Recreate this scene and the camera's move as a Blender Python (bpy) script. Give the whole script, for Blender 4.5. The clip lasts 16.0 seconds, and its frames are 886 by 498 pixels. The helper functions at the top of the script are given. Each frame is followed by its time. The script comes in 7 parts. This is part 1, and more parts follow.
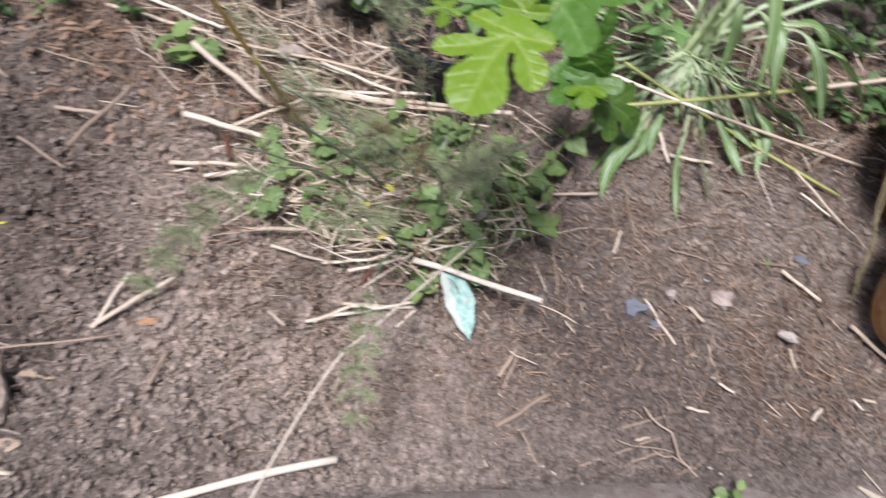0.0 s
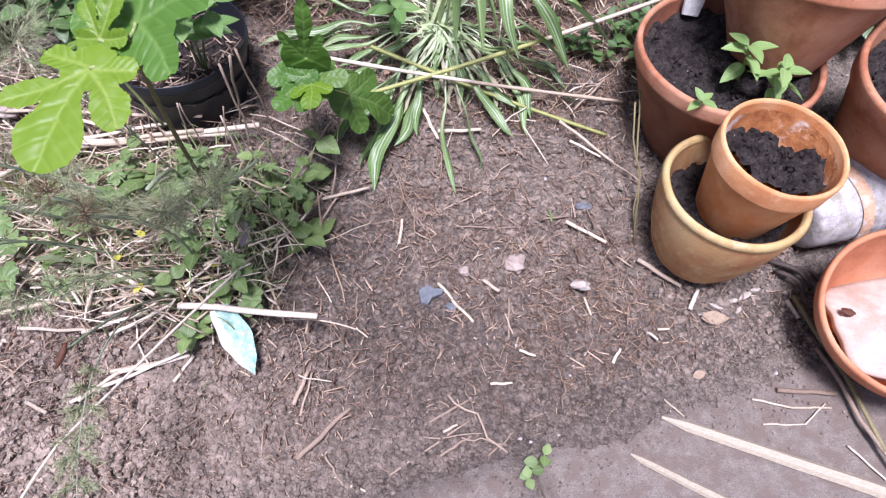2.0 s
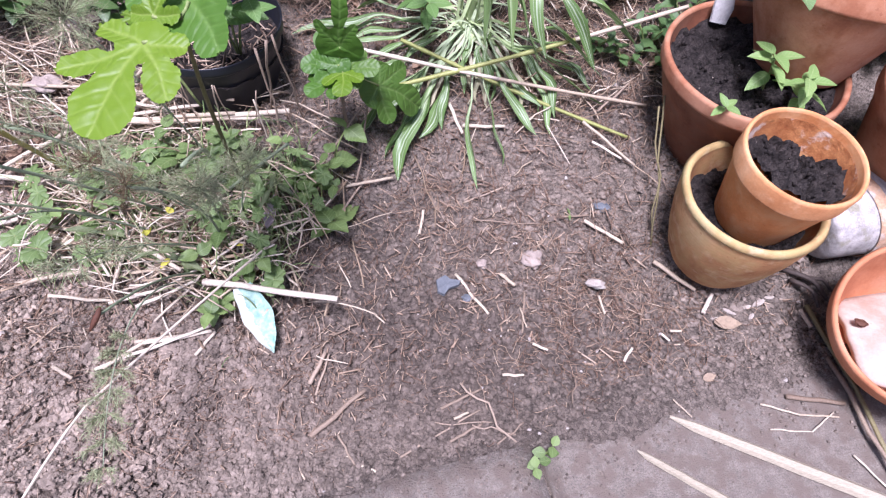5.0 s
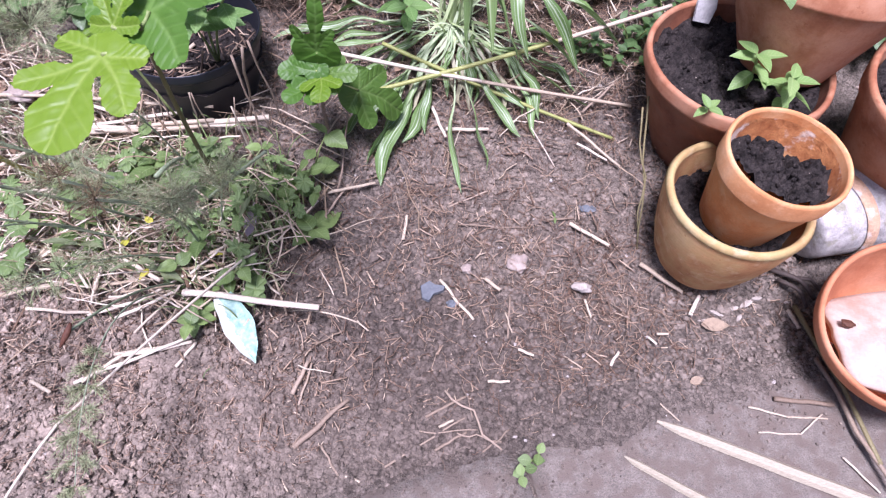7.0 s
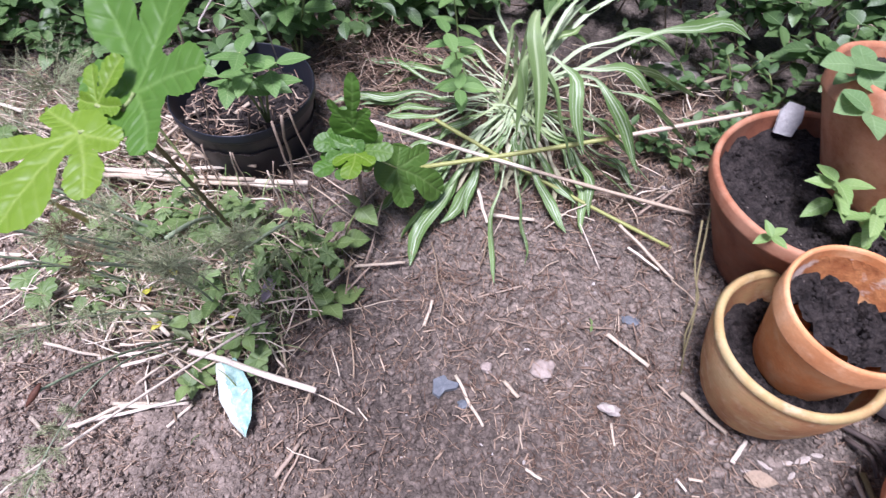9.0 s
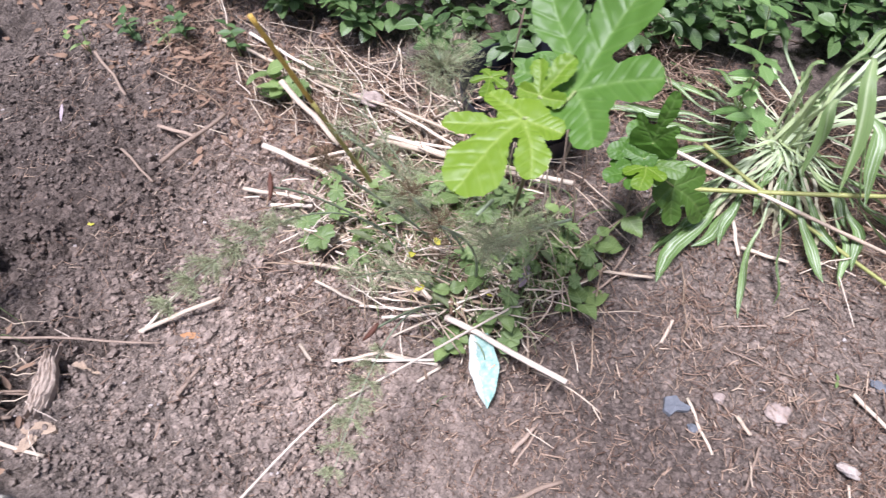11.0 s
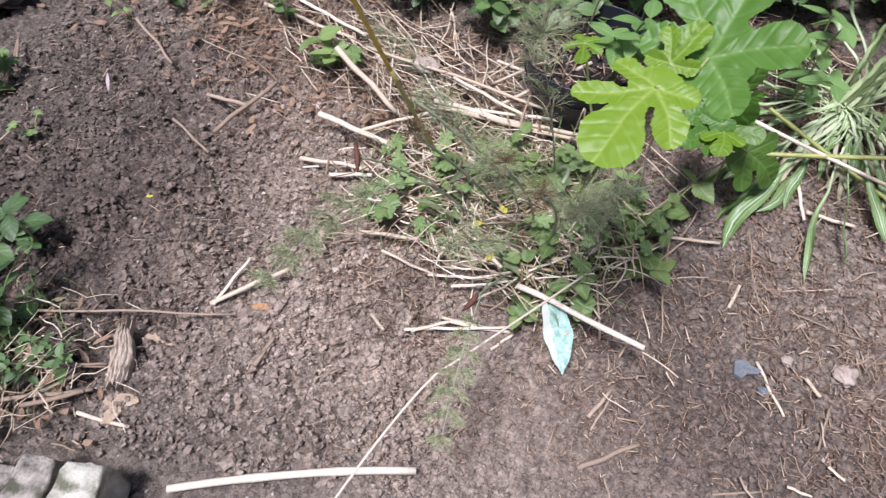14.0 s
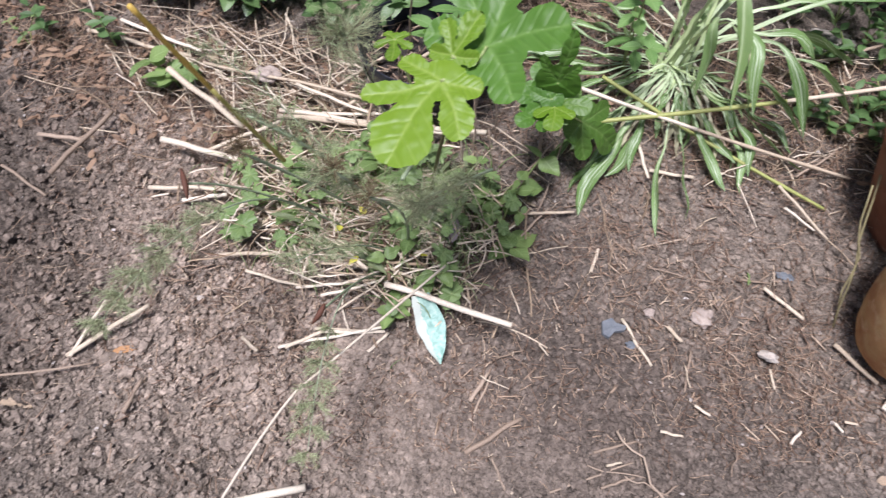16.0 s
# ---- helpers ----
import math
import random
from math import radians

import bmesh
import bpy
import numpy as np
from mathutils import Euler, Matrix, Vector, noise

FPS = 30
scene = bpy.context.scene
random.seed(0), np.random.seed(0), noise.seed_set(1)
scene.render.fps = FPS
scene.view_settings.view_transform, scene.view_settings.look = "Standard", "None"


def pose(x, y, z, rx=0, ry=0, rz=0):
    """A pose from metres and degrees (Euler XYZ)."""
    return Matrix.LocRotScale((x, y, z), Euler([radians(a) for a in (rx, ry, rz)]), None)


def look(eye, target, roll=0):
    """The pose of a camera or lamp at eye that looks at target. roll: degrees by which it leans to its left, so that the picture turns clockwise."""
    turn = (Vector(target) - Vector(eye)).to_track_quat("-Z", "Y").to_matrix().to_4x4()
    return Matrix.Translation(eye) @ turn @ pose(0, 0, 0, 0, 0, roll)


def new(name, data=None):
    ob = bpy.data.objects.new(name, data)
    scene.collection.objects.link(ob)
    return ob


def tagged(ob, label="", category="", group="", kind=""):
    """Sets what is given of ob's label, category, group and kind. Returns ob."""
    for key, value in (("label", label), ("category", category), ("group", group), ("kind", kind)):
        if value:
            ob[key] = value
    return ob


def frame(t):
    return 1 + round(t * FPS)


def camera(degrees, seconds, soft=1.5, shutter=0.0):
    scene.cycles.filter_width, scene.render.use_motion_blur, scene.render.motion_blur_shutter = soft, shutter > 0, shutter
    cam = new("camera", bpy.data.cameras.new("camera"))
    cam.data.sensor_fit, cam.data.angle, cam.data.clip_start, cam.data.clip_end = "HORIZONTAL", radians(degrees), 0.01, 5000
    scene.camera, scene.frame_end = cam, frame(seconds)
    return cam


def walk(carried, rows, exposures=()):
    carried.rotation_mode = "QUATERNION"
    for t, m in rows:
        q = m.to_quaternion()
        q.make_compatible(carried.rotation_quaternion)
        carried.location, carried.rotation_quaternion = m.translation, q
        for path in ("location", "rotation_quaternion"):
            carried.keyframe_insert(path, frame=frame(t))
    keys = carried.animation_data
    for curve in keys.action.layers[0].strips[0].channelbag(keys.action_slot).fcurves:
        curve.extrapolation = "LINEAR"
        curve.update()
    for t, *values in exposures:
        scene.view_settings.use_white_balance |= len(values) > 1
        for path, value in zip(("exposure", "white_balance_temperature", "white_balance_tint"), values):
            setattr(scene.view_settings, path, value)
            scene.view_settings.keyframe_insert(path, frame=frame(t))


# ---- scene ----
# ---- camera ----
cam = camera(70.7, 16.0, soft=1.25, shutter=0.4)
PATH = [
    (0, (-0.177, -0.588, 0.907), (-0.474, 0.458, -0.772), 5.9),
    (0.5, (-0.077, -0.538, 0.882), (-0.157, 0.499, -0.826), 9.1),
    (1, (-0.004, -0.51, 0.88), (-0.03, 0.515, -0.837), 8.2),
    (1.5, (0.029, -0.484, 0.891), (-0.022, 0.575, -0.804), 3.9),
    (2, (0.036, -0.481, 0.896), (-0.007, 0.583, -0.797), 3.6),
    (2.5, (0.031, -0.489, 0.897), (-0.004, 0.569, -0.799), 4.2),
    (3, (0.03, -0.497, 0.901), (-0.025, 0.559, -0.797), 3.8),
    (3.5, (0.022, -0.505, 0.904), (-0.049, 0.551, -0.793), 4.9),
    (4, (0.024, -0.506, 0.906), (-0.063, 0.554, -0.787), 4.2),
    (6.5, (0.027, -0.501, 0.9), (-0.036, 0.562, -0.793), 6.2),
    (7, (0.046, -0.488, 0.901), (-0.025, 0.572, -0.793), 4.4),
    (7.5, (0.05, -0.477, 0.906), (-0.081, 0.578, -0.788), 2.8),
    (8, (0.083, -0.453, 0.905), (-0.106, 0.608, -0.78), 0.2),
    (8.5, (0.129, -0.41, 0.892), (-0.16, 0.686, -0.755), 1.1),
    (9, (0.12, -0.381, 0.889), (-0.249, 0.742, -0.724), 0.4),
    (9.5, (0.063, -0.41, 0.9), (-0.414, 0.69, -0.7), 1.5),
    (10, (0.036, -0.453, 0.922), (-0.612, 0.559, -0.677), -0.8),
    (10.2, (0.012, -0.457, 0.918), (-0.628, 0.529, -0.701), -1.2),
    (12.3, (-0.236, -0.627, 0.934), (-0.903, 0.337, -0.687), 1.5),
    (12.5, (-0.246, -0.631, 0.931), (-0.909, 0.309, -0.705), 0.1),
    (13, (-0.232, -0.615, 0.926), (-0.848, 0.308, -0.738), 1.2),
    (13.5, (-0.212, -0.595, 0.929), (-0.832, 0.314, -0.742), 0.0),
    (14, (-0.198, -0.571, 0.927), (-0.783, 0.337, -0.757), -0.3),
    (14.5, (-0.186, -0.553, 0.925), (-0.698, 0.388, -0.764), 1.1),
    (15, (-0.181, -0.549, 0.926), (-0.659, 0.4, -0.768), 1.3),
    (15.5, (-0.155, -0.542, 0.921), (-0.591, 0.432, -0.771), 0.5),
    (16, (-0.118, -0.517, 0.935), (-0.473, 0.48, -0.761), 1.9),
]
walk(cam, [(t, look(eye, target, roll)) for t, eye, target, roll in PATH],
     exposures=[(0.0, 0.53, 5830, 20), (0.5, 0.68, 5780, 22), (2.0, 0.85, 5560, 30), (4.0, 0.87, 5500, 31), (7.0, 0.88, 5480, 35), (7.6, 0.85, 5480, 34), (9.4, 0.81, 5470, 29), (10.2, 0.92, 5600, 27), (12.5, 0.72, 5700, 24), (16.0, 0.62, 5800, 20)])

# ---- light: bright overcast garden ----
world = bpy.data.worlds.new("sky")
scene.world = world
world.use_nodes = True
wn = world.node_tree.nodes
sky = wn.new("ShaderNodeTexSky")
sky.sky_type, sky.sun_disc = "NISHITA", False
sky.sun_elevation, sky.sun_rotation = radians(75), radians(191)
sky.air_density, sky.dust_density, sky.ozone_density = 1.0, 4.0, 0.6
wn["Background"].inputs["Strength"].default_value = 0.066
world.node_tree.links.new(sky.outputs["Color"], wn["Background"].inputs["Color"])
sun_data = bpy.data.lights.new("sun", "SUN")
sun_data.energy, sun_data.angle, sun_data.color = 4.3, radians(15), (1.0, 0.955, 0.89)
sun = new("sun", sun_data)
sun.matrix_world = look((0, 0, 0), (0.05, 0.26, -1.0))

# ---- materials ----


def mat(name):
    m = bpy.data.materials.new(name)
    m.use_nodes = True
    t = m.node_tree
    return m, t, t.nodes["Principled BSDF"], t.nodes["Material Output"]


def link(t, a, b):
    t.links.new(a, b)


def node(t, kind, **props):
    n = t.nodes.new(kind)
    for k, v in props.items():
        if k in ("operation", "data_type", "blend_type", "noise_dimensions", "feature", "attribute_name", "wave_type", "interpolation_type"):
            if k == "operation":
                n.operation = v
            elif k == "data_type":
                n.data_type = v
            elif k == "blend_type":
                n.blend_type = v
            elif k == "feature":
                n.feature = v
            elif k == "attribute_name":
                n.attribute_name = v
            elif k == "interpolation_type":
                n.interpolation_type = v
    return n


def coords(t, kind="Object"):
    return node(t, "ShaderNodeTexCoord").outputs[kind]


def noise_tex(t, co, scale, detail=5.0, rough=0.6):
    n = node(t, "ShaderNodeTexNoise")
    link(t, co, n.inputs["Vector"])
    n.inputs["Scale"].default_value, n.inputs["Detail"].default_value, n.inputs["Roughness"].default_value = scale, detail, rough
    return n.outputs["Fac"]


def ramp(t, fac, stops):
    n = node(t, "ShaderNodeValToRGB")
    e = n.color_ramp.elements
    while len(e) < len(stops):
        e.new(0.5)
    for k, (p, c) in enumerate(stops):
        e[k].position, e[k].color = p, (*c, 1.0)
    link(t, fac, n.inputs["Fac"])
    return n.outputs["Color"]


def math_node(t, op, a, b=None, c=None, clamp=False):
    n = node(t, "ShaderNodeMath", operation=op)
    n.use_clamp = clamp
    for k, v in enumerate((a, b, c)):
        if v is None:
            continue
        if isinstance(v, (int, float)):
            n.inputs[k].default_value = v
        else:
            link(t, v, n.inputs[k])
    return n.outputs[0]


def mix_col(t, fac, a, b, blend="MIX"):
    n = node(t, "ShaderNodeMix", data_type="RGBA", blend_type=blend)
    for sock, v in ((n.inputs[0], fac), (n.inputs[6], a), (n.inputs[7], b)):
        if isinstance(v, (int, float)):
            sock.default_value = v
        elif isinstance(v, tuple):
            sock.default_value = (*v, 1.0)
        else:
            link(t, v, sock)
    return n.outputs[2]


def bump(t, bsdf, height, strength, dist=0.01):
    n = node(t, "ShaderNodeBump")
    n.inputs["Strength"].default_value, n.inputs["Distance"].default_value = strength, dist
    link(t, height, n.inputs["Height"])
    link(t, n.outputs["Normal"], bsdf.inputs["Normal"])


def object_random(t):
    return node(t, "ShaderNodeObjectInfo").outputs["Random"]


def island_random(t):
    return node(t, "ShaderNodeNewGeometry").outputs["Random Per Island"]


def soil_material(name, dark, light, speck=0.5, moist=0.9, crumb_scale=135.0, damp_shade=0.0, pieces=False):
    """Crumbly earth: tone by crumb, fine grain, pale flecks; on the bed, damp and shade are put into the colour."""
    m, t, b, _ = mat(name)
    co = coords(t)
    big = noise_tex(t, co, 3.1, 4)
    mid = noise_tex(t, co, 42.0, 6, 0.68)
    fine = noise_tex(t, co, 300.0, 4, 0.75)
    cells = node(t, "ShaderNodeTexVoronoi")
    link(t, co, cells.inputs["Vector"])
    cells.inputs["Scale"].default_value = crumb_scale
    cell_sep = node(t, "ShaderNodeSeparateColor")
    link(t, cells.outputs["Color"], cell_sep.inputs[0])
    tone = math_node(t, "ADD", math_node(t, "MULTIPLY", mid, 0.75), math_node(t, "MULTIPLY", cell_sep.outputs[0], 0.25))
    base = ramp(t, tone, [(0.30, dark), (0.68, light)])
    base = mix_col(t, math_node(t, "MULTIPLY", big, 0.4), base, mix_col(t, 0.55, dark, light))
    grain = ramp(t, fine, [(0.30, (0.60, 0.58, 0.58)), (0.64, (1.22, 1.20, 1.18))])
    col = mix_col(t, 0.85, base, grain, "MULTIPLY")
    # Dark lines between crumbs: the shade of their crevices put into the colour.
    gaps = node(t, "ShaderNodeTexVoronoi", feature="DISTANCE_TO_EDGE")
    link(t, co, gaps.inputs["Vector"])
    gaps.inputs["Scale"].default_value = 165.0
    gap_shade = math_node(t, "MULTIPLY", math_node(t, "LESS_THAN", math_node(t, "ADD", gaps.outputs["Distance"], math_node(t, "MULTIPLY", fine, 0.10)), 0.105), 0.0 if pieces else 0.55)
    col = mix_col(t, gap_shade, col, (0.30, 0.28, 0.28), "MULTIPLY")
    if pieces:
        tone = math_node(t, "ADD", 0.78, math_node(t, "MULTIPLY", island_random(t), 0.40))
        tint = node(t, "ShaderNodeCombineColor")
        for k in range(3):
            link(t, tone, tint.inputs[k])
        col = mix_col(t, 1.0, col, tint.outputs[0], "MULTIPLY")
    if damp_shade:
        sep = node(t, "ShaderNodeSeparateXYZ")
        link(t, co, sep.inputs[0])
        # Darker towards the far left: wet soil together with shade put into the colour.
        wet_shade = math_node(t, "DIVIDE", math_node(t, "SUBTRACT", -0.62, math_node(t, "ADD", sep.outputs["X"], math_node(t, "MULTIPLY", big, 0.35))), 0.30, clamp=True)
        col = mix_col(t, math_node(t, "MULTIPLY", wet_shade, damp_shade), col, (0.36, 0.34, 0.34), "MULTIPLY")
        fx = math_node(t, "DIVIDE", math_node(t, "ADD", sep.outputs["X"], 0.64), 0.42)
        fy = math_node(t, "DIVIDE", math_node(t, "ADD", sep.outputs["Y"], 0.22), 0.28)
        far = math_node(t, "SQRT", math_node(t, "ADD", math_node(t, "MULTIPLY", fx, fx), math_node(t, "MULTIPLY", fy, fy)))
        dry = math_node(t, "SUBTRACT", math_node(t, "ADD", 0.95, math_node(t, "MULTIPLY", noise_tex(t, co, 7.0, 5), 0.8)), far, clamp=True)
        # Darker ellipses; at the herbs and the hedge shade is put into the colour.
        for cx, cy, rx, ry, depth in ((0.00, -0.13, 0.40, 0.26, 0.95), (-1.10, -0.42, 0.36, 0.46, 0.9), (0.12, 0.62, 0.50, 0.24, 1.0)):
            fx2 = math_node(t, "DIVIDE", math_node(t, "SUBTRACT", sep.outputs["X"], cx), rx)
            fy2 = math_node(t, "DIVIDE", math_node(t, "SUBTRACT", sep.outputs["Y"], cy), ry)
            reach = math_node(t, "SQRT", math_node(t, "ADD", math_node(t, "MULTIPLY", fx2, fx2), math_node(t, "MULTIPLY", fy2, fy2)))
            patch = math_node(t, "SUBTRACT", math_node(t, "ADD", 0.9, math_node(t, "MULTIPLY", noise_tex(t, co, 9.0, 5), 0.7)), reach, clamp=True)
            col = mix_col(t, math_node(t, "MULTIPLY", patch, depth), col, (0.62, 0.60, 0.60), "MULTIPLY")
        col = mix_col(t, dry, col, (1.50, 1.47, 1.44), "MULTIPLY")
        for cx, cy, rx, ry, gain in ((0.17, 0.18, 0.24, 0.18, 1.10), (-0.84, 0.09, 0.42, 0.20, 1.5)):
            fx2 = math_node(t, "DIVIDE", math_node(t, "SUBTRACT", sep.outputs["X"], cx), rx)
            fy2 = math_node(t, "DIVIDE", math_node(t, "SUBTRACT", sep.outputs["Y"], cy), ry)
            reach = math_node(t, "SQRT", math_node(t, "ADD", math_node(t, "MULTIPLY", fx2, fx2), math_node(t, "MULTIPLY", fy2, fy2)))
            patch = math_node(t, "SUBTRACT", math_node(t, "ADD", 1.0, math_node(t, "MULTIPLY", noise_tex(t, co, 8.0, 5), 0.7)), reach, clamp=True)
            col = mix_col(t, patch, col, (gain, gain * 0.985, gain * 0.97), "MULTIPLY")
    flecks = node(t, "ShaderNodeTexVoronoi")
    link(t, co, flecks.inputs["Vector"])
    flecks.inputs["Scale"].default_value = 95.0
    hit = math_node(t, "LESS_THAN", flecks.outputs["Distance"], 0.10)
    some = math_node(t, "GREATER_THAN", noise_tex(t, co, 61.0, 2), 0.60)
    col = mix_col(t, math_node(t, "MULTIPLY", math_node(t, "MULTIPLY", hit, some), speck), col, (0.42, 0.36, 0.30))
    link(t, col, b.inputs["Base Color"])
    b.inputs["Roughness"].default_value = moist
    b.inputs["Specular IOR Level"].default_value = 0.22
    relief = math_node(t, "ADD", math_node(t, "MULTIPLY", mid, 1.0), math_node(t, "SUBTRACT", math_node(t, "MULTIPLY", fine, 0.9), math_node(t, "MULTIPLY", cells.outputs["Distance"], 0.7)))
    bump(t, b, relief, 0.5 if pieces else 0.9, 0.0015 if pieces else 0.008)
    return m


def clay_material(name, main, pale, stain, lime=0.35, rings=0.0, patina=None):
    m, t, b, _ = mat(name)
    co = coords(t)
    n1, n2, n3 = noise_tex(t, co, 9.0, 6), noise_tex(t, co, 42.0, 5), noise_tex(t, co, 260.0, 3)
    col = ramp(t, n1, [(0.34, stain), (0.52, main), (0.72, pale)])
    col = mix_col(t, math_node(t, "MULTIPLY", ramp(t, n2, [(0.52, (0, 0, 0)), (0.7, (1, 1, 1))]), lime), col, pale)
    col = mix_col(t, 0.35, col, ramp(t, n3, [(0.3, (0.7, 0.7, 0.7)), (0.7, (1.1, 1.1, 1.1))]), "MULTIPLY")
    if patina:
        col = mix_col(t, math_node(t, "MULTIPLY", ramp(t, noise_tex(t, co, 19.0, 7, 0.7), [(0.46, (0, 0, 0)), (0.62, (1, 1, 1))]), 0.62), col, patina)
        col = mix_col(t, math_node(t, "MULTIPLY", ramp(t, noise_tex(t, co, 95.0, 3, 0.6), [(0.66, (0, 0, 0)), (0.70, (1, 1, 1))]), 0.55), col, stain)
    h = math_node(t, "ADD", n2, math_node(t, "MULTIPLY", n3, 0.5))
    if rings:
        sep = node(t, "ShaderNodeSeparateXYZ")
        link(t, co, sep.inputs[0])
        wob = math_node(t, "ADD", math_node(t, "MULTIPLY", sep.outputs["Z"], 950.0), math_node(t, "MULTIPLY", n1, 9.0))
        line = math_node(t, "SINE", wob)
        h = math_node(t, "ADD", h, math_node(t, "MULTIPLY", line, rings))
        col = mix_col(t, math_node(t, "MULTIPLY", math_node(t, "GREATER_THAN", line, 0.82), 0.12), col, stain)
    link(t, col, b.inputs["Base Color"])
    b.inputs["Roughness"].default_value = 0.82
    b.inputs["Specular IOR Level"].default_value = 0.3
    bump(t, b, h, 0.28, 0.003)
    return m


def leaf_material(name, dark, light, vein, rough=0.45, joined=False, stripes=False, through_light=0.35, side=8.0, edge=None, stalk=None, mid_width=0.07):
    m, t, b, out = mat(name)
    uv = node(t, "ShaderNodeUVMap").outputs["UV"]
    sep = node(t, "ShaderNodeSeparateXYZ")
    link(t, uv, sep.inputs[0])
    across = math_node(t, "MULTIPLY", math_node(t, "ABSOLUTE", math_node(t, "SUBTRACT", sep.outputs["X"], 0.5)), 2.0)
    rnd = island_random(t) if joined else object_random(t)
    patch = noise_tex(t, coords(t), 45.0, 4)
    col = mix_col(t, math_node(t, "ADD", math_node(t, "MULTIPLY", rnd, 0.7), math_node(t, "MULTIPLY", patch, 0.3)), dark, light)
    if stripes:
        centre = math_node(t, "SUBTRACT", 1.0, math_node(t, "DIVIDE", across, 0.26), clamp=True)
        thin = math_node(t, "SINE", math_node(t, "MULTIPLY", across, 26.0))
        mask = math_node(t, "ADD", math_node(t, "MULTIPLY", centre, math_node(t, "ADD", math_node(t, "MULTIPLY", rnd, 0.75), 0.15)), math_node(t, "MULTIPLY", thin, 0.05), clamp=True)
        base_fade = math_node(t, "SUBTRACT", 1.0, math_node(t, "MULTIPLY", sep.outputs["Y"], 1.35), clamp=True)
        mask = math_node(t, "MAXIMUM", mask, math_node(t, "MULTIPLY", base_fade, 0.75))
        col = mix_col(t, mask, col, vein)
        relief = thin
    else:
        mid = math_node(t, "SUBTRACT", 1.0, math_node(t, "DIVIDE", across, mid_width), clamp=True)
        wave = math_node(t, "SINE", math_node(t, "MULTIPLY", math_node(t, "SUBTRACT", math_node(t, "MULTIPLY", sep.outputs["Y"], side), math_node(t, "MULTIPLY", across, 1.6)), 6.283))
        lines = math_node(t, "MULTIPLY", math_node(t, "GREATER_THAN", wave, 0.86), 0.35)
        mask = math_node(t, "MAXIMUM", math_node(t, "MULTIPLY", mid, 0.75), lines)
        col = mix_col(t, mask, col, vein)
        relief = math_node(t, "SUBTRACT", math_node(t, "MULTIPLY", wave, 0.25), mid)
    if stalk:
        ending = math_node(t, "DIVIDE", math_node(t, "SUBTRACT", 0.80, math_node(t, "ADD", sep.outputs["Y"], math_node(t, "MULTIPLY", across, 0.16))), 0.32, clamp=True)
        col = mix_col(t, math_node(t, "MULTIPLY", ending, math_node(t, "ADD", 0.55, math_node(t, "MULTIPLY", rnd, 0.35))), col, stalk)
    if edge:
        col = mix_col(t, math_node(t, "MULTIPLY", math_node(t, "GREATER_THAN", across, 0.78), 0.8), col, edge)
    link(t, col, b.inputs["Base Color"])
    b.inputs["Roughness"].default_value = rough
    b.inputs["Specular IOR Level"].default_value = 0.4
    bump(t, b, relief, 0.25, 0.0015)
    tr = node(t, "ShaderNodeBsdfTranslucent")
    link(t, mix_col(t, 0.5, col, light), tr.inputs["Color"])
    mx = node(t, "ShaderNodeMixShader")
    mx.inputs[0].default_value = through_light
    link(t, b.outputs[0], mx.inputs[1])
    link(t, tr.outputs[0], mx.inputs[2])
    link(t, mx.outputs[0], out.inputs["Surface"])
    return m


def lobed_material(name, dark, light, vein):
    m, t, b, out = mat(name)
    vein_fac = node(t, "ShaderNodeAttribute", attribute_name="vein").outputs["Fac"]
    patch = noise_tex(t, coords(t), 16.0, 5)
    col = mix_col(t, math_node(t, "ADD", math_node(t, "MULTIPLY", object_random(t), 0.5), math_node(t, "MULTIPLY", patch, 0.5)), dark, light)
    col = mix_col(t, math_node(t, "MULTIPLY", vein_fac, 0.38), col, vein)
    link(t, col, b.inputs["Base Color"])
    b.inputs["Roughness"].default_value = 0.46
    b.inputs["Specular IOR Level"].default_value = 0.36
    bump(t, b, math_node(t, "SUBTRACT", math_node(t, "MULTIPLY", noise_tex(t, coords(t), 120.0, 3), 0.4), vein_fac), 0.3, 0.002)
    tr = node(t, "ShaderNodeBsdfTranslucent")
    link(t, mix_col(t, 0.6, col, light), tr.inputs["Color"])
    mx = node(t, "ShaderNodeMixShader")
    mx.inputs[0].default_value = 0.27
    link(t, b.outputs[0], mx.inputs[1])
    link(t, tr.outputs[0], mx.inputs[2])
    link(t, mx.outputs[0], out.inputs["Surface"])
    return m


def fibre_material(name, stops, joined=True, rough=0.7, stretch=(60.0, 60.0, 60.0)):
    """Dry straw, twigs and canes: colour by piece, with fine streaks."""
    m, t, b, _ = mat(name)
    rnd = island_random(t) if joined else object_random(t)
    mp = node(t, "ShaderNodeMapping")
    link(t, coords(t), mp.inputs["Vector"])
    mp.inputs["Scale"].default_value = stretch
    streak = noise_tex(t, mp.outputs[0], 6.0, 5, 0.7)
    col = ramp(t, rnd, stops)
    col = mix_col(t, 0.7, col, ramp(t, streak, [(0.3, (0.55, 0.52, 0.5)), (0.6, (1.1, 1.1, 1.1))]), "MULTIPLY")
    link(t, col, b.inputs["Base Color"])
    b.inputs["Roughness"].default_value = rough
    b.inputs["Specular IOR Level"].default_value = 0.3
    bump(t, b, streak, 0.3, 0.001)
    return m


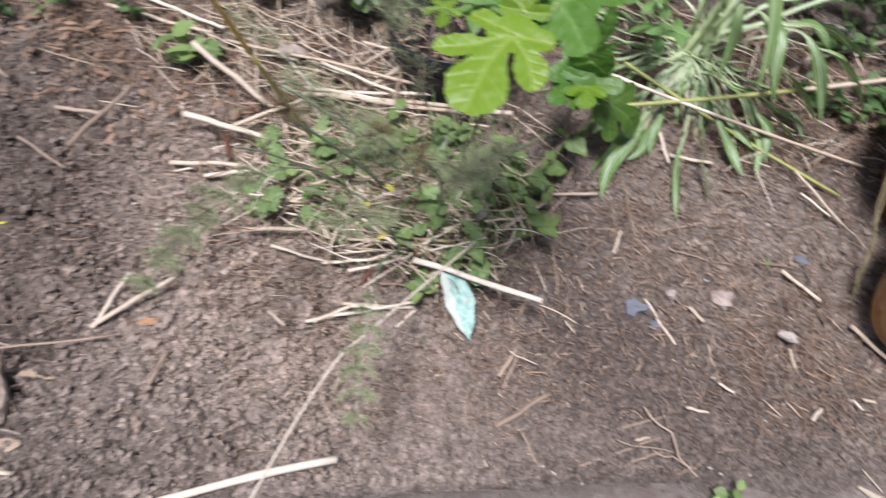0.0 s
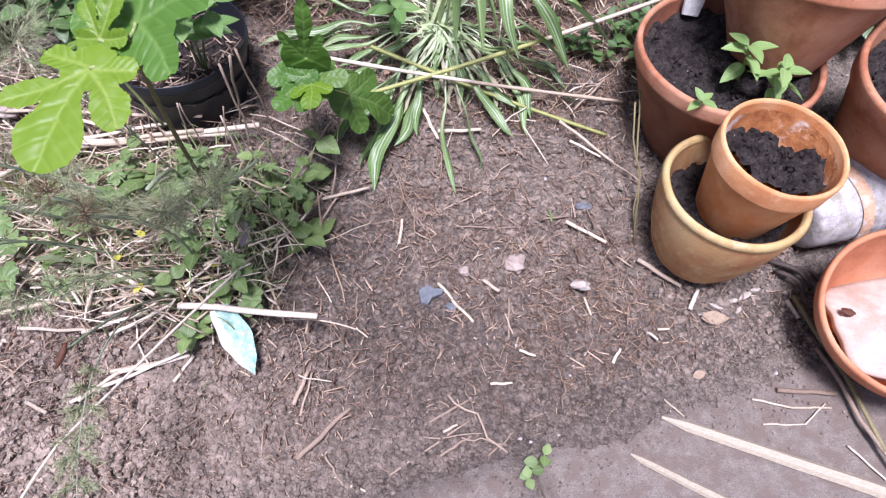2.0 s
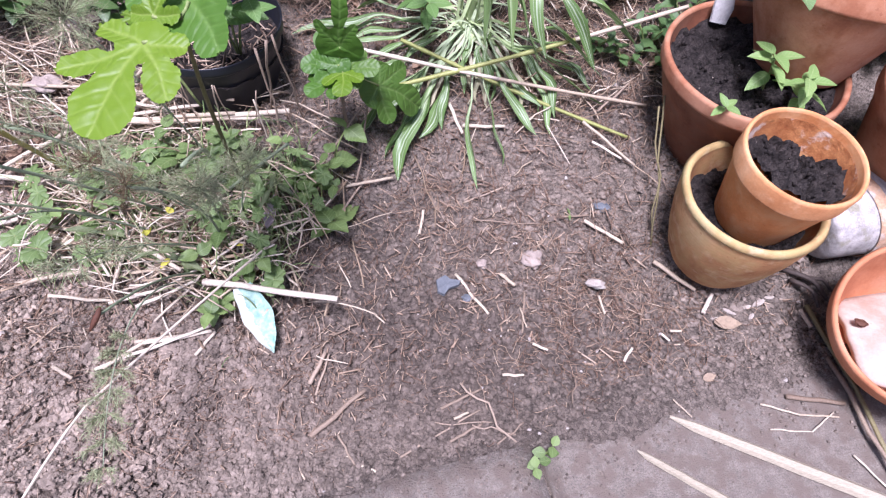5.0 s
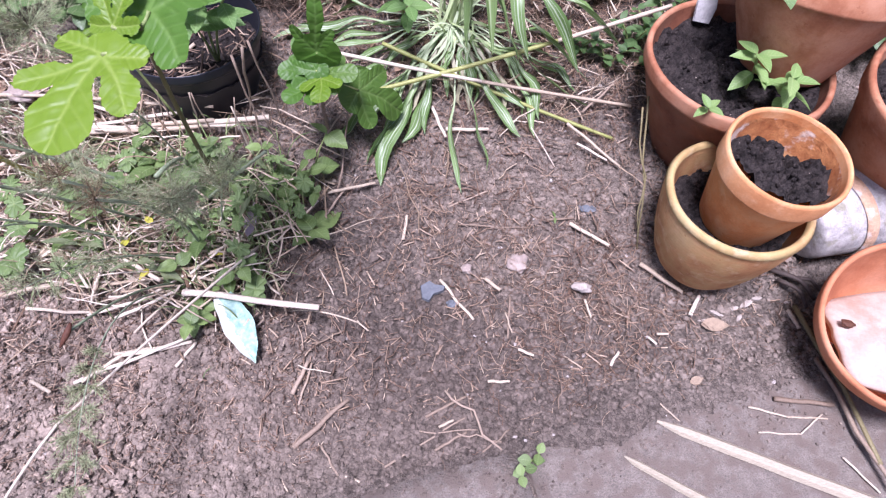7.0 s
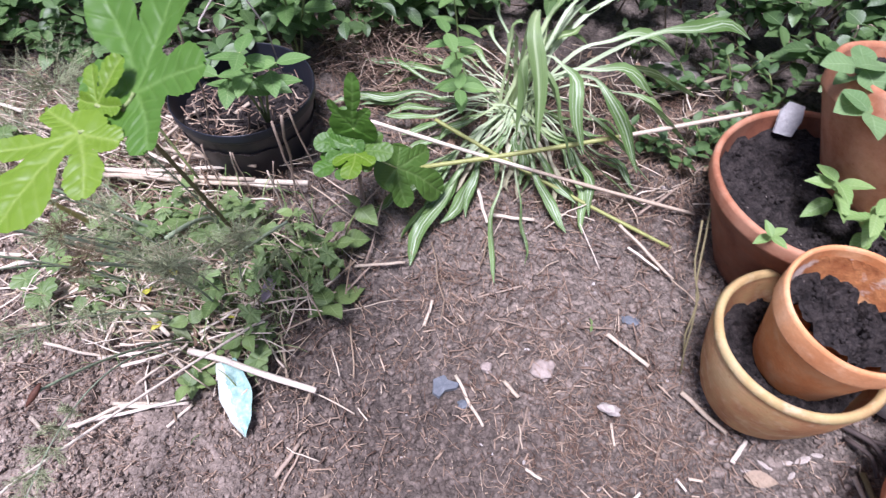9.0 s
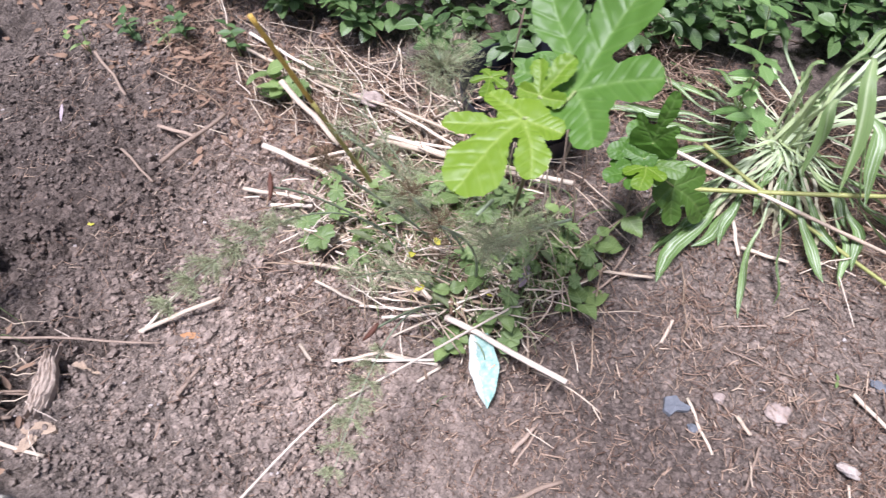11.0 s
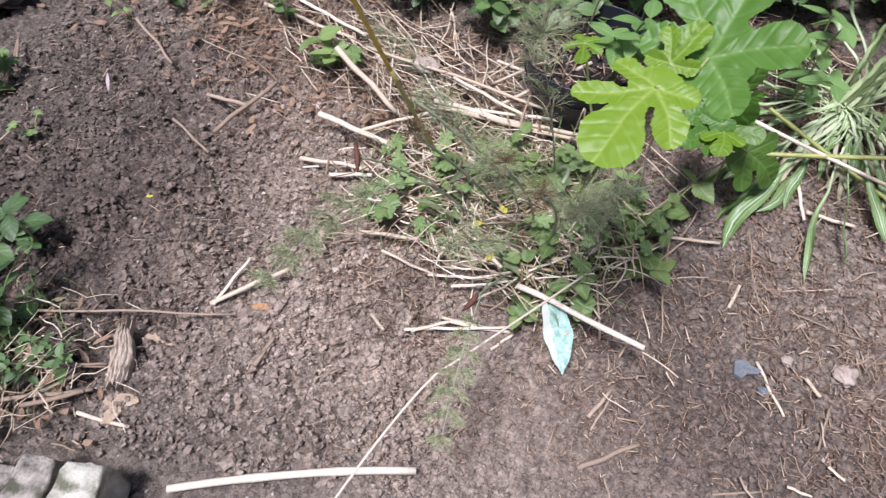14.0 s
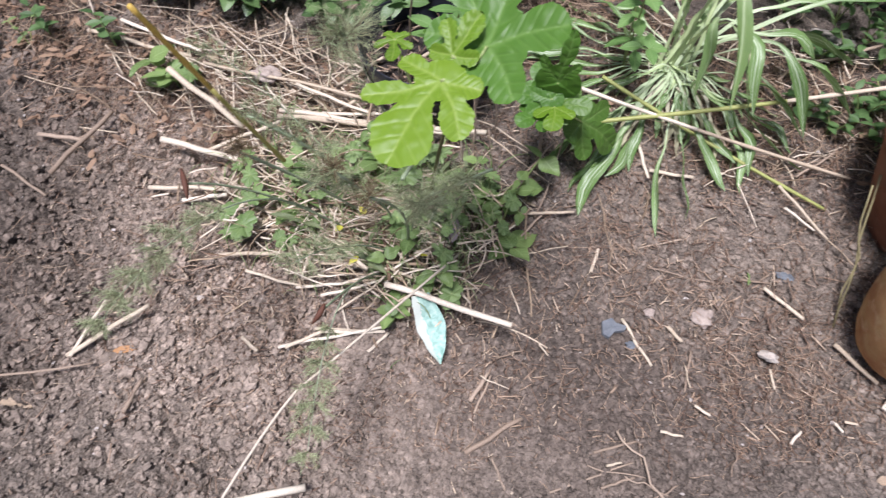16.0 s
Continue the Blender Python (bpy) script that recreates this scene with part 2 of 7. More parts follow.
def stone_material(name, a, c, scale=30.0, rough=0.85, spots=None, cut=0.56, grit=False):
    m, t, b, _ = mat(name)
    co = coords(t)
    n1, n2 = noise_tex(t, co, scale, 6, 0.65), noise_tex(t, co, scale * 7, 4)
    col = ramp(t, n1, [(0.32, a), (0.68, c)])
    if grit:
        n3 = noise_tex(t, co, 430.0, 3, 0.7)
        col = mix_col(t, 0.8, col, ramp(t, n3, [(0.32, (0.62, 0.61, 0.60)), (0.5, (1.0, 1.0, 1.0)), (0.68, (1.42, 1.40, 1.38))]), "MULTIPLY")
        n2 = math_node(t, "ADD", n2, n3)
    if spots:
        col = mix_col(t, ramp(t, noise_tex(t, co, scale * 0.6, 5), [(cut, (0, 0, 0)), (cut + 0.12, (1, 1, 1))]), col, spots)
    col = mix_col(t, 0.5, col, ramp(t, n2, [(0.3, (0.6, 0.6, 0.6)), (0.7, (1.15, 1.15, 1.15))]), "MULTIPLY")
    link(t, col, b.inputs["Base Color"])
    b.inputs["Roughness"].default_value = rough
    bump(t, b, math_node(t, "ADD", n1, math_node(t, "MULTIPLY", n2, 0.6)), 0.7, 0.005)
    return m


M_SOIL = soil_material("garden_soil", (0.082, 0.069, 0.057), (0.318, 0.273, 0.226), damp_shade=0.35)
M_CLOD = soil_material("soil_clods", (0.098, 0.081, 0.066), (0.276, 0.233, 0.192), 0.3, damp_shade=0.35, pieces=True)
M_COMPOST = soil_material("potting_compost", (0.008, 0.007, 0.0065), (0.082, 0.069, 0.063), 0.9, 0.95)
M_SLAB = stone_material("concrete_slab", (0.132, 0.113, 0.094), (0.198, 0.172, 0.145), 60.0, 0.92, (0.140, 0.112, 0.090), 0.46, True)
M_YELLOW = clay_material("ochre_clay", (0.59, 0.325, 0.140), (0.70, 0.50, 0.29), (0.38, 0.175, 0.070), 0.75, 0.05, (0.49, 0.340, 0.140))
M_YELLOWRIM = clay_material("worn_ochre_rim", (0.47, 0.335, 0.145), (0.62, 0.50, 0.32), (0.34, 0.21, 0.085), 0.6, 0.0, (0.39, 0.315, 0.130))
M_ORANGERIM = clay_material("worn_orange_rim", (0.66, 0.325, 0.140), (0.74, 0.46, 0.26), (0.52, 0.22, 0.085), 0.45)
M_ORANGE = clay_material("orange_clay", (0.66, 0.285, 0.098), (0.76, 0.47, 0.24), (0.52, 0.195, 0.062), 0.45, 0.0, (0.60, 0.33, 0.15))
M_RED = clay_material("red_clay", (0.35, 0.142, 0.072), (0.43, 0.235, 0.142), (0.22, 0.078, 0.038), 0.35, 0.0, (0.45, 0.235, 0.14))
# Darker than the rim's clay: damp, with the wall's shade put into the colour.
M_DARKRED = clay_material("dark_red_clay", (0.235, 0.088, 0.045), (0.32, 0.150, 0.088), (0.125, 0.046, 0.026), 0.3, 0.0, (0.20, 0.10, 0.06))
M_TALL = clay_material("weathered_terracotta", (0.42, 0.180, 0.090), (0.50, 0.275, 0.170), (0.27, 0.100, 0.048), 0.35, 0.0, (0.49, 0.255, 0.150))
M_TERRA = clay_material("terracotta", (0.52, 0.215, 0.105), (0.60, 0.30, 0.175), (0.38, 0.13, 0.058), 0.2)
M_PINK = clay_material("pale_pink_clay", (0.47, 0.365, 0.30), (0.55, 0.455, 0.385), (0.37, 0.26, 0.19), 0.5, 0.0, (0.50, 0.45, 0.36))
M_LIMED = stone_material("limed_clay", (0.27, 0.26, 0.245), (0.60, 0.58, 0.56), 48.0, 0.9, (0.29, 0.28, 0.21), 0.54)
M_LIMEDRIM = stone_material("limed_rim", (0.50, 0.30, 0.18), (0.60, 0.42, 0.28), 40.0, 0.9, (0.62, 0.60, 0.57), 0.50)
M_STRAW = fibre_material("straw", [(0.0, (0.10, 0.062, 0.042)), (0.40, (0.25, 0.175, 0.125)), (0.80, (0.38, 0.28, 0.195)), (1.0, (0.56, 0.46, 0.34))])
M_MULCH = fibre_material("pale_straw", [(0.0, (0.13, 0.080, 0.048)), (0.30, (0.37, 0.285, 0.19)), (0.65, (0.55, 0.465, 0.345)), (1.0, (0.68, 0.60, 0.48))])
M_ROOT = fibre_material("fine_roots", [(0.0, (0.13, 0.075, 0.050)), (0.6, (0.29, 0.190, 0.125)), (1.0, (0.46, 0.35, 0.245))])
M_STICK = fibre_material("dry_sticks", [(0.0, (0.40, 0.325, 0.235)), (0.5, (0.53, 0.455, 0.345)), (1.0, (0.66, 0.59, 0.48))], False)
M_BLEACHED = fibre_material("bleached_cane", [(0.0, (0.54, 0.48, 0.37)), (1.0, (0.70, 0.64, 0.53))], False, 0.6, (140.0, 20.0, 60.0))
M_SPLINT = fibre_material("split_cane_wood", [(0.0, (0.31, 0.275, 0.20)), (1.0, (0.38, 0.335, 0.25))], False, 0.7, (25.0, 160.0, 60.0))
M_BROWN = fibre_material("brown_twigs", [(0.0, (0.19, 0.14, 0.10)), (1.0, (0.35, 0.275, 0.205))], False)
M_GREENCANE = fibre_material("green_cane", [(0.0, (0.25, 0.275, 0.085)), (1.0, (0.31, 0.33, 0.11))], False, 0.45)
M_YELLOWCANE = fibre_material("yellow_green_cane", [(0.0, (0.33, 0.30, 0.085)), (1.0, (0.38, 0.34, 0.11))], False, 0.45)
M_GOLDCANE = fibre_material("golden_cane", [(0.0, (0.46, 0.31, 0.06)), (1.0, (0.52, 0.36, 0.08))], False, 0.4)
M_FIG = lobed_material("fig_leaf_green", (0.084, 0.172, 0.008), (0.165, 0.270, 0.018), (0.36, 0.46, 0.12))
M_FIGMID = lobed_material("fig_leaf_mid_green", (0.048, 0.128, 0.014), (0.085, 0.185, 0.024), (0.20, 0.33, 0.09))
M_FIGDARK = lobed_material("fig_leaf_deep", (0.060, 0.130, 0.020), (0.105, 0.195, 0.032), (0.20, 0.30, 0.09))
M_SPIDER = leaf_material("striped_leaf", (0.095, 0.165, 0.052), (0.220, 0.325, 0.100), (0.56, 0.65, 0.40), 0.45, False, True, 0.25, stalk=(0.54, 0.64, 0.33))
M_STRAP = leaf_material("arching_leaf", (0.085, 0.160, 0.040), (0.205, 0.315, 0.105), (0.62, 0.70, 0.54), 0.42, False, False, 0.25, 0.0, stalk=(0.60, 0.69, 0.45), mid_width=0.15)
M_PETIOLE = leaf_material("dry_strap_leaf", (0.30, 0.29, 0.16), (0.46, 0.43, 0.28), (0.60, 0.57, 0.44), 0.6, False, True, 0.25, stalk=(0.56, 0.53, 0.40))
M_WEED = leaf_material("weed_leaf", (0.070, 0.125, 0.034), (0.260, 0.370, 0.120), (0.32, 0.43, 0.17), 0.46)
M_WEEDLOBE = lobed_material("lobed_weed_leaf", (0.085, 0.148, 0.042), (0.240, 0.340, 0.125), (0.34, 0.43, 0.20))
M_OLIVELEAF = leaf_material("olive_weed_leaf", (0.085, 0.115, 0.050), (0.225, 0.270, 0.125), (0.30, 0.36, 0.20), 0.55)
M_MINT = leaf_material("seedling_leaf", (0.17, 0.30, 0.075), (0.30, 0.44, 0.15), (0.42, 0.54, 0.26), 0.5)
M_SAGE = leaf_material("grey_green_leaf", (0.11, 0.21, 0.070), (0.22, 0.34, 0.135), (0.30, 0.42, 0.20), 0.65)
M_BUSH = leaf_material("herb_leaf", (0.030, 0.070, 0.022), (0.130, 0.225, 0.075), (0.16, 0.26, 0.10), 0.46, side=5.0)
M_HEDGE = leaf_material("hedge_leaf", (0.022, 0.055, 0.018), (0.155, 0.260, 0.085), (0.22, 0.32, 0.14), 0.38, True)
M_ROSE = leaf_material("shrub_leaf", (0.105, 0.215, 0.055), (0.195, 0.330, 0.100), (0.30, 0.42, 0.17), 0.45)
M_FENNEL = fibre_material("fennel_green", [(0.0, (0.22, 0.19, 0.115)), (0.4, (0.285, 0.315, 0.17)), (1.0, (0.38, 0.45, 0.25))])
M_BRONZE = fibre_material("bronze_fennel", [(0.0, (0.10, 0.065, 0.035)), (0.5, (0.15, 0.105, 0.055)), (1.0, (0.20, 0.17, 0.09))])
M_FENSTEM = fibre_material("fennel_stalk", [(0.0, (0.20, 0.25, 0.15)), (1.0, (0.30, 0.36, 0.24))], False, 0.5)
M_STEM = fibre_material("green_stem", [(0.0, (0.18, 0.24, 0.08)), (1.0, (0.28, 0.33, 0.12))], False, 0.55)
M_FIGSTEM = fibre_material("fig_stem_bark", [(0.0, (0.13, 0.13, 0.05)), (1.0, (0.18, 0.17, 0.07))], False)
M_SEED = fibre_material("rust_brown_sheath", [(0.0, (0.085, 0.036, 0.022)), (1.0, (0.13, 0.052, 0.028))], False)
M_BLACK, _t, _b, _ = mat("black_plastic")
_b.inputs["Base Color"].default_value, _b.inputs["Roughness"].default_value = (0.012, 0.014, 0.02, 1), 0.42
bump(_t, _b, noise_tex(_t, coords(_t), 90.0, 4), 0.15, 0.002)
M_SLATE = stone_material("slate", (0.100, 0.114, 0.128), (0.165, 0.180, 0.196), 60.0, 0.6)
M_STONE = stone_material("buff_stone", (0.27, 0.215, 0.18), (0.42, 0.355, 0.30), 45.0)
M_TANLEAF = stone_material("tan_dry_leaf", (0.27, 0.20, 0.135), (0.40, 0.315, 0.22), 50.0)
M_CRUST = stone_material("crusted_clay", (0.34, 0.10, 0.025), (0.68, 0.30, 0.10), 60.0, 0.7, (0.80, 0.64, 0.52), 0.52)
M_PALE = stone_material("pale_stone", (0.34, 0.29, 0.24), (0.52, 0.47, 0.41), 60.0)
M_GRIT = stone_material("soil_grit", (0.24, 0.20, 0.17), (0.58, 0.54, 0.49), 35.0)
M_BRICK = stone_material("weathered_block", (0.045, 0.040, 0.032), (0.40, 0.365, 0.305), 40.0, 0.9, (0.060, 0.060, 0.038), 0.54)
M_BRICKPALE = stone_material("pale_mortar", (0.20, 0.195, 0.150), (0.52, 0.50, 0.42), 36.0, 0.9, (0.11, 0.115, 0.070), 0.56)
M_ROCK = stone_material("brown_rock", (0.038, 0.030, 0.025), (0.135, 0.105, 0.083), 30.0, 0.9, (0.075, 0.06, 0.05), 0.5)
M_BARK = fibre_material("grey_bark", [(0.0, (0.34, 0.28, 0.22)), (1.0, (0.52, 0.45, 0.37))], False, 0.8, (160.0, 25.0, 25.0))
M_SILVER, _t, _b, _ = mat("mottled_silver_leaf")
_uv = node(_t, "ShaderNodeSeparateXYZ")
link(_t, node(_t, "ShaderNodeUVMap").outputs["UV"], _uv.inputs[0])
_co = coords(_t)
_edge = math_node(_t, "ADD", _uv.outputs["X"], math_node(_t, "MULTIPLY", math_node(_t, "SUBTRACT", noise_tex(_t, _co, 60.0, 4), 0.5), 0.5))
_pale = math_node(_t, "GREATER_THAN", _edge, 0.70)
_teal = ramp(_t, noise_tex(_t, _co, 110.0, 5), [(0.35, (0.15, 0.29, 0.24)), (0.5, (0.24, 0.39, 0.33)), (0.7, (0.38, 0.50, 0.43))])
_col = mix_col(_t, _pale, _teal, (0.44, 0.48, 0.42))
link(_t, _col, _b.inputs["Base Color"])
_b.inputs["Roughness"].default_value = 0.6
bump(_t, _b, noise_tex(_t, _co, 160.0, 4), 0.4, 0.002)
M_ORANGELEAF = leaf_material("dead_orange_leaf", (0.40, 0.205, 0.085), (0.48, 0.26, 0.12), (0.64, 0.40, 0.20), 0.7)
M_YELLOWLEAF = leaf_material("yellow_leaf", (0.50, 0.50, 0.05), (0.62, 0.58, 0.08), (0.66, 0.62, 0.20), 0.5)
M_PURPLELEAF = leaf_material("faded_purple_leaf", (0.42, 0.34, 0.36), (0.52, 0.44, 0.46), (0.60, 0.50, 0.50), 0.7)
M_DEADLEAF = leaf_material("dead_leaves", (0.17, 0.10, 0.06), (0.42, 0.29, 0.19), (0.46, 0.34, 0.24), 0.75, True)
M_LABEL = stone_material("slate_tag", (0.36, 0.355, 0.34), (0.52, 0.51, 0.49), 34.0, 0.7, (0.12, 0.12, 0.12), 0.63)
M_DARKBARK = fibre_material("dark_bark_strip", [(0.0, (0.05, 0.038, 0.032)), (1.0, (0.09, 0.07, 0.06))], False, 0.7)
M_CHIP = stone_material("white_husk", (0.34, 0.29, 0.24), (0.52, 0.47, 0.41), 70.0)
M_OLIVE = fibre_material("olive_dry_stem", [(0.0, (0.20, 0.175, 0.085)), (1.0, (0.26, 0.225, 0.12))], False, 0.6)
M_GRASS = fibre_material("thin_grass", [(0.0, (0.12, 0.19, 0.06)), (0.5, (0.22, 0.32, 0.11)), (1.0, (0.42, 0.42, 0.24))], True, 0.5)

# ---- geometry helpers ----


class Geo:
    def __init__(self):
        self.v, self.f, self.uv, self.vein = [], [], [], []

    def add(self, verts, faces, uvs=None, veins=None):
        k = len(self.v)
        self.v += [tuple(p) for p in verts]
        self.f += [tuple(i + k for i in face) for face in faces]
        self.uv += uvs if uvs else [(0.5, 0.5)] * len(verts)
        self.vein += veins if veins else [0.0] * len(verts)

    def mesh(self, name, material, smooth=True):
        me = bpy.data.meshes.new(name)
        me.from_pydata(self.v, [], self.f)
        layer = me.uv_layers.new(name="UVMap")
        idx = np.empty(len(me.loops), dtype=np.int32)
        me.loops.foreach_get("vertex_index", idx)
        layer.data.foreach_set("uv", np.array(self.uv, dtype=np.float32)[idx].ravel())
        if any(self.vein):
            at = me.attributes.new("vein", "FLOAT", "POINT")
            at.data.foreach_set("value", np.array(self.vein, dtype=np.float32))
        me.materials.append(material)
        if smooth:
            me.polygons.foreach_set("use_smooth", [True] * len(me.polygons))
        me.update()
        return me


def part(name, geo, material, parent=None, label="", smooth=True):
    me = geo if isinstance(geo, bpy.types.Mesh) else geo.mesh(name, material, smooth)
    ob = new(name, me)
    if parent is not None:
        ob.parent = parent
    if label:
        ob["label"] = label
    return ob


def thing(name, place, label, category, group="", kind=""):
    ob = new(name)
    ob.location = place
    ob.empty_display_size = 0.02
    return tagged(ob, label, category, group, kind)


def solo(name, geo, material, label, category, group="", kind="", smooth=True):
    return tagged(part(name, geo, material, None, "", smooth), label, category, group, kind)


def frame_of(d, up=Vector((0, 0, 1))):
    d = Vector(d).normalized()
    s = d.cross(up)
    s = s.normalized() if s.length > 1e-4 else Vector((1, 0, 0))
    return d, s, s.cross(d)


def tube(g, pts, radii, n=6, squash=1.0):
    pts = [Vector(p) for p in pts]
    ring, uvs, veins = [], [], []
    for k, p in enumerate(pts):
        d, s, u = frame_of(pts[min(k + 1, len(pts) - 1)] - pts[max(k - 1, 0)])
        r = radii[k] if isinstance(radii, (list, tuple)) else radii
        for j in range(n):
            a = 2 * math.pi * j / n
            ring.append(p + s * (r * math.cos(a)) + u * (r * squash * math.sin(a)))
            uvs.append((j / n, k / max(1, len(pts) - 1)))
    faces = []
    for k in range(len(pts) - 1):
        for j in range(n):
            faces.append((k * n + j, k * n + (j + 1) % n, (k + 1) * n + (j + 1) % n, (k + 1) * n + j))
    faces.append(tuple(reversed(range(n))))
    faces.append(tuple(range((len(pts) - 1) * n, len(pts) * n)))
    g.add(ring, faces, uvs)


def bez(a, b, c, n=8):
    a, b, c = Vector(a), Vector(b), Vector(c)
    return [a * (1 - s) ** 2 + b * (2 * s * (1 - s)) + c * s * s for s in (k / n for k in range(n + 1))]


def blade(g, length, width, droop=0.15, fold=0.15, nl=6, nw=4, tip=1.0, belly=0.45, m=Matrix.Identity(4), wave=0.0, tooth=0.0):
    """An ovate leaf along +y, its face up."""
    verts, uvs = [], []
    for i in range(nl + 1):
        v = i / nl
        prof = max(0.03, math.sin(math.pi * v ** (math.log(0.5) / math.log(belly))) ** 0.8) if 0 < v < 1 else 0.03
        prof *= (1 - tip * 0.25 * v)
        if tooth and i % 2:
            prof *= 1 - tooth
        for j in range(nw + 1):
            u = 2 * j / nw - 1
            x = u * width * 0.5 * prof
            z = fold * abs(x) - droop * length * v * v + wave * width * math.sin(v * 7 + u * 2) * 0.3
            verts.append(m @ Vector((x, v * length, z)))
            uvs.append((u * 0.5 + 0.5, v))
    w = nw + 1
    faces = [(i * w + j, i * w + j + 1, (i + 1) * w + j + 1, (i + 1) * w + j) for i in range(nl) for j in range(nw)]
    g.add(verts, faces, uvs)


def strap(g, pts, width, fold=0.35, nw=4, twist=0.0, base=0.35, wide_at=0.74):
    """A long leaf along a path: a narrow stalk that widens to a spoon-shaped, pointed end."""
    pts = [Vector(p) for p in pts]
    n = len(pts) - 1
    verts, uvs = [], []
    for k, p in enumerate(pts):
        v = k / n
        d, s, u = frame_of(pts[min(k + 1, n)] - pts[max(k - 1, 0)])
        a = twist * v
        s, u = s * math.cos(a) + u * math.sin(a), u * math.cos(a) - s * math.sin(a)
        grow = max(0.0, min(1.0, (v - 0.55) / (wide_at - 0.55)))
        wd = width * (base + (1 - base) * grow ** 1.5) * (1 if v < wide_at else max(0.05, math.cos((v - wide_at) / (1 - wide_at) * math.pi / 2) ** 0.8))
        for j in range(nw + 1):
            q = 2 * j / nw - 1
            verts.append(p + s * (q * wd / 2) + u * (abs(q) * wd * 0.5 * fold + 0.15 * wd * math.sin(v * 19 + q * 2.5 + twist * 5)))
            uvs.append((q * 0.5 + 0.5, v))
    w = nw + 1
    g.add(verts, [(i * w + j, i * w + j + 1, (i + 1) * w + j + 1, (i + 1) * w + j) for i in range(n) for j in range(nw)], uvs)


def lobed(g, lobes, droop=0.2, cup=0.0, step=0.0016, crimp=0.0012, seed=0, web=0.30, fold=0.03):
    """A lobed leaf round its stalk's end: lobes are rows of (degrees from +y to the right, length, half width in metres), waisted and broadest near their blunt ends."""
    top = max(l for _, l, _ in lobes)
    ph = random.Random(seed).random() * 6
    size = top * 1.15
    n = int(2 * size / step) + 2
    ax = np.linspace(-size, size, n)
    gx_, gy_ = np.meshgrid(ax, ax)
    r = np.hypot(gx_, gy_)
    soft = 0.03 * top
    total = np.exp(np.clip((web * top - r) / soft * 3, -60, 60))
    for d, l, w in lobes:
        sx, cx = math.sin(radians(d)), math.cos(radians(d))
        along, side = (gx_ * sx + gy_ * cx) / l, gx_ * cx - gy_ * sx
        side = side - 0.05 * l * np.sin(along * 3.0 + ph + d)
        grow = np.clip((along - 0.22) / 0.46, 0, 1)
        prof = 0.40 + 0.60 * grow * grow * (3 - 2 * grow)
        prof = prof * np.clip(1 - np.clip((along - 0.66) / 0.34, 0, 1.2) ** 2.6, 0, 1) ** 0.5
        f = np.where((along > 0) & (along < 1), w * prof - np.abs(side), -np.hypot(np.where(along < 0, along * l, (along - 1) * l), side))
        total += np.exp(np.clip(f / soft * 3, -60, 60))
    field = np.log(total) * soft / 3
    field += crimp * (np.sin(gx_ / top * 31 + ph + 2 * np.sin(gy_ / top * 9)) * np.sin(gy_ / top * 29 + ph * 2) + 0.8 * np.sin(gx_ / top * 83 + ph + np.sin(gy_ / top * 19)) * np.sin(gy_ / top * 89 + np.sin(gx_ / top * 23)))
    keep, verts2, faces = {}, [], []

    def corner(i, j):
        if (i, j) not in keep:
            keep[(i, j)] = len(verts2)
            verts2.append((ax[j], ax[i]))
        return keep[(i, j)]

    def crossing(a, b):
        key = (min(a, b), max(a, b))
        if key not in keep:
            fa, fb = field[a], field[b]
            q = fa / (fa - fb)
            keep[key] = len(verts2)
            verts2.append((ax[a[1]] + (ax[b[1]] - ax[a[1]]) * q, ax[a[0]] + (ax[b[0]] - ax[a[0]]) * q))
        return keep[key]

    inside = field > 0
    some = inside[:-1, :-1] | inside[1:, :-1] | inside[:-1, 1:] | inside[1:, 1:]
    for i, j in zip(*np.nonzero(some)):
        ring, poly = [(i, j), (i, j + 1), (i + 1, j + 1), (i + 1, j)], []
        for k in range(4):
            a, b = ring[k], ring[(k + 1) % 4]
            if inside[a]:
                poly.append(corner(*a))
            if inside[a] != inside[b]:
                poly.append(crossing(a, b))
        if len(poly) > 2:
            faces.append(tuple(poly))
    verts, uvs, veins = [], [], []
    for x, y in verts2:
        rad = math.hypot(x, y)
        near, ridge, share = 0.5 * top, 0.0, 1.0
        for d, l, w in lobes:
            sx, cx = math.sin(radians(d)), math.cos(radians(d))
            along, side = x * sx + y * cx, x * cx - y * sx
            side = abs(side - 0.05 * l * math.sin(along / l * 3.0 + ph + d) * min(1.0, along / l * 2))
            if 0 < along < l and side < near:
                near, share = side, along / l
                q = (along - side * 0.75) / (0.17 * l)
                ridge = math.exp(-((abs(q - round(q)) / 0.11) ** 2)) if side < 1.2 * w and q > 0.4 else 0.0
        main = math.exp(-((near / (0.021 * top * (1.2 - 0.6 * share))) ** 2))
        vn = max(0.34 * ridge, main)
        z = -droop * (rad / top) ** 2 * top + cup * near - fold * top * math.exp(-(near / (0.10 * top)) ** 2) - 0.006 * top * ridge
        z += 0.06 * top * (rad / top) * noise.noise((x / top * 2.2 + ph, y / top * 2.2, ph)) + 0.014 * top * (1 - vn) * noise.noise((x / top * 9, y / top * 9, ph))
        verts.append(Vector((x, y, z)))
        uvs.append((0.5 + 0.5 * x / top, 0.5 + 0.5 * y / top))
        veins.append(vn)
    g.add(verts, faces, uvs, veins)


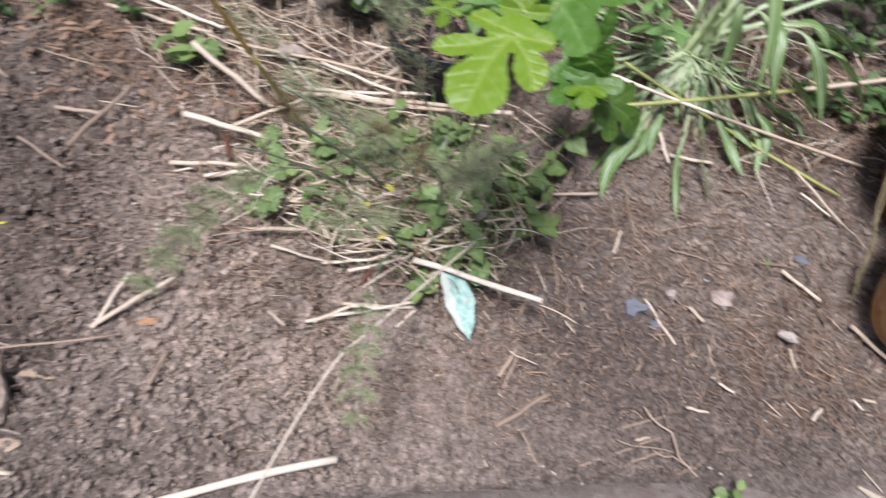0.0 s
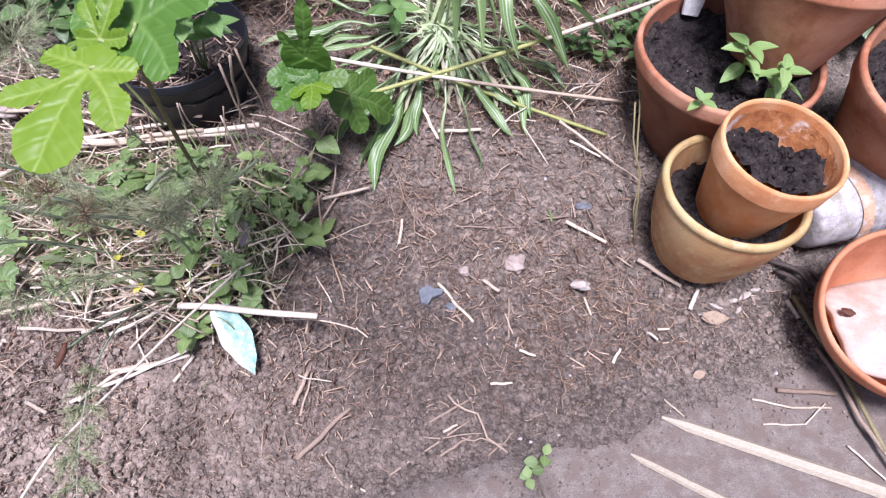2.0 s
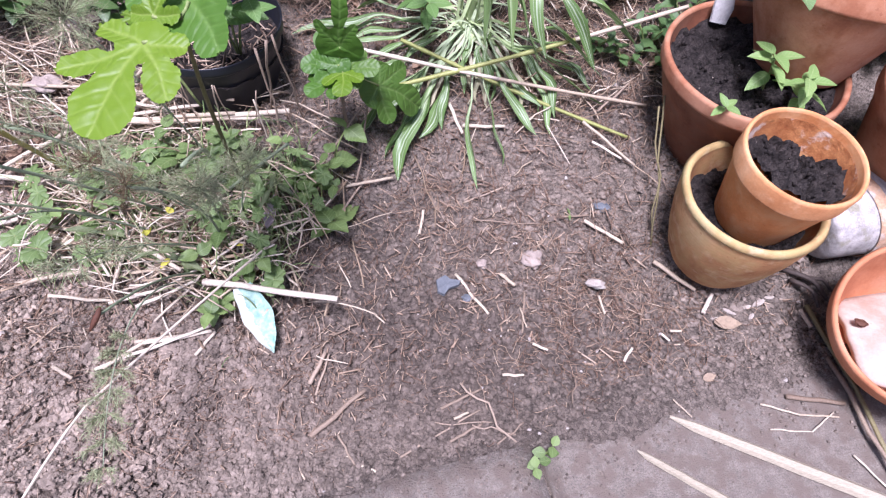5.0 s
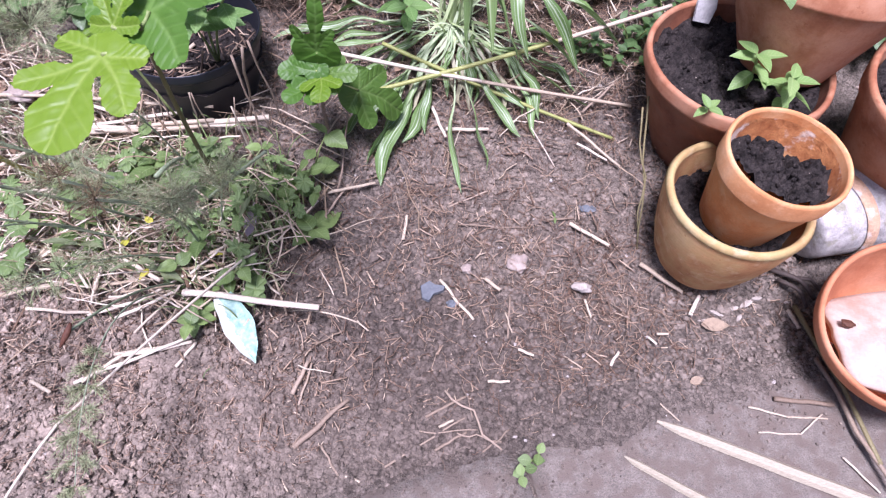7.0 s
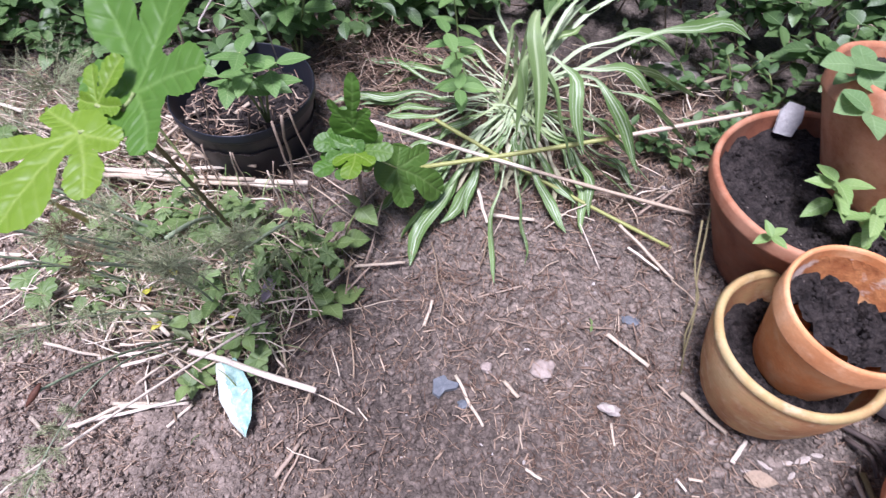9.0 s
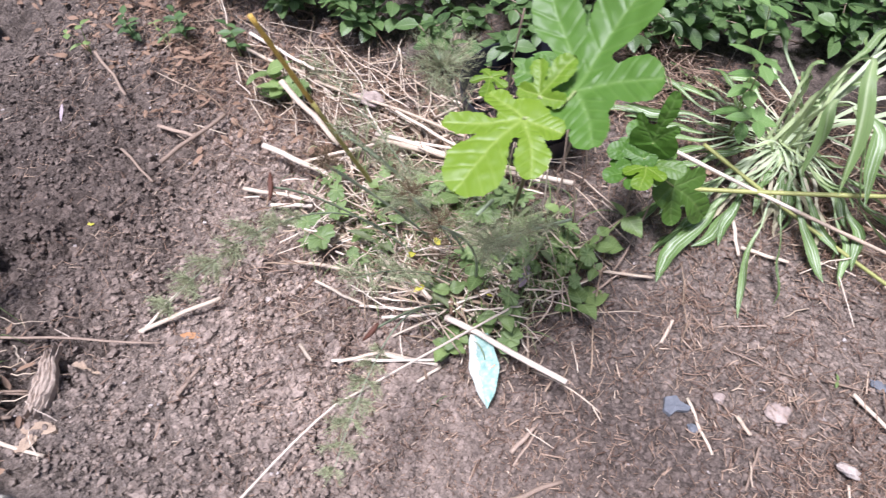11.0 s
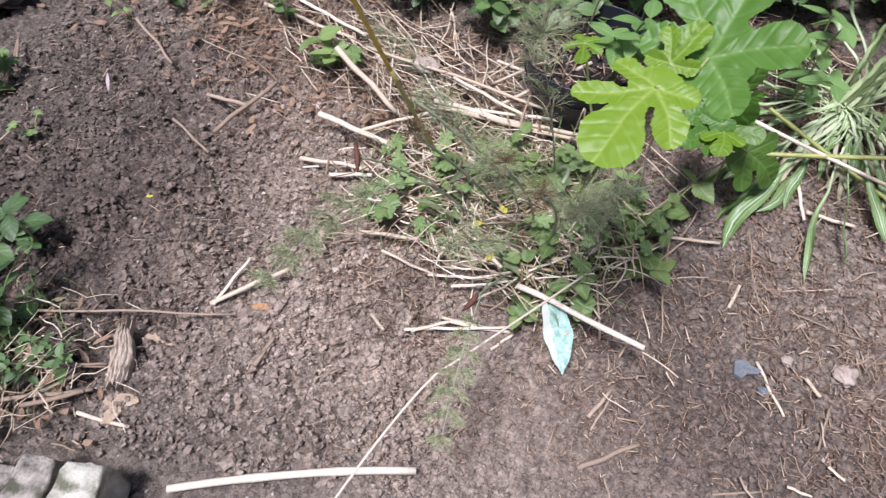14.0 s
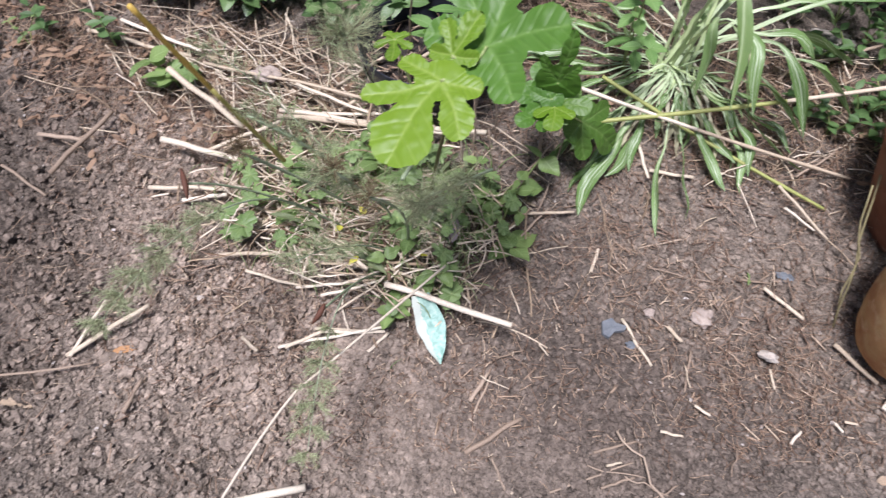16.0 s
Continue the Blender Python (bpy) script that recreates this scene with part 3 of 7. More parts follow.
def aim(place, azimuth, pitch=0.0, roll=0.0, size=1.0):
    """A leaf's pose: +y turned to the compass direction azimuth (degrees from +y to +x), raised by pitch."""
    return Matrix.Translation(place) @ Euler((0, 0, radians(-azimuth))).to_matrix().to_4x4() @ Euler((radians(pitch), 0, 0)).to_matrix().to_4x4() @ Euler((0, radians(roll), 0)).to_matrix().to_4x4() @ Matrix.Scale(size, 4)


def lathe(g, rings, n=64, wobble=0.0, seed=0.0):
    """A turned shape: rings of (radius, height), open at both ends unless a radius is 0."""
    verts, uvs = [], []
    for k, (r, z) in enumerate(rings):
        for j in range(n):
            a = 2 * math.pi * j / n
            rr = r * (1 + wobble * noise.noise((math.cos(a) * 1.5 + seed, math.sin(a) * 1.5, z * 9)))
            verts.append(Vector((rr * math.cos(a), rr * math.sin(a), z + wobble * 0.05 * noise.noise((math.cos(a) * 2, math.sin(a) * 2 + seed, 3.0)))))
            uvs.append((j / n, k / len(rings)))
    faces = [(k * n + j, k * n + (j + 1) % n, (k + 1) * n + (j + 1) % n, (k + 1) * n + j) for k in range(len(rings) - 1) for j in range(n)]
    g.add(verts, faces, uvs)


def lump(g, place, size, seed, stretch=(1, 1, 1), rough=0.35, sub=1):
    """A small rough stone or clod."""
    bm = bmesh.new()
    bmesh.ops.create_icosphere(bm, subdivisions=sub, radius=1.0)
    bm.verts.ensure_lookup_table()
    rnd = random.Random(seed)
    turn = Euler((rnd.random() * 6, rnd.random() * 6, rnd.random() * 6)).to_matrix()
    verts = []
    for v in bm.verts:
        p = v.co * (1 + rough * noise.noise(v.co * 1.7 + Vector((seed * 1.37, seed * 0.71, 0))))
        p = turn @ p if stretch == (1, 1, 1) else p
        verts.append(Vector((p.x * stretch[0], p.y * stretch[1], p.z * stretch[2])) * size + Vector(place))
    faces = [tuple(v.index for v in f.verts) for f in bm.faces]
    bm.free()
    g.add(verts, faces)


# ---- ground ----
EDGE_A, EDGE_B = -0.30, 0.455      # the paving's edge: y = A + B x
EDGE_TURN = math.atan(EDGE_B)


def bed(x, y):
    """The bed's height without its clods."""
    l = min(max(-x, 0.0), 1.2)
    s = min(max(y - 0.06 + 0.1 * min(l, 1.0), 0.0), 0.5)
    return -0.012 + 0.045 * l + 0.3 * s + 0.05 * math.exp(-((x + 0.3) ** 2 + (y - 0.1) ** 2) / 0.0578)


def paving_depth(x, y):
    """How far a place lies inside the paving, in metres."""
    return (EDGE_A + EDGE_B * x - y) * math.cos(EDGE_TURN)


def clods(x, y):
    """Lumpiness of the dug soil: clods parted by crevices, coarse where it was dug, fine where it was trodden."""
    left = 1 / (1 + math.exp((x + 0.36 + 0.5 * (y + 0.12)) * 9))
    wx = x + 0.020 * noise.noise((x * 17, y * 17, 3.3)) + 0.006 * noise.noise((x * 70, y * 70, 1.3))
    wy = y + 0.020 * noise.noise((x * 17, y * 17, 8.3)) + 0.006 * noise.noise((x * 70, y * 70, 6.3))
    open_ = max(0.0, min(1.3, 0.40 + 1.7 * noise.noise((x * 6.5 + 3, y * 6.5, 7.0))))
    big = noise.noise((x * 8, y * 8, 1.3))
    d1, p1 = noise.voronoi((wx * 25, wy * 25, 0.0))
    d2, p2 = noise.voronoi((wx * 52 + 9, wy * 52, 0.5))
    d3, p3 = noise.voronoi((wx * 112 + 4, wy * 112, 0.9))
    cut1, cut2, cut3 = math.exp(-(d1[1] - d1[0]) * 9.0), math.exp(-(d2[1] - d2[0]) * 7.0), math.exp(-(d3[1] - d3[0]) * 5.0)
    lump1 = 0.40 * noise.noise(p1[0] * 5.3) + 0.12 * (1 - min(1.0, d1[0] * 1.5) ** 2) - cut1 * open_
    lump2 = 0.50 * noise.noise(p2[0] * 5.3) + 0.25 - cut2 * (0.35 + 0.65 * open_)
    lump3 = 0.50 * noise.noise(p3[0] * 5.3) + 0.30 - 0.8 * cut3
    return ((0.004 + 0.010 * left) * big + 0.034 * left * lump1 + (0.0060 + 0.0090 * left) * lump2 + (0.0060 + 0.0004 * left) * lump3
            + 0.0030 * noise.noise((x * 150, y * 150, 2.0)) - 0.003 - 0.002 * left)


def ground_z(x, y):
    z = bed(x, y)
    if -2.1 < x < 1.1 and -1.0 < y < 1.3:
        z += clods(x, y)
    depth = paving_depth(x, y)
    if depth > -0.12:
        wash = max(0.0, min(1.0, (x + 0.42) * 4))
        z += wash * 0.012 * math.exp(-((min(depth, 0.0) / 0.075) ** 2))
        spill = 0.004 + 0.010 * noise.noise((x * 13, y * 13, 4.0)) + max(0.0, min(1.0, (x - 0.05) * 4)) * (0.034 + 0.026 * noise.noise((x * 17, y * 17, 6.0)) + 0.018 * noise.noise((x * 60, y * 60, 2.0)))
        heaped = max(0.0, min(1.0, (-0.32 - x) * 8))
        spill += 0.34 * heaped
        k = max(0.0, min(1.0, (depth - spill) / 0.012))
        z = z * (1 - k) - 0.030 * k
        if depth > -0.003 and k < 0.5 and wash > 0:
            z = max(z, 0.0015 + 0.3 * max(0.0, clods(x, y)) - 0.02 * k)
        elif depth > -0.01 and k < 0.5 and heaped > 0:
            z = max(min(z, 0.012), 0.003 + 0.35 * max(0.0, clods(x, y)) - 0.02 * k)
    return z


def graded(lo, hi, step, far):
    core = list(np.arange(lo, hi, step))
    out, s, p = [], step, hi
    while p < far:
        out.append(p)
        s *= 1.35
        p += s
    left, s, p = [], step, lo - step
    while p > -far:
        left.append(p)
        s *= 1.35
        p -= s
    return left[::-1] + core + out


gx, gy = graded(-1.9, 0.9, 0.0040, 60), graded(-0.80, 0.80, 0.0040, 60)
g = Geo()
g.v = [(x, y, ground_z(x, y)) for y in gy for x in gx]
nx = len(gx)
g.f = [(r * nx + c, r * nx + c + 1, (r + 1) * nx + c + 1, (r + 1) * nx + c) for r in range(len(gy) - 1) for c in range(nx - 1)]
g.uv, g.vein = [(0.5, 0.5)] * len(g.v), [0.0] * len(g.v)
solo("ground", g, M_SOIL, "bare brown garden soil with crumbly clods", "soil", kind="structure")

# ---- the paving, slab by slab, on its own axes ----
ex, ey = Vector((math.cos(EDGE_TURN), math.sin(EDGE_TURN), 0)), Vector((math.sin(EDGE_TURN), -math.cos(EDGE_TURN), 0))
edge0 = Vector((0.0, EDGE_A, 0.0))
s_joint = (Vector((0.172, -0.262, 0)) - edge0).dot(ex)
pavement = thing("pavement", (0, 0, 0), "grey concrete paving slabs dusted with soil", "paving", kind="structure")


def slab(s0, s1, d0, d1, tilt):
    g = Geo()
    n = 14
    verts, faces = [], []
    for lay in (0, 1):
        for j in range(n + 1):
            for i in range(n + 1):
                s, d = s0 + (s1 - s0) * i / n, d0 + (d1 - d0) * j / n
                p = edge0 + ex * s + ey * d
                rim = min(i, n - i, j, n - j)
                z = -0.045 if lay else 0.0 - (0.005 if rim == 0 else 0.0) + tilt * (i / n - 0.5) + 0.0012 * noise.noise((p.x * 14, p.y * 14, 0))
                if rim == 0 and not lay:
                    p += ex * 0.003 * noise.noise((p.x * 40, p.y * 40, 1)) + ey * 0.003 * noise.noise((p.x * 40, p.y * 40, 2))
                verts.append((p.x, p.y, z))
    w, base = n + 1, (n + 1) ** 2
    for j in range(n):
        for i in range(n):
            faces.append((j * w + i, (j + 1) * w + i, (j + 1) * w + i + 1, j * w + i + 1))
    loop = [i for i in range(n)] + [n + j * w for j in range(n)] + [n * w + n - i for i in range(n)] + [(n - j) * w for j in range(n)]
    for k in range(len(loop)):
        a, b = loop[k], loop[(k + 1) % len(loop)]
        faces.append((a, b, b + base, a + base))
    g.add(verts, faces)
    part("slab", g, M_SLAB, pavement)


for col in range(-3, 3):
    for row in range(3):
        slab(s_joint + col * 0.6 + 0.005, s_joint + (col + 1) * 0.6 - 0.005, row * 0.6 + 0.004, (row + 1) * 0.6 - 0.006, 0.002 * ((col * 7 + row * 3) % 3 - 1))

# ---- flower pots ----


def pot_rings(base, rim, height, wall, collar, lip):
    """Outer wall up, over the lip, down the inside."""
    neck = rim - collar[1]
    at = height - collar[0]
    low = base + (neck - base) * 0.04
    outer = [(0.0, 0.0), (base * 0.6, 0.0), (base - 0.004, 0.0), (base, 0.004), (low, height * 0.05), (base + (neck - base) * 0.5, at * 0.5), (neck, at - 0.003)]
    if collar[1] < 0.002:
        d = neck - base
        outer = outer[:4] + [(base + d * 0.30, height * 0.16), (base + d * 0.60, height * 0.38), (base + d * 0.84, height * 0.62), (base + d * 0.97, height * 0.82), (neck - 0.001, at)]
        edge = [(neck - 0.001, at), (rim, at + 0.004), (rim + 0.001, height - lip), (rim - lip * 0.30, height - lip * 0.25), (rim - wall * 0.5, height), (rim - wall + lip * 0.2, height - lip * 0.25), (rim - wall, height - lip)]
    else:
        edge = [(neck, at - 0.003), (neck + collar[1] * 0.8, at + 0.001), (rim - 0.001, at + 0.004), (rim, height - lip), (rim - lip * 0.25, height - lip * 0.3), (rim - wall * 0.5, height), (rim - wall + lip * 0.2, height - lip * 0.25), (rim - wall, height - lip)]
    inner = [(rim - wall, height - lip), (neck - wall + 0.002, at), (base + (neck - base) * 0.5 - wall, at * 0.5), (base - wall, 0.012), (0.0, 0.012)]
    return outer, edge, inner


def heap(radius, level, rough, seed, slope=(0.0, 0.0), cracks=0.0, n=76):
    """The compost in a pot: a lumpy disc."""
    g = Geo()
    verts, faces = [], []
    nr = 34
    for i in range(nr + 1):
        for j in range(n):
            a, r = 2 * math.pi * j / n, radius * i / nr
            x, y = r * math.cos(a), r * math.sin(a)
            z = level + slope[0] * x + slope[1] * y + rough * noise.noise((x * 38 + seed, y * 38, seed)) + rough * 0.7 * noise.noise((x * 95, y * 95 + seed, seed)) - rough * 0.9 * max(0.0, noise.voronoi((x * 55 + seed, y * 55, 0))[0][0] - 0.25) + rough * 0.45 * noise.noise((x * 210 + seed, y * 210, seed))
            if cracks:
                z -= cracks * math.exp(-((x * 0.9 - y * 0.25 - 0.016 + 0.006 * noise.noise((y * 60, 3, 1))) / 0.0035) ** 2)
            verts.append((x, y, z))
    for i in range(nr):
        for j in range(n):
            faces.append((i * n + j, (i + 1) * n + j, (i + 1) * n + (j + 1) % n, i * n + (j + 1) % n))
    g.add(verts, faces)
    rnd = random.Random(int(seed * 7))
    for k in range(int(26000 * radius * radius)):
        a, r = rnd.uniform(0, 6.28), (radius - 0.008) * math.sqrt(rnd.random())
        x, y = r * math.cos(a), r * math.sin(a)
        z = level + slope[0] * x + slope[1] * y + rough * noise.noise((x * 38 + seed, y * 38, seed)) - 0.25 * rough
        lump(g, (x, y, z), rnd.uniform(0.0015, 0.0045), k, (1, 1, 1), 0.5, 1)
    return g


def flower_pot(place, base, rim, height, wall, collar, lip, material, label, turn=(0, 0), soil=None, seed=1.0, group="", rim_material=None):
    ob = thing("flower_pot", place, label, "flower pot", group)
    ob.rotation_euler = (turn[0], turn[1], seed)
    g = Geo()
    outer, edge, inner = pot_rings(base, rim, height, wall, collar, lip)
    lathe(g, outer, 72, 0.012, seed)
    lathe(g, inner, 72, 0.012, seed)
    pot = part("pot", g, material, ob)
    g = Geo()
    lathe(g, edge, 72, 0.012, seed)
    part("rim", g, rim_material or material, ob)
    if material is M_ORANGE:
        g = Geo()
        neck = rim - collar[1]
        lathe(g, [(rim - wall - 0.0022, height - collar[0] * 0.42), (neck - wall + 0.0004, height - collar[0]), (neck - wall - 0.0040, height - collar[0] - 0.024)], 72, 0.012, seed)
        part("inner_crust", g, M_CRUST, pot, "white and orange mottled mineral crust")
    if soil:
        part("compost", heap(*soil), M_COMPOST, ob, "dark crumbly potting compost")
    return ob


POTS = "flower pots by the paving"
YX, YY = 0.438, 0.124
flower_pot((YX, YY, 0.010), 0.069, 0.110, 0.176, 0.012, (0.014, 0.001), 0.009, M_YELLOW, "ochre yellow clay pot with a paler worn rim", soil=(0.0975, 0.128, 0.012, 3.0), seed=0.4, group=POTS, rim_material=M_YELLOWRIM)
flower_pot((YX + 0.012, YY - 0.003, 0.132), 0.057, 0.085, 0.156, 0.007, (0.036, 0.005), 0.005, M_ORANGE, "small orange terracotta pot standing in a bigger pot", (0.05, 0.03), soil=(0.0715, 0.131, 0.018, 7.0, (-0.16, -0.36), 0.026), seed=0.0, group=POTS, rim_material=M_ORANGERIM)
flower_pot((0.434, 0.343, 0.040), 0.076, 0.147, 0.212, 0.010, (0.026, 0.004), 0.006, M_DARKRED, "wide dark red terracotta pot filled with dark compost", (0.0, 0.0), soil=(0.132, 0.188, 0.014, 11.0), seed=0.0, group=POTS, rim_material=M_RED)
flower_pot((0.508, 0.362, 0.226), 0.068, 0.131, 0.172, 0.011, (0.040, 0.005), 0.007, M_TALL, "tall terracotta pot standing on compost of a wider pot", (-0.26, 0.04), soil=(0.115, 0.152, 0.010, 15.0), seed=0.0, group=POTS)
flower_pot((0.765, 0.305, 0.042), 0.085, 0.128, 0.290, 0.011, (0.042, 0.005), 0.007, M_TALL, "tall red terracotta pot beside the others", (0.17, -0.19), soil=(0.112, 0.255, 0.010, 19.0), seed=0.0, group=POTS)
flower_pot((0.716, 0.001, 0.006), 0.080, 0.126, 0.150, 0.009, (0.030, 0.004), 0.006, M_TERRA, "orange terracotta pot holding a paler pot", (0.25, -0.25), seed=0.0, group=POTS)
g = Geo()
verts, nu, nv = [], 16, 20
for lay in (0, 1):
    for i in range(nu + 1):
        for j in range(nv + 1):
            u, v = i / nu, j / nv * 2 - 1
            x = 0.588 + 0.125 * u + 0.010 * v * v * (1 - u) + 0.004 * noise.noise((v * 2, 1.0, 0)) * (1 - u)
            y = -0.042 + (0.062 + 0.036 * math.sqrt(u)) * v
            z = 0.100 + 0.235 * (x - 0.588) - 0.20 * (y + 0.042) * 1.0 - 0.016 * v * v - 0.010 * lay + 0.0012 * noise.noise((x * 30, y * 30, 1))
            verts.append(Vector((x - 0.65, y + 0.04, z - 0.10)))
faces, off = [], (nu + 1) * (nv + 1)
for i in range(nu):
    for j in range(nv):
        q = (i * (nv + 1) + j, (i + 1) * (nv + 1) + j, (i + 1) * (nv + 1) + j + 1, i * (nv + 1) + j + 1)
        faces += [q, tuple(reversed([a + off for a in q]))]
rim = [j for j in range(nv)] + [i * (nv + 1) + nv for i in range(nu)] + [nu * (nv + 1) + nv - j for j in range(nv)] + [(nu - i) * (nv + 1) for i in range(nu)]
faces += [(rim[k], rim[(k + 1) % len(rim)], rim[(k + 1) % len(rim)] + off, rim[k] + off) for k in range(len(rim))]
g.add(verts, faces)
shard = solo("pot_shard", g, M_PINK, "pale pink curved clay shard lying inside a pot", "pot shard")
shard.location = (0.65, -0.04, 0.10)
limed = flower_pot((0.585, 0.168, 0.070), 0.058, 0.078, 0.120, 0.010, (0.034, 0.004), 0.006, M_LIMED, "overturned clay pot crusted white with lime", seed=0.0, group=POTS)
g = Geo()
lathe(g, [(0.0722, 0.064), (0.0742, 0.066), (0.0765, 0.080), (0.0755, 0.083)], 72, 0.012, 0.0)
part("worn_band", g, M_LIMEDRIM, limed, "orange band rubbed free of lime")
limed.rotation_euler = Vector((0.85, 0.45, 0.10)).to_track_quat("Z", "Y").to_euler()
black = thing("plant_pot", (-0.447, 0.288, 0.075), "black plastic nursery pot with dry leaf litter", "plant pot")
g = Geo()
for rings in pot_rings(0.088, 0.118, 0.150, 0.003, (0.018, 0.004), 0.003):
    lathe(g, rings, 64, 0.004, 2.0)
part("pot", g, M_BLACK, black)
part("compost", heap(0.112, 0.105, 0.006, 23.0), M_COMPOST, black, "dark compost under dry litter")

# ---- fig sapling: large lobed leaves on a leaning stem ----
fig = thing("fig_sapling", (-0.36, 0.09, 0.06), "young fig with large bright green lobed leaves", "sapling")
fig_inv = Matrix.Translation((0.36, -0.09, -0.06))
g = Geo()
tube(g, [fig_inv @ p for p in bez((-0.36, 0.09, 0.05), (-0.31, -0.01, 0.36), (-0.240, -0.100, 0.556), 12)], [0.0034 - 0.00012 * k for k in range(13)], 8)
part("stem", g, M_FIGSTEM, fig)


def oriented(place, ahead, up):
    """A leaf's pose from where it points and where its face looks."""
    y = Vector(ahead).normalized()
    x = y.cross(Vector(up)).normalized()
    z = x.cross(y)
    return Matrix.Translation(place) @ Matrix((x, y, z)).transposed().to_4x4()


def fig_leaf(place, ahead, up, lobes, material, droop, seed, stalk_from, web=0.30, fold=0.02, step=0.0013):
    g = Geo()
    lobed(g, lobes, droop, 0.02, step, 0.0010, seed, web, fold)
    ob = part("leaf", g, material, fig)
    ob.matrix_basis = fig_inv @ oriented(place, ahead, up)
    g = Geo()
    mid = (Vector(place) + Vector(stalk_from)) / 2 - Vector((0, 0, 0.004))
    tube(g, [fig_inv @ p for p in bez(stalk_from, mid, Vector(place) - Vector((0, 0, 0.001)), 6)], 0.0017, 6)
    part("leaf_stalk", g, M_STEM, fig)


fig_leaf((-0.264, -0.128, 0.549), (-0.018, -0.089, -0.013), (-0.04, -0.16, 1), [(0, 0.094, 0.0290), (47, 0.072, 0.0125), (101, 0.047, 0.0115), (-48, 0.063, 0.0155), (-100, 0.039, 0.0130)], M_FIG, 0.06, 3, (-0.240, -0.100, 0.545), 0.25)
fig_leaf((-0.237, -0.085, 0.562), (0.018, 0.100, 0.055), (-0.30, -0.58, 1), [(0, 0.118, 0.0300), (-46, 0.110, 0.0230), (57, 0.076, 0.0225), (126, 0.064, 0.0180), (-98, 0.064, 0.0180)], M_FIGMID, -0.16, 5, (-0.240, -0.098, 0.556), 0.34)
fig_leaf((-0.264, -0.102, 0.556), (0.014, 0.022, 0.026), (-0.1, -0.6, 1), [(0, 0.044, 0.012), (-52, 0.034, 0.0085), (62, 0.026, 0.008), (-112, 0.024, 0.008)], M_FIG, 0.12, 7, (-0.240, -0.100, 0.548), 0.30, 0.05, 0.001)
fig_leaf((-0.385, 0.035, 0.432), (0.01, -0.04, 0.0), (0.0, -0.4, 1), [(0, 0.036, 0.009), (60, 0.027, 0.007), (-60, 0.027, 0.007), (130, 0.020, 0.006), (-130, 0.020, 0.006)], M_FIG, 0.10, 9, (-0.345, 0.035, 0.30), 0.30, 0.05, 0.001)

# the low shoot beside it
shoot = thing("fig_shoot", (-0.20, 0.20, 0.075), "low fig shoot with glossy green lobed leaves", "sapling")
shoot_inv = Matrix.Translation((0.20, -0.20, -0.075))
g = Geo()
tube(g, [shoot_inv @ p for p in bez((-0.20, 0.20, 0.07), (-0.215, 0.21, 0.16), (-0.205, 0.198, 0.245), 6)], 0.003, 6)
part("stem", g, M_BROWN, shoot)
ROUND = [(0, 0.048, 0.0150), (52, 0.036, 0.0110), (-52, 0.036, 0.0110)]
TALL = [(0, 0.092, 0.0115), (30, 0.048, 0.0080), (-34, 0.054, 0.0085)]
BROAD = [(0, 0.098, 0.0240), (46, 0.066, 0.0170), (-46, 0.062, 0.0170), (104, 0.034, 0.013), (-104, 0.034, 0.013)]
SHOOT = [((-0.200, 0.192, 0.290), (0.004, -0.012, 0.105), (0.1, -1.0, 0.2), TALL, M_FIGMID), ((-0.212, 0.188, 0.252), (-0.045, -0.015, 0.020), (-0.1, -0.5, 1), ROUND, M_FIGMID),
         ((-0.210, 0.172, 0.244), (-0.030, -0.042, 0.008), (-0.1, -0.3, 1), ROUND, M_FIGMID), ((-0.203, 0.186, 0.262), (-0.020, 0.020, 0.025), (0.0, -0.6, 1), ROUND, M_FIGMID),
         ((-0.196, 0.180, 0.255), (0.010, -0.045, 0.005), (0.0, -0.4, 1), ROUND, M_FIG), ((-0.190, 0.190, 0.256), (0.042, -0.005, 0.010), (0.1, -0.5, 1), ROUND, M_FIGDARK),
         ((-0.152, 0.220, 0.200), (0.072, 0.030, -0.060), (0.35, -0.65, 0.8), BROAD, M_FIGDARK), ((-0.215, 0.205, 0.258), (-0.030, 0.030, 0.025), (0.0, -0.5, 1), ROUND, M_FIGMID)]
for k, (place, ahead, up, lobes, material) in enumerate(SHOOT):
    g = Geo()
    lobed(g, lobes, 0.14, 0.04, 0.0012, 0.0003, 20 + k, 0.38, 0.015)
    ob = part("leaf", g, material, shoot)
    ob.matrix_basis = shoot_inv @ oriented(place, ahead, up)
    g = Geo()
    tube(g, [shoot_inv @ p for p in bez((-0.205, 0.198, 0.236), (Vector(place) + Vector((-0.205, 0.198, 0.246))) / 2, place, 5)], 0.0014, 5)
    part("leaf_stalk", g, M_STEM, shoot)

# ---- striped strap-leaved plant ----
rnd = random.Random(5)
CX, CY = -0.030, 0.497
spider = thing("strap_leaf_plant", (CX, CY, 0.125), "arching strap-leaved plant with white-striped green leaves", "plant")


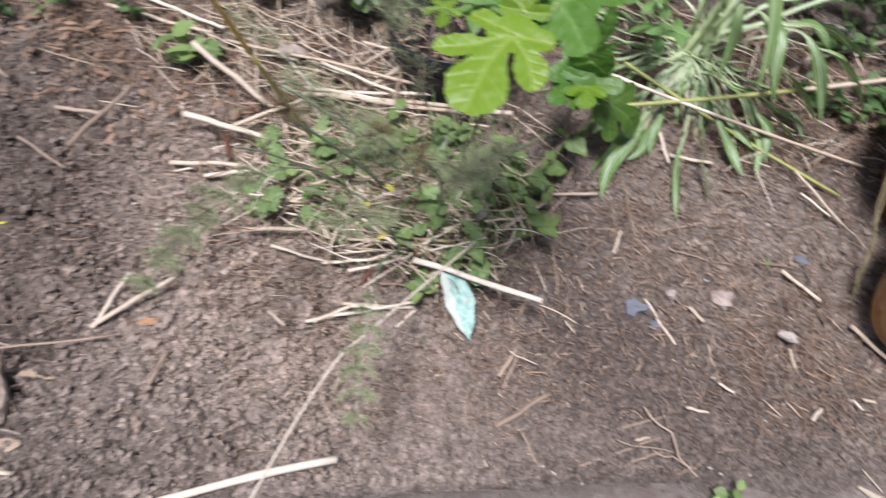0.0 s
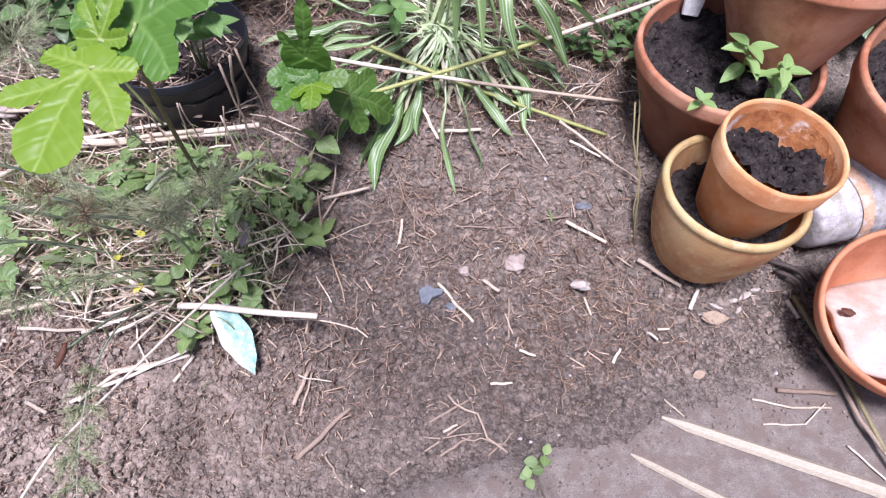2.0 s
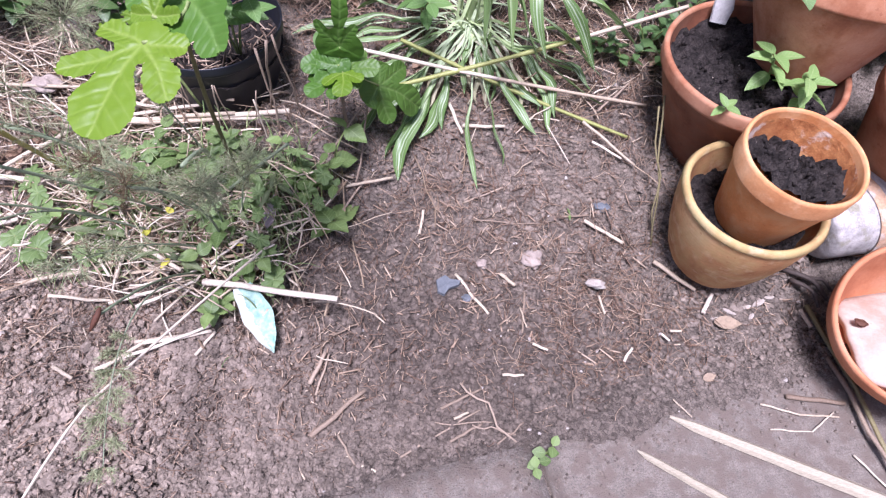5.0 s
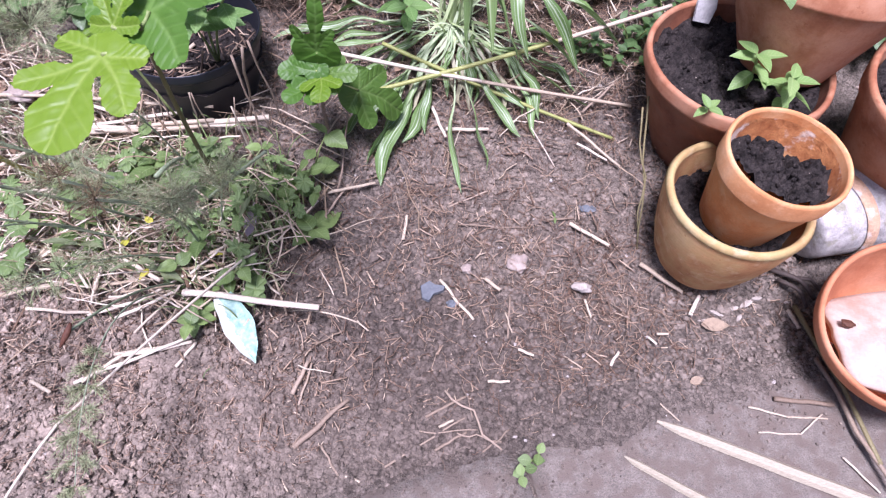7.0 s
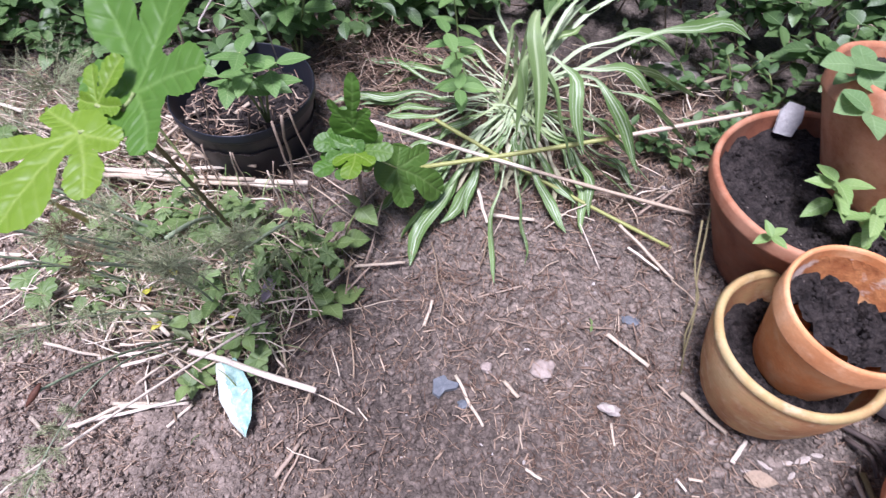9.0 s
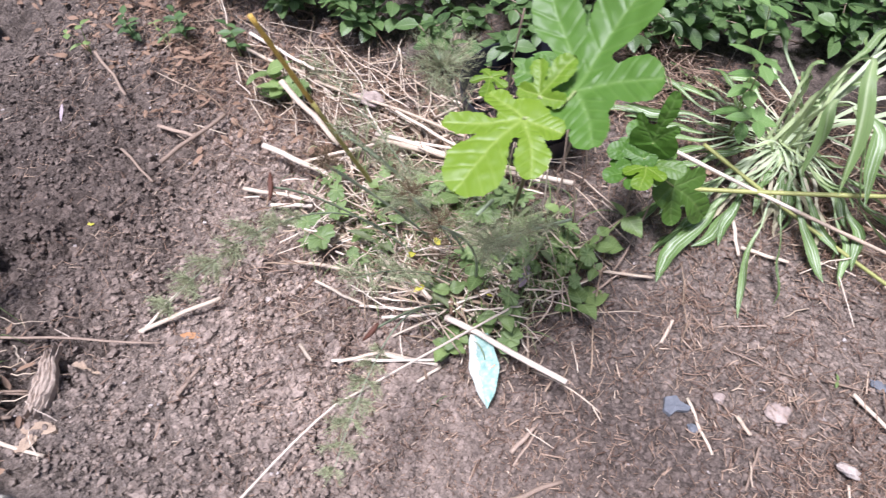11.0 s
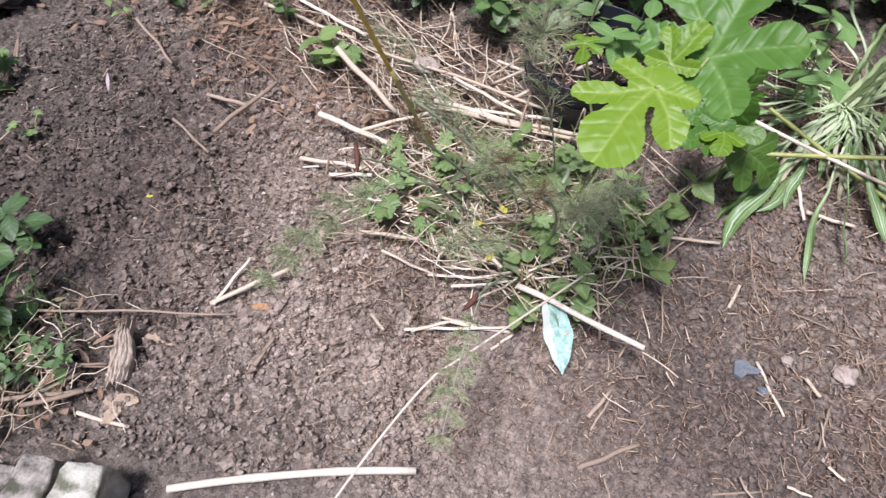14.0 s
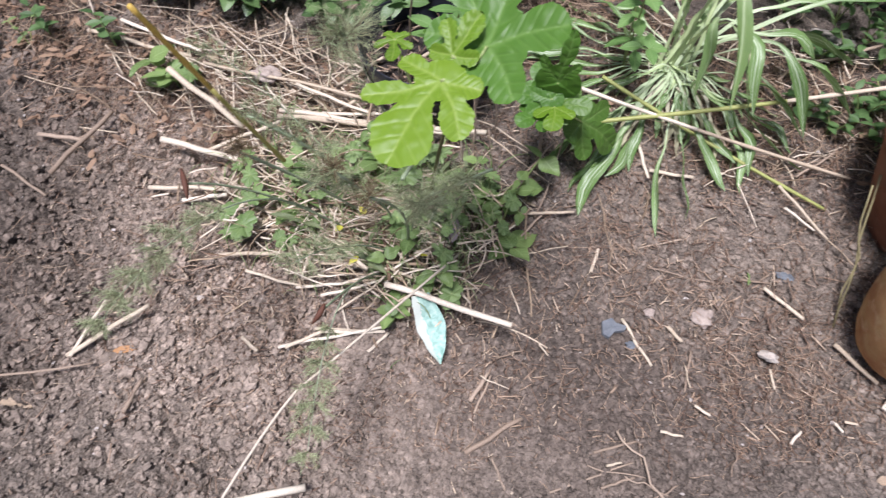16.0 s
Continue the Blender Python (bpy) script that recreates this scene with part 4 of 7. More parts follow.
def strap_leaf(tip, high, width, lift=0.006, side=0.0, spread=0.02, base=0.3, wide_at=0.76, end=None, material=None):
    """A leaf from the crown over its highest point to its tip; high: (share of the way, height)."""
    sx, sy = CX + rnd.uniform(-spread, spread), CY + rnd.uniform(-spread, spread)
    tx, ty = tip[0], tip[1]
    z1 = end if end else bed(tx, ty) + lift
    d = Vector((tx - sx, ty - sy, 0))
    n = Vector((-d.y, d.x, 0)) * side
    top = Vector((sx, sy, 0)) + d * high[0] + n
    top.z = high[1]
    pts = bez((sx, sy, bed(sx, sy) + 0.005), top, (tx, ty, z1), 18)
    ph, unit = rnd.uniform(0, 6), d.normalized()
    pts = [p + Vector((-unit.y, unit.x, 0)) * ((0.009 * math.sin(k * 0.5 + ph) + 0.005 * math.sin(k * 1.15 + 2 * ph)) * (k / 18) ** 1.6) for k, p in enumerate(pts)]
    pts = [Vector((p.x, p.y, max(p.z + 0.005 * math.sin(k * 0.8 + ph), bed(p.x, p.y) + 0.006))) - Vector((CX, CY, 0.125)) for k, p in enumerate(pts)]
    g = Geo()
    strap(g, pts, width, rnd.uniform(0.1, 0.6), 4, rnd.uniform(-1.2, 1.2), base, wide_at)
    part("leaf", g, material or M_SPIDER, spider)


# leaves that lie spread over the soil
LOW = [(-0.205, 0.195, 0.030), (-0.140, 0.212, 0.028), (-0.112, 0.222, 0.027), (-0.085, 0.236, 0.026), (-0.150, 0.250, 0.026), (-0.062, 0.262, 0.024), (-0.128, 0.178, 0.028), (-0.110, 0.150, 0.030), (0.024, 0.172, 0.020), (0.060, 0.215, 0.016), (0.151, 0.300, 0.020), (0.230, 0.360, 0.022), (0.214, 0.400, 0.020), (0.120, 0.330, 0.018),
       (-0.350, 0.385, 0.018), (-0.300, 0.410, 0.016), (-0.275, 0.455, 0.018), (-0.245, 0.400, 0.016), (-0.215, 0.520, 0.016), (-0.185, 0.575, 0.016), (-0.185, 0.330, 0.015), (-0.125, 0.300, 0.014),
       (-0.055, 0.290, 0.012), (0.175, 0.450, 0.018)]
for x, y, w in LOW:
    w *= 0.95 if w > 0.025 else 0.78
    strap_leaf((x, y), (0.5, 0.135 + 0.03 * rnd.random()), w, side=rnd.uniform(-0.12, 0.12), base=0.24, wide_at=0.82, material=M_STRAP)
# spokes lying out from the crown: compass direction, reach, width
SPOKES = [(255, 0.29, 0.020), (262, 0.25, 0.017), (268, 0.30, 0.018), (275, 0.22, 0.016), (283, 0.26, 0.022), (292, 0.20, 0.018), (303, 0.17, 0.020), (240, 0.24, 0.018), (228, 0.22, 0.016), (247, 0.16, 0.020), (216, 0.25, 0.017),
          (205, 0.20, 0.015), (196, 0.22, 0.016), (187, 0.18, 0.014), (178, 0.23, 0.018), (171, 0.19, 0.020), (163, 0.24, 0.021), (155, 0.20, 0.018), (147, 0.26, 0.022), (139, 0.22, 0.020), (131, 0.25, 0.022), (122, 0.18, 0.016),
          (113, 0.22, 0.020), (104, 0.17, 0.017), (96, 0.20, 0.020)]
for k, (az, reach, w) in enumerate(SPOKES):
    a = radians(az + rnd.uniform(-3, 3))
    reach, w = reach * (0.68 if 148 < az < 222 else 1.0), w * 0.85
    strap_leaf((CX + reach * math.sin(a), CY + reach * math.cos(a)), (0.45, 0.145 + 0.035 * rnd.random()), w, rnd.uniform(0.004, 0.03), rnd.uniform(-0.26, 0.26), 0.028, 0.23, 0.82, None, M_STRAP)
for k in range(12):
    a, r = radians(rnd.uniform(95, 290)), rnd.uniform(0.08, 0.20)
    strap_leaf((CX + r * math.sin(a), CY + r * math.cos(a)), (0.45, rnd.uniform(0.14, 0.21)), rnd.uniform(0.007, 0.013), rnd.uniform(0.004, 0.04), rnd.uniform(-0.2, 0.2), 0.03, 0.62)
for k in range(9):
    a, r = radians(rnd.uniform(118, 200)), rnd.uniform(0.14, 0.25)
    strap_leaf((CX + r * math.sin(a), CY + r * math.cos(a)), (0.5, rnd.uniform(0.13, 0.16)), rnd.uniform(0.008, 0.012), 0.006, rnd.uniform(-0.1, 0.1), 0.03, 0.6, 0.76, None, M_PETIOLE)
# leaves that rise and hang over: tip, share, height, width, height of the tip
ARCH = [(0.045, 0.255, 0.30, 0.58, 0.024, 0.270), (0.000, 0.330, 0.35, 0.44, 0.022, 0.210), (0.110, 0.365, 0.45, 0.40, 0.024, 0.180), (0.28, 0.46, 0.5, 0.34, 0.026, 0.15), (0.085, 0.300, 0.45, 0.46, 0.019, 0.205), (0.195, 0.360, 0.55, 0.42, 0.021, 0.160), (0.225, 0.390, 0.5, 0.30, 0.024, 0.110),
        (0.225, 0.640, 0.5, 0.34, 0.032, 0.19), (0.330, 0.700, 0.5, 0.36, 0.034, 0.22), (0.20, 0.54, 0.5, 0.32, 0.030, 0.18), (-0.15, 0.63, 0.5, 0.26, 0.020, 0.17), (0.27, 0.76, 0.5, 0.40, 0.032, 0.26),
        (0.14, 0.78, 0.5, 0.40, 0.034, 0.28), (0.05, 0.76, 0.5, 0.36, 0.026, 0.26), (-0.16, 0.69, 0.5, 0.28, 0.018, 0.20), (0.27, 0.57, 0.5, 0.30, 0.030, 0.16), (0.10, 0.68, 0.5, 0.38, 0.026, 0.30)]
for x, y, share, high, w, end in ARCH:
    strap_leaf((x, y), (share, high), w, 0.0, rnd.uniform(-0.15, 0.15), 0.025, 0.26, 0.74, end, M_STRAP if y > 0.35 else M_SPIDER)
for k in range(13):
    strap_leaf((CX + rnd.uniform(-0.03, 0.10), CY + rnd.uniform(-0.03, 0.14)), (0.4, rnd.uniform(0.20, 0.32)), rnd.uniform(0.009, 0.015), rnd.uniform(0.05, 0.18), rnd.uniform(-0.1, 0.1), 0.03, 0.6)

# ---- canes and sticks ----


def rod(name, a, b, width, material, label, category="stick", sag=0.0, taper=0.85, group="dry sticks", n=7, wob=0.006):
    a, b = Vector(a), Vector(b)
    d = b - a
    side = Vector((-d.y, d.x, 0)).normalized() if d.length > 1e-5 else Vector((1, 0, 0))
    seed = a.x * 31 + a.y * 17
    pts, radii = [], []
    for k in range(n + 1):
        s = k / n
        amp = wob * min(1.0, d.length * 4) * math.sin(math.pi * s)
        pts.append(a.lerp(b, s) + side * (amp * noise.noise((s * 2.5, seed, 0)) * 2) + Vector((0, 0, -sag * math.sin(math.pi * s) + amp * 0.5 * noise.noise((s * 3, seed, 5)))))
        radii.append(width / 2 * (1 + (taper - 1) * s) * (1 + 0.10 * noise.noise((s * 9, seed, 2))))
    mid = pts[n // 2].copy()
    g = Geo()
    tube(g, [p - mid for p in pts], radii, 7, 0.85)
    ob = part(name, g, material)
    ob.location = mid
    return tagged(ob, label, category, group)


def cane(a, b, width, mats, split, label):
    """A cane of two colours with knots."""
    a, b = Vector(a), Vector(b)
    ob = thing("cane", a, label, "cane", "cut canes")
    for k, (m, s0, s1) in enumerate(((mats[0], 0.0, split), (mats[1], split, 1.0))):
        g = Geo()
        pts, rr = [], []
        for j in range(13):
            s = s0 + (s1 - s0) * j / 12
            pts.append((b - a) * s + Vector((0, 0, -0.006 * math.sin(math.pi * s))))
            rr.append(width / 2 * (1.0 - 0.15 * s) * (1.18 if j in (4, 9) else 1.0))
        tube(g, pts, rr, 8)
        part("cane_section", g, m, ob)
    return ob


cane((-0.237, 0.319, 0.184), (0.308, 0.373, 0.094), 0.0068, (M_STICK, M_STICK), 0.5, "pale dry cane fallen across a strap-leaved plant")
cane((-0.148, 0.387, 0.155), (0.284, 0.312, 0.068), 0.0072, (M_GREENCANE, M_GREENCANE), 0.3, "green cut cane lying over soil")
cane((-0.147, 0.296, 0.127), (0.343, 0.488, 0.226), 0.0080, (M_GREENCANE, M_STICK), 0.62, "cane half green and half bleached")
cane((-0.592, 0.050, 0.050), (-0.632, -0.100, 0.500), 0.0076, (M_YELLOWCANE, M_GOLDCANE), 0.66, "upright golden yellow cane with a pale cut end")

PALE = "bleached dry straw stalk lying on soil"
STICKS_A = [
    (-0.845, 0.010, 0.087, -0.699, 0.034, 0.066, 12.0), (-0.862, 0.104, 0.166, -0.723, 0.086, 0.092, 12.0), (-0.766, 0.032, 0.068, -0.643, 0.135, 0.105, 8.0),
    (-0.643, 0.135, 0.105, -0.302, 0.200, 0.135, 11.0), (-0.616, 0.130, 0.114, -0.336, 0.191, 0.125, 9.0), (-0.862, 0.186, 0.111, -0.393, 0.198, 0.145, 7.0),
    (-1.115, 0.178, 0.114, -0.893, 0.190, 0.114, 9.0), (-1.056, 0.213, 0.131, -0.871, 0.199, 0.125, 8.0), (-0.570, 0.175, 0.108, -0.443, 0.290, 0.189, 8.0),
    (-0.769, -0.378, 0.033, -0.694, -0.265, 0.050, 8.5), (-0.773, -0.066, 0.035, -0.699, -0.030, 0.045, 9.0), (-0.840, -0.064, 0.038, -0.711, -0.022, 0.045, 9.0),
    (-0.425, -0.198, 0.035, -0.337, -0.161, 0.028, 7.0), (-0.362, -0.100, 0.063, -0.152, -0.105, 0.086, 10.5)]
STICKS_B = [
    (-0.471, -0.242, 0.025, -0.425, -0.198, 0.035, 6.4), (-0.763, -0.377, 0.034, -0.768, -0.280, 0.040, 6.5), (0.011, 0.016, 0.000, 0.074, -0.047, -0.003, 5.5),
    (-0.592, -0.150, 0.039, -0.496, -0.138, 0.030, 5.7), (-0.504, -0.143, 0.029, -0.430, -0.112, 0.040, 5.7), (-0.433, -0.117, 0.044, -0.368, -0.070, 0.063, 4.7),
    (-0.648, -0.140, 0.039, -0.504, -0.075, 0.045, 7.8), (-0.349, -0.201, 0.024, -0.331, -0.161, 0.028, 5.5), (-0.544, -0.250, 0.022, -0.510, -0.262, 0.020, 6.5),
    (-0.277, -0.004, 0.092, -0.216, 0.041, 0.080, 3.8), (-0.358, -0.073, 0.072, -0.321, -0.034, 0.089, 4.6), (-0.336, -0.043, 0.087, -0.282, 0.011, 0.084, 4.7),
    (-0.300, -0.063, 0.063, -0.271, -0.061, 0.062, 5.6)]
STICKS_C = [
    (-0.667, 0.130, 0.114, -0.352, 0.184, 0.124, 9.0), (-0.665, 0.118, 0.110, -0.389, 0.181, 0.132, 9.0), (-0.595, 0.154, 0.111, -0.405, 0.202, 0.135, 7.0),
    (-0.660, 0.186, 0.130, -0.498, 0.169, 0.131, 7.0), (-0.596, 0.220, 0.119, -0.508, 0.240, 0.197, 7.0), (-0.060, 0.073, 0.017, -0.060, 0.115, 0.030, 6.0),
    (0.218, 0.149, 0.021, 0.288, 0.118, 0.014, 7.4), (0.085, 0.031, -0.002, 0.112, 0.013, -0.003, 7.1), (0.341, 0.094, 0.008, 0.413, 0.056, -0.002, 8.5),
    (0.424, 0.015, -0.004, 0.442, 0.054, -0.004, 7.5), (0.587, 0.049, -0.003, 0.600, 0.018, -0.003, 7.9), (-0.192, 0.112, 0.069, -0.119, 0.148, 0.064, 6.0),
    (-0.017, 0.282, 0.071, 0.059, 0.296, 0.070, 7.5), (-0.048, 0.319, 0.085, -0.015, 0.267, 0.067, 6.5)]
STICKS_D = [
    (-0.482, -0.245, 0.023, -0.339, -0.158, 0.039, 5.6), (-0.442, -0.196, 0.026, -0.340, -0.162, 0.028, 5.6), (-0.456, -0.146, 0.040, -0.372, -0.094, 0.059, 5.6),
    (0.194, 0.311, 0.094, 0.297, 0.260, 0.056, 5.8), (0.217, 0.289, 0.070, 0.273, 0.268, 0.059, 4.8), (0.496, -0.131, 0.004, 0.553, -0.138, 0.004, 3.5),
    (0.553, -0.138, 0.004, 0.613, -0.132, 0.004, 3.5), (0.506, -0.168, 0.004, 0.569, -0.161, 0.004, 2.6), (0.569, -0.161, 0.004, 0.606, -0.126, 0.004, 2.6),
    (0.624, -0.187, 0.004, 0.667, -0.230, 0.004, 3.5), (0.364, -0.145, 0.004, 0.391, -0.168, 0.004, 2.5), (-0.805, -0.614, 0.036, -0.729, -0.588, 0.028, 6.6)]
for rows in (STICKS_A, STICKS_B, STICKS_C, STICKS_D):
    for x0, y0, z0, x1, y1, z1, w in rows:
        rod("straw_stalk", (x0, y0, z0), (x1, y1, z1), w / 1000, M_STICK, PALE)
GREY = "grey-brown dry twig lying on soil"
TWIGS_A = [
    (-1.015, -0.107, 0.046, -0.975, 0.039, 0.078, 10.0), (-1.093, -0.042, 0.050, -0.995, -0.029, 0.060, 9.0), (-1.101, -0.127, 0.052, -0.988, -0.150, 0.046, 5.5),
    (-0.878, -0.650, 0.042, -0.808, -0.586, 0.056, 7.8), (-0.901, -0.592, 0.042, -0.824, -0.539, 0.040, 4.9), (-0.156, -0.285, 0.004, -0.094, -0.206, 0.004, 8.0),
    (-0.175, -0.213, 0.013, -0.164, -0.161, 0.015, 7.0), (-0.641, -0.419, 0.026, -0.646, -0.367, 0.026, 7.4), (-1.325, -0.442, 0.055, -1.320, -0.319, 0.066, 5.5),
    (-1.444, -0.247, 0.058, -1.531, -0.138, 0.068, 6.5), (-1.525, -0.145, 0.068, -1.459, -0.205, 0.058, 5.0), (-0.204, 0.040, 0.047, -0.162, 0.136, 0.066, 4.0),
    (-1.345, 0.023, 0.085, -1.206, -0.022, 0.062, 7.0)]
TWIGS_B = [
    (0.029, 0.120, 0.014, 0.150, 0.133, 0.014, 2.7), (0.006, 0.148, 0.022, 0.071, 0.185, 0.034, 3.7), (0.178, 0.149, 0.022, 0.225, 0.159, 0.024, 4.6),
    (0.129, 0.004, -0.004, 0.131, -0.070, -0.005, 4.0), (-0.163, -0.226, 0.007, -0.159, -0.161, 0.010, 4.0), (0.221, 0.343, 0.093, 0.273, 0.408, 0.112, 4.0),
    (0.194, 0.564, 0.150, 0.314, 0.647, 0.170, 7.8), (0.154, 0.518, 0.140, 0.210, 0.626, 0.160, 5.4), (0.536, -0.113, 0.006, 0.625, -0.110, 0.006, 8.0),
    (0.021, -0.213, -0.004, 0.076, -0.174, -0.002, 4.2), (-0.025, -0.292, 0.000, 0.078, -0.207, 0.000, 3.3), (-0.983, -0.537, 0.046, -0.723, -0.374, 0.036, 4.6)]
for rows in (TWIGS_A, TWIGS_B):
    for x0, y0, z0, x1, y1, z1, w in rows:
        rod("twig", (x0, y0, z0), (x1, y1, z1), w / 1000, M_BROWN, GREY, "twig", group="twigs on the soil")
UPRIGHT = [
    (-0.326, 0.184, 0.273, -0.315, 0.180, 0.095, 4.5), (-0.305, 0.182, 0.292, -0.346, 0.216, 0.100, 4.5), (-0.300, 0.194, 0.294, -0.288, 0.218, 0.100, 3.6),
    (-0.447, 0.240, 0.115, -0.386, 0.213, 0.248, 4.5), (-0.460, 0.202, 0.105, -0.444, 0.173, 0.287, 3.6), (-0.465, 0.201, 0.105, -0.415, 0.171, 0.439, 3.4),
    (0.309, 0.307, 0.182, 0.337, 0.124, 0.008, 3.4), (0.301, 0.287, 0.176, 0.333, 0.150, 0.028, 3.2), (-0.179, 0.114, 0.062, -0.172, 0.237, 0.161, 3.4),
    (-0.245, 0.115, 0.085, -0.170, 0.232, 0.160, 3.4)]
for x0, y0, z0, x1, y1, z1, w in UPRIGHT:
    rod("dry_stem", (x0, y0, z0), (x1, y1, z1), w / 1000, M_OLIVE if x0 > 0 else M_BROWN, "thin dry stem leaning up from the bed", "stem", group="leaning stems", wob=0.012)
rod("dry_stem", (0.596, 0.056, 0.002), (0.666, -0.195, 0.020), 0.0085, M_OLIVE, "long olive-brown dry stem against a pot", "stem", group="stems by the pot")
rod("dry_stem", (0.611, -0.037, 0.006), (0.680, -0.232, 0.022), 0.0080, M_BROWN, "long brown dry stem against a pot", "stem", group="stems by the pot")


def splint(a, b, w0, w1, label):
    """A flat split cane: pointed at its start."""
    a, b = Vector(a), Vector(b)
    d = (b - a).normalized()
    s = Vector((-d.y, d.x, 0))
    g = Geo()
    verts, n = [], 10
    for k in range(n + 1):
        q = k / n
        w = (w0 + (w1 - w0) * q) * min(1.0, 0.25 + q * 7)
        c = (b - a) * q + s * 0.002 * noise.noise((q * 5, a.x, 1))
        verts += [c - s * w / 2, c - s * w * 0.28 + Vector((0, 0, w * 0.30)), c + s * w * 0.2 + Vector((0, 0, w * 0.36)), c + s * w / 2]
    faces = []
    for k in range(n):
        for j in range(4):
            faces.append((k * 4 + j, k * 4 + (j + 1) % 4, (k + 1) * 4 + (j + 1) % 4, (k + 1) * 4 + j))
    faces += [(3, 2, 1, 0), (n * 4, n * 4 + 1, n * 4 + 2, n * 4 + 3)]
    g.add(verts, faces)
    ob = part("split_cane", g, M_SPLINT, None, "", False)
    ob.location = a
    return tagged(ob, label, "cane", "split canes on the paving")


splint((0.358, -0.172, 0.003), (0.72, -0.262, 0.003), 0.017, 0.022, "broad pale split cane lying on paving")
splint((0.309, -0.230, 0.003), (0.46, -0.292, 0.003), 0.010, 0.016, "narrow pale split cane lying on paving")
bam = thing("bamboo_stalk", (-0.345, -0.415, 0.024), "pale bleached stalk lying along the paving edge", "stalk")
g = Geo()
tube(g, [Vector((-0.29 * s * 0.95, -0.205 * s + 0.010 * math.sin(s * 3.1), 0.002 * math.sin(s * 9))) for s in [k / 12 for k in range(13)]], [0.0055 * (1.15 if k in (4, 8) else 1) for k in range(13)], 8)
part("stalk", g, M_BLEACHED, bam)

# ---- fennel: feathery bronze-green fronds ----
fen = thing("fennel_plant", (-0.40, 0.00, 0.06), "wispy bronze-green fennel with feathery fronds", "plant")
fen_inv = Matrix.Translation((0.40, 0.0, -0.06))


def fennel_frond(root, tip, spread, seed, dense=1.0, arch=0.06, first=5, over=None, fine=0.00024):
    rnd = random.Random(seed)
    mid = Vector(over) if over else (Vector(root) + Vector(tip)) / 2 + Vector((0, 0, arch))
    pts = bez(root, mid, tip, 14)
    g = Geo()
    tube(g, [fen_inv @ p for p in pts], [0.0016 - 0.00008 * k for k in range(15)], 5)
    stalk = part("frond_stalk", g, M_FENSTEM, fen)
    g = Geo()
    for k in range(first, 15):
        base = pts[k]
        d = (pts[min(k + 1, 14)] - pts[k - 1]).normalized()
        reach = spread * (0.35 + 0.65 * math.sin(math.pi * (k - first + 1) / (16.5 - first)))
        for side in range(int(5 * dense)):
            a = rnd.uniform(0, 6.28)
            out = Vector((math.cos(a), math.sin(a), rnd.uniform(-0.3, 0.5)))
            out = (out - d * out.dot(d) * 0.6 + d * 0.7).normalized()
            l1 = reach * rnd.uniform(0.5, 1.0)
            b1 = base + out * l1
            tube(g, [fen_inv @ base, fen_inv @ b1], [0.0005, 0.0004], 3)
            for q in range(int(12 * dense)):
                s = rnd.uniform(0.15, 1.0)
                o2 = (out + Vector((rnd.gauss(0, 0.7), rnd.gauss(0, 0.7), rnd.gauss(0, 0.5)))).normalized()
                p0 = base.lerp(b1, s)
                p1 = p0 + o2 * reach * rnd.uniform(0.18, 0.45)
                tube(g, [fen_inv @ p0, fen_inv @ p1], [fine, fine * 0.65], 3)
    part("frond", g, M_FENNEL, stalk)


FRONDS = [((-0.50, -0.02, 0.05), (-0.556, -0.375, 0.317), 0.038, 1, 2.4), ((-0.40, -0.10, 0.05), (-0.308, -0.404, 0.234), 0.030, 2, 2.0),
          ((-0.36, 0.00, 0.06), (-0.290, -0.105, 0.32), 0.045, 3, 1.3), ((-0.42, 0.02, 0.06), (-0.425, -0.120, 0.34), 0.045, 4, 1.2),
          ((-0.46, 0.04, 0.06), (-0.560, -0.060, 0.33), 0.040, 5, 1.1), ((-0.34, 0.02, 0.06), (-0.270, 0.000, 0.26), 0.042, 7, 1.2),
          ((-0.48, 0.06, 0.06), (-0.750, 0.090, 0.27), 0.042, 8, 1.1), ((-0.38, -0.04, 0.06), (-0.405, -0.235, 0.31), 0.042, 9, 1.2),
          ((-0.40, 0.10, 0.08), (-0.430, -0.010, 0.46), 0.045, 11, 1.0)]
for root, tip, spread, seed, dense in FRONDS:
    fennel_frond(root, tip, spread, seed, dense, first=8 if seed < 3 else 5, over={1: (-0.532, -0.130, 0.365), 2: (-0.375, -0.215, 0.262)}.get(seed), fine=0.00030 if seed < 3 else 0.00024)


def tuft(place, reach, rays, hairs, material, seed, label=""):
    """A soft tuft of hair-fine leaflets at a stem's end."""
    rnd = random.Random(seed)
    g, c = Geo(), Vector(place)
    for k in range(rays):
        d = Vector((rnd.gauss(0, 1), rnd.gauss(0, 1), rnd.gauss(0.2, 0.7))).normalized()
        end = c + d * reach * rnd.uniform(0.5, 1.0)
        tube(g, [fen_inv @ c, fen_inv @ end], [0.0004, 0.00025], 3)
        for q in range(hairs):
            p0 = c.lerp(end, rnd.uniform(0.15, 1.0))
            o = (d + Vector((rnd.gauss(0, 0.8), rnd.gauss(0, 0.8), rnd.gauss(0, 0.6)))).normalized()
            tube(g, [fen_inv @ p0, fen_inv @ (p0 + o * reach * rnd.uniform(0.15, 0.45))], [0.00019, 0.00012], 3)
    part("tuft", g, material, fen, label)


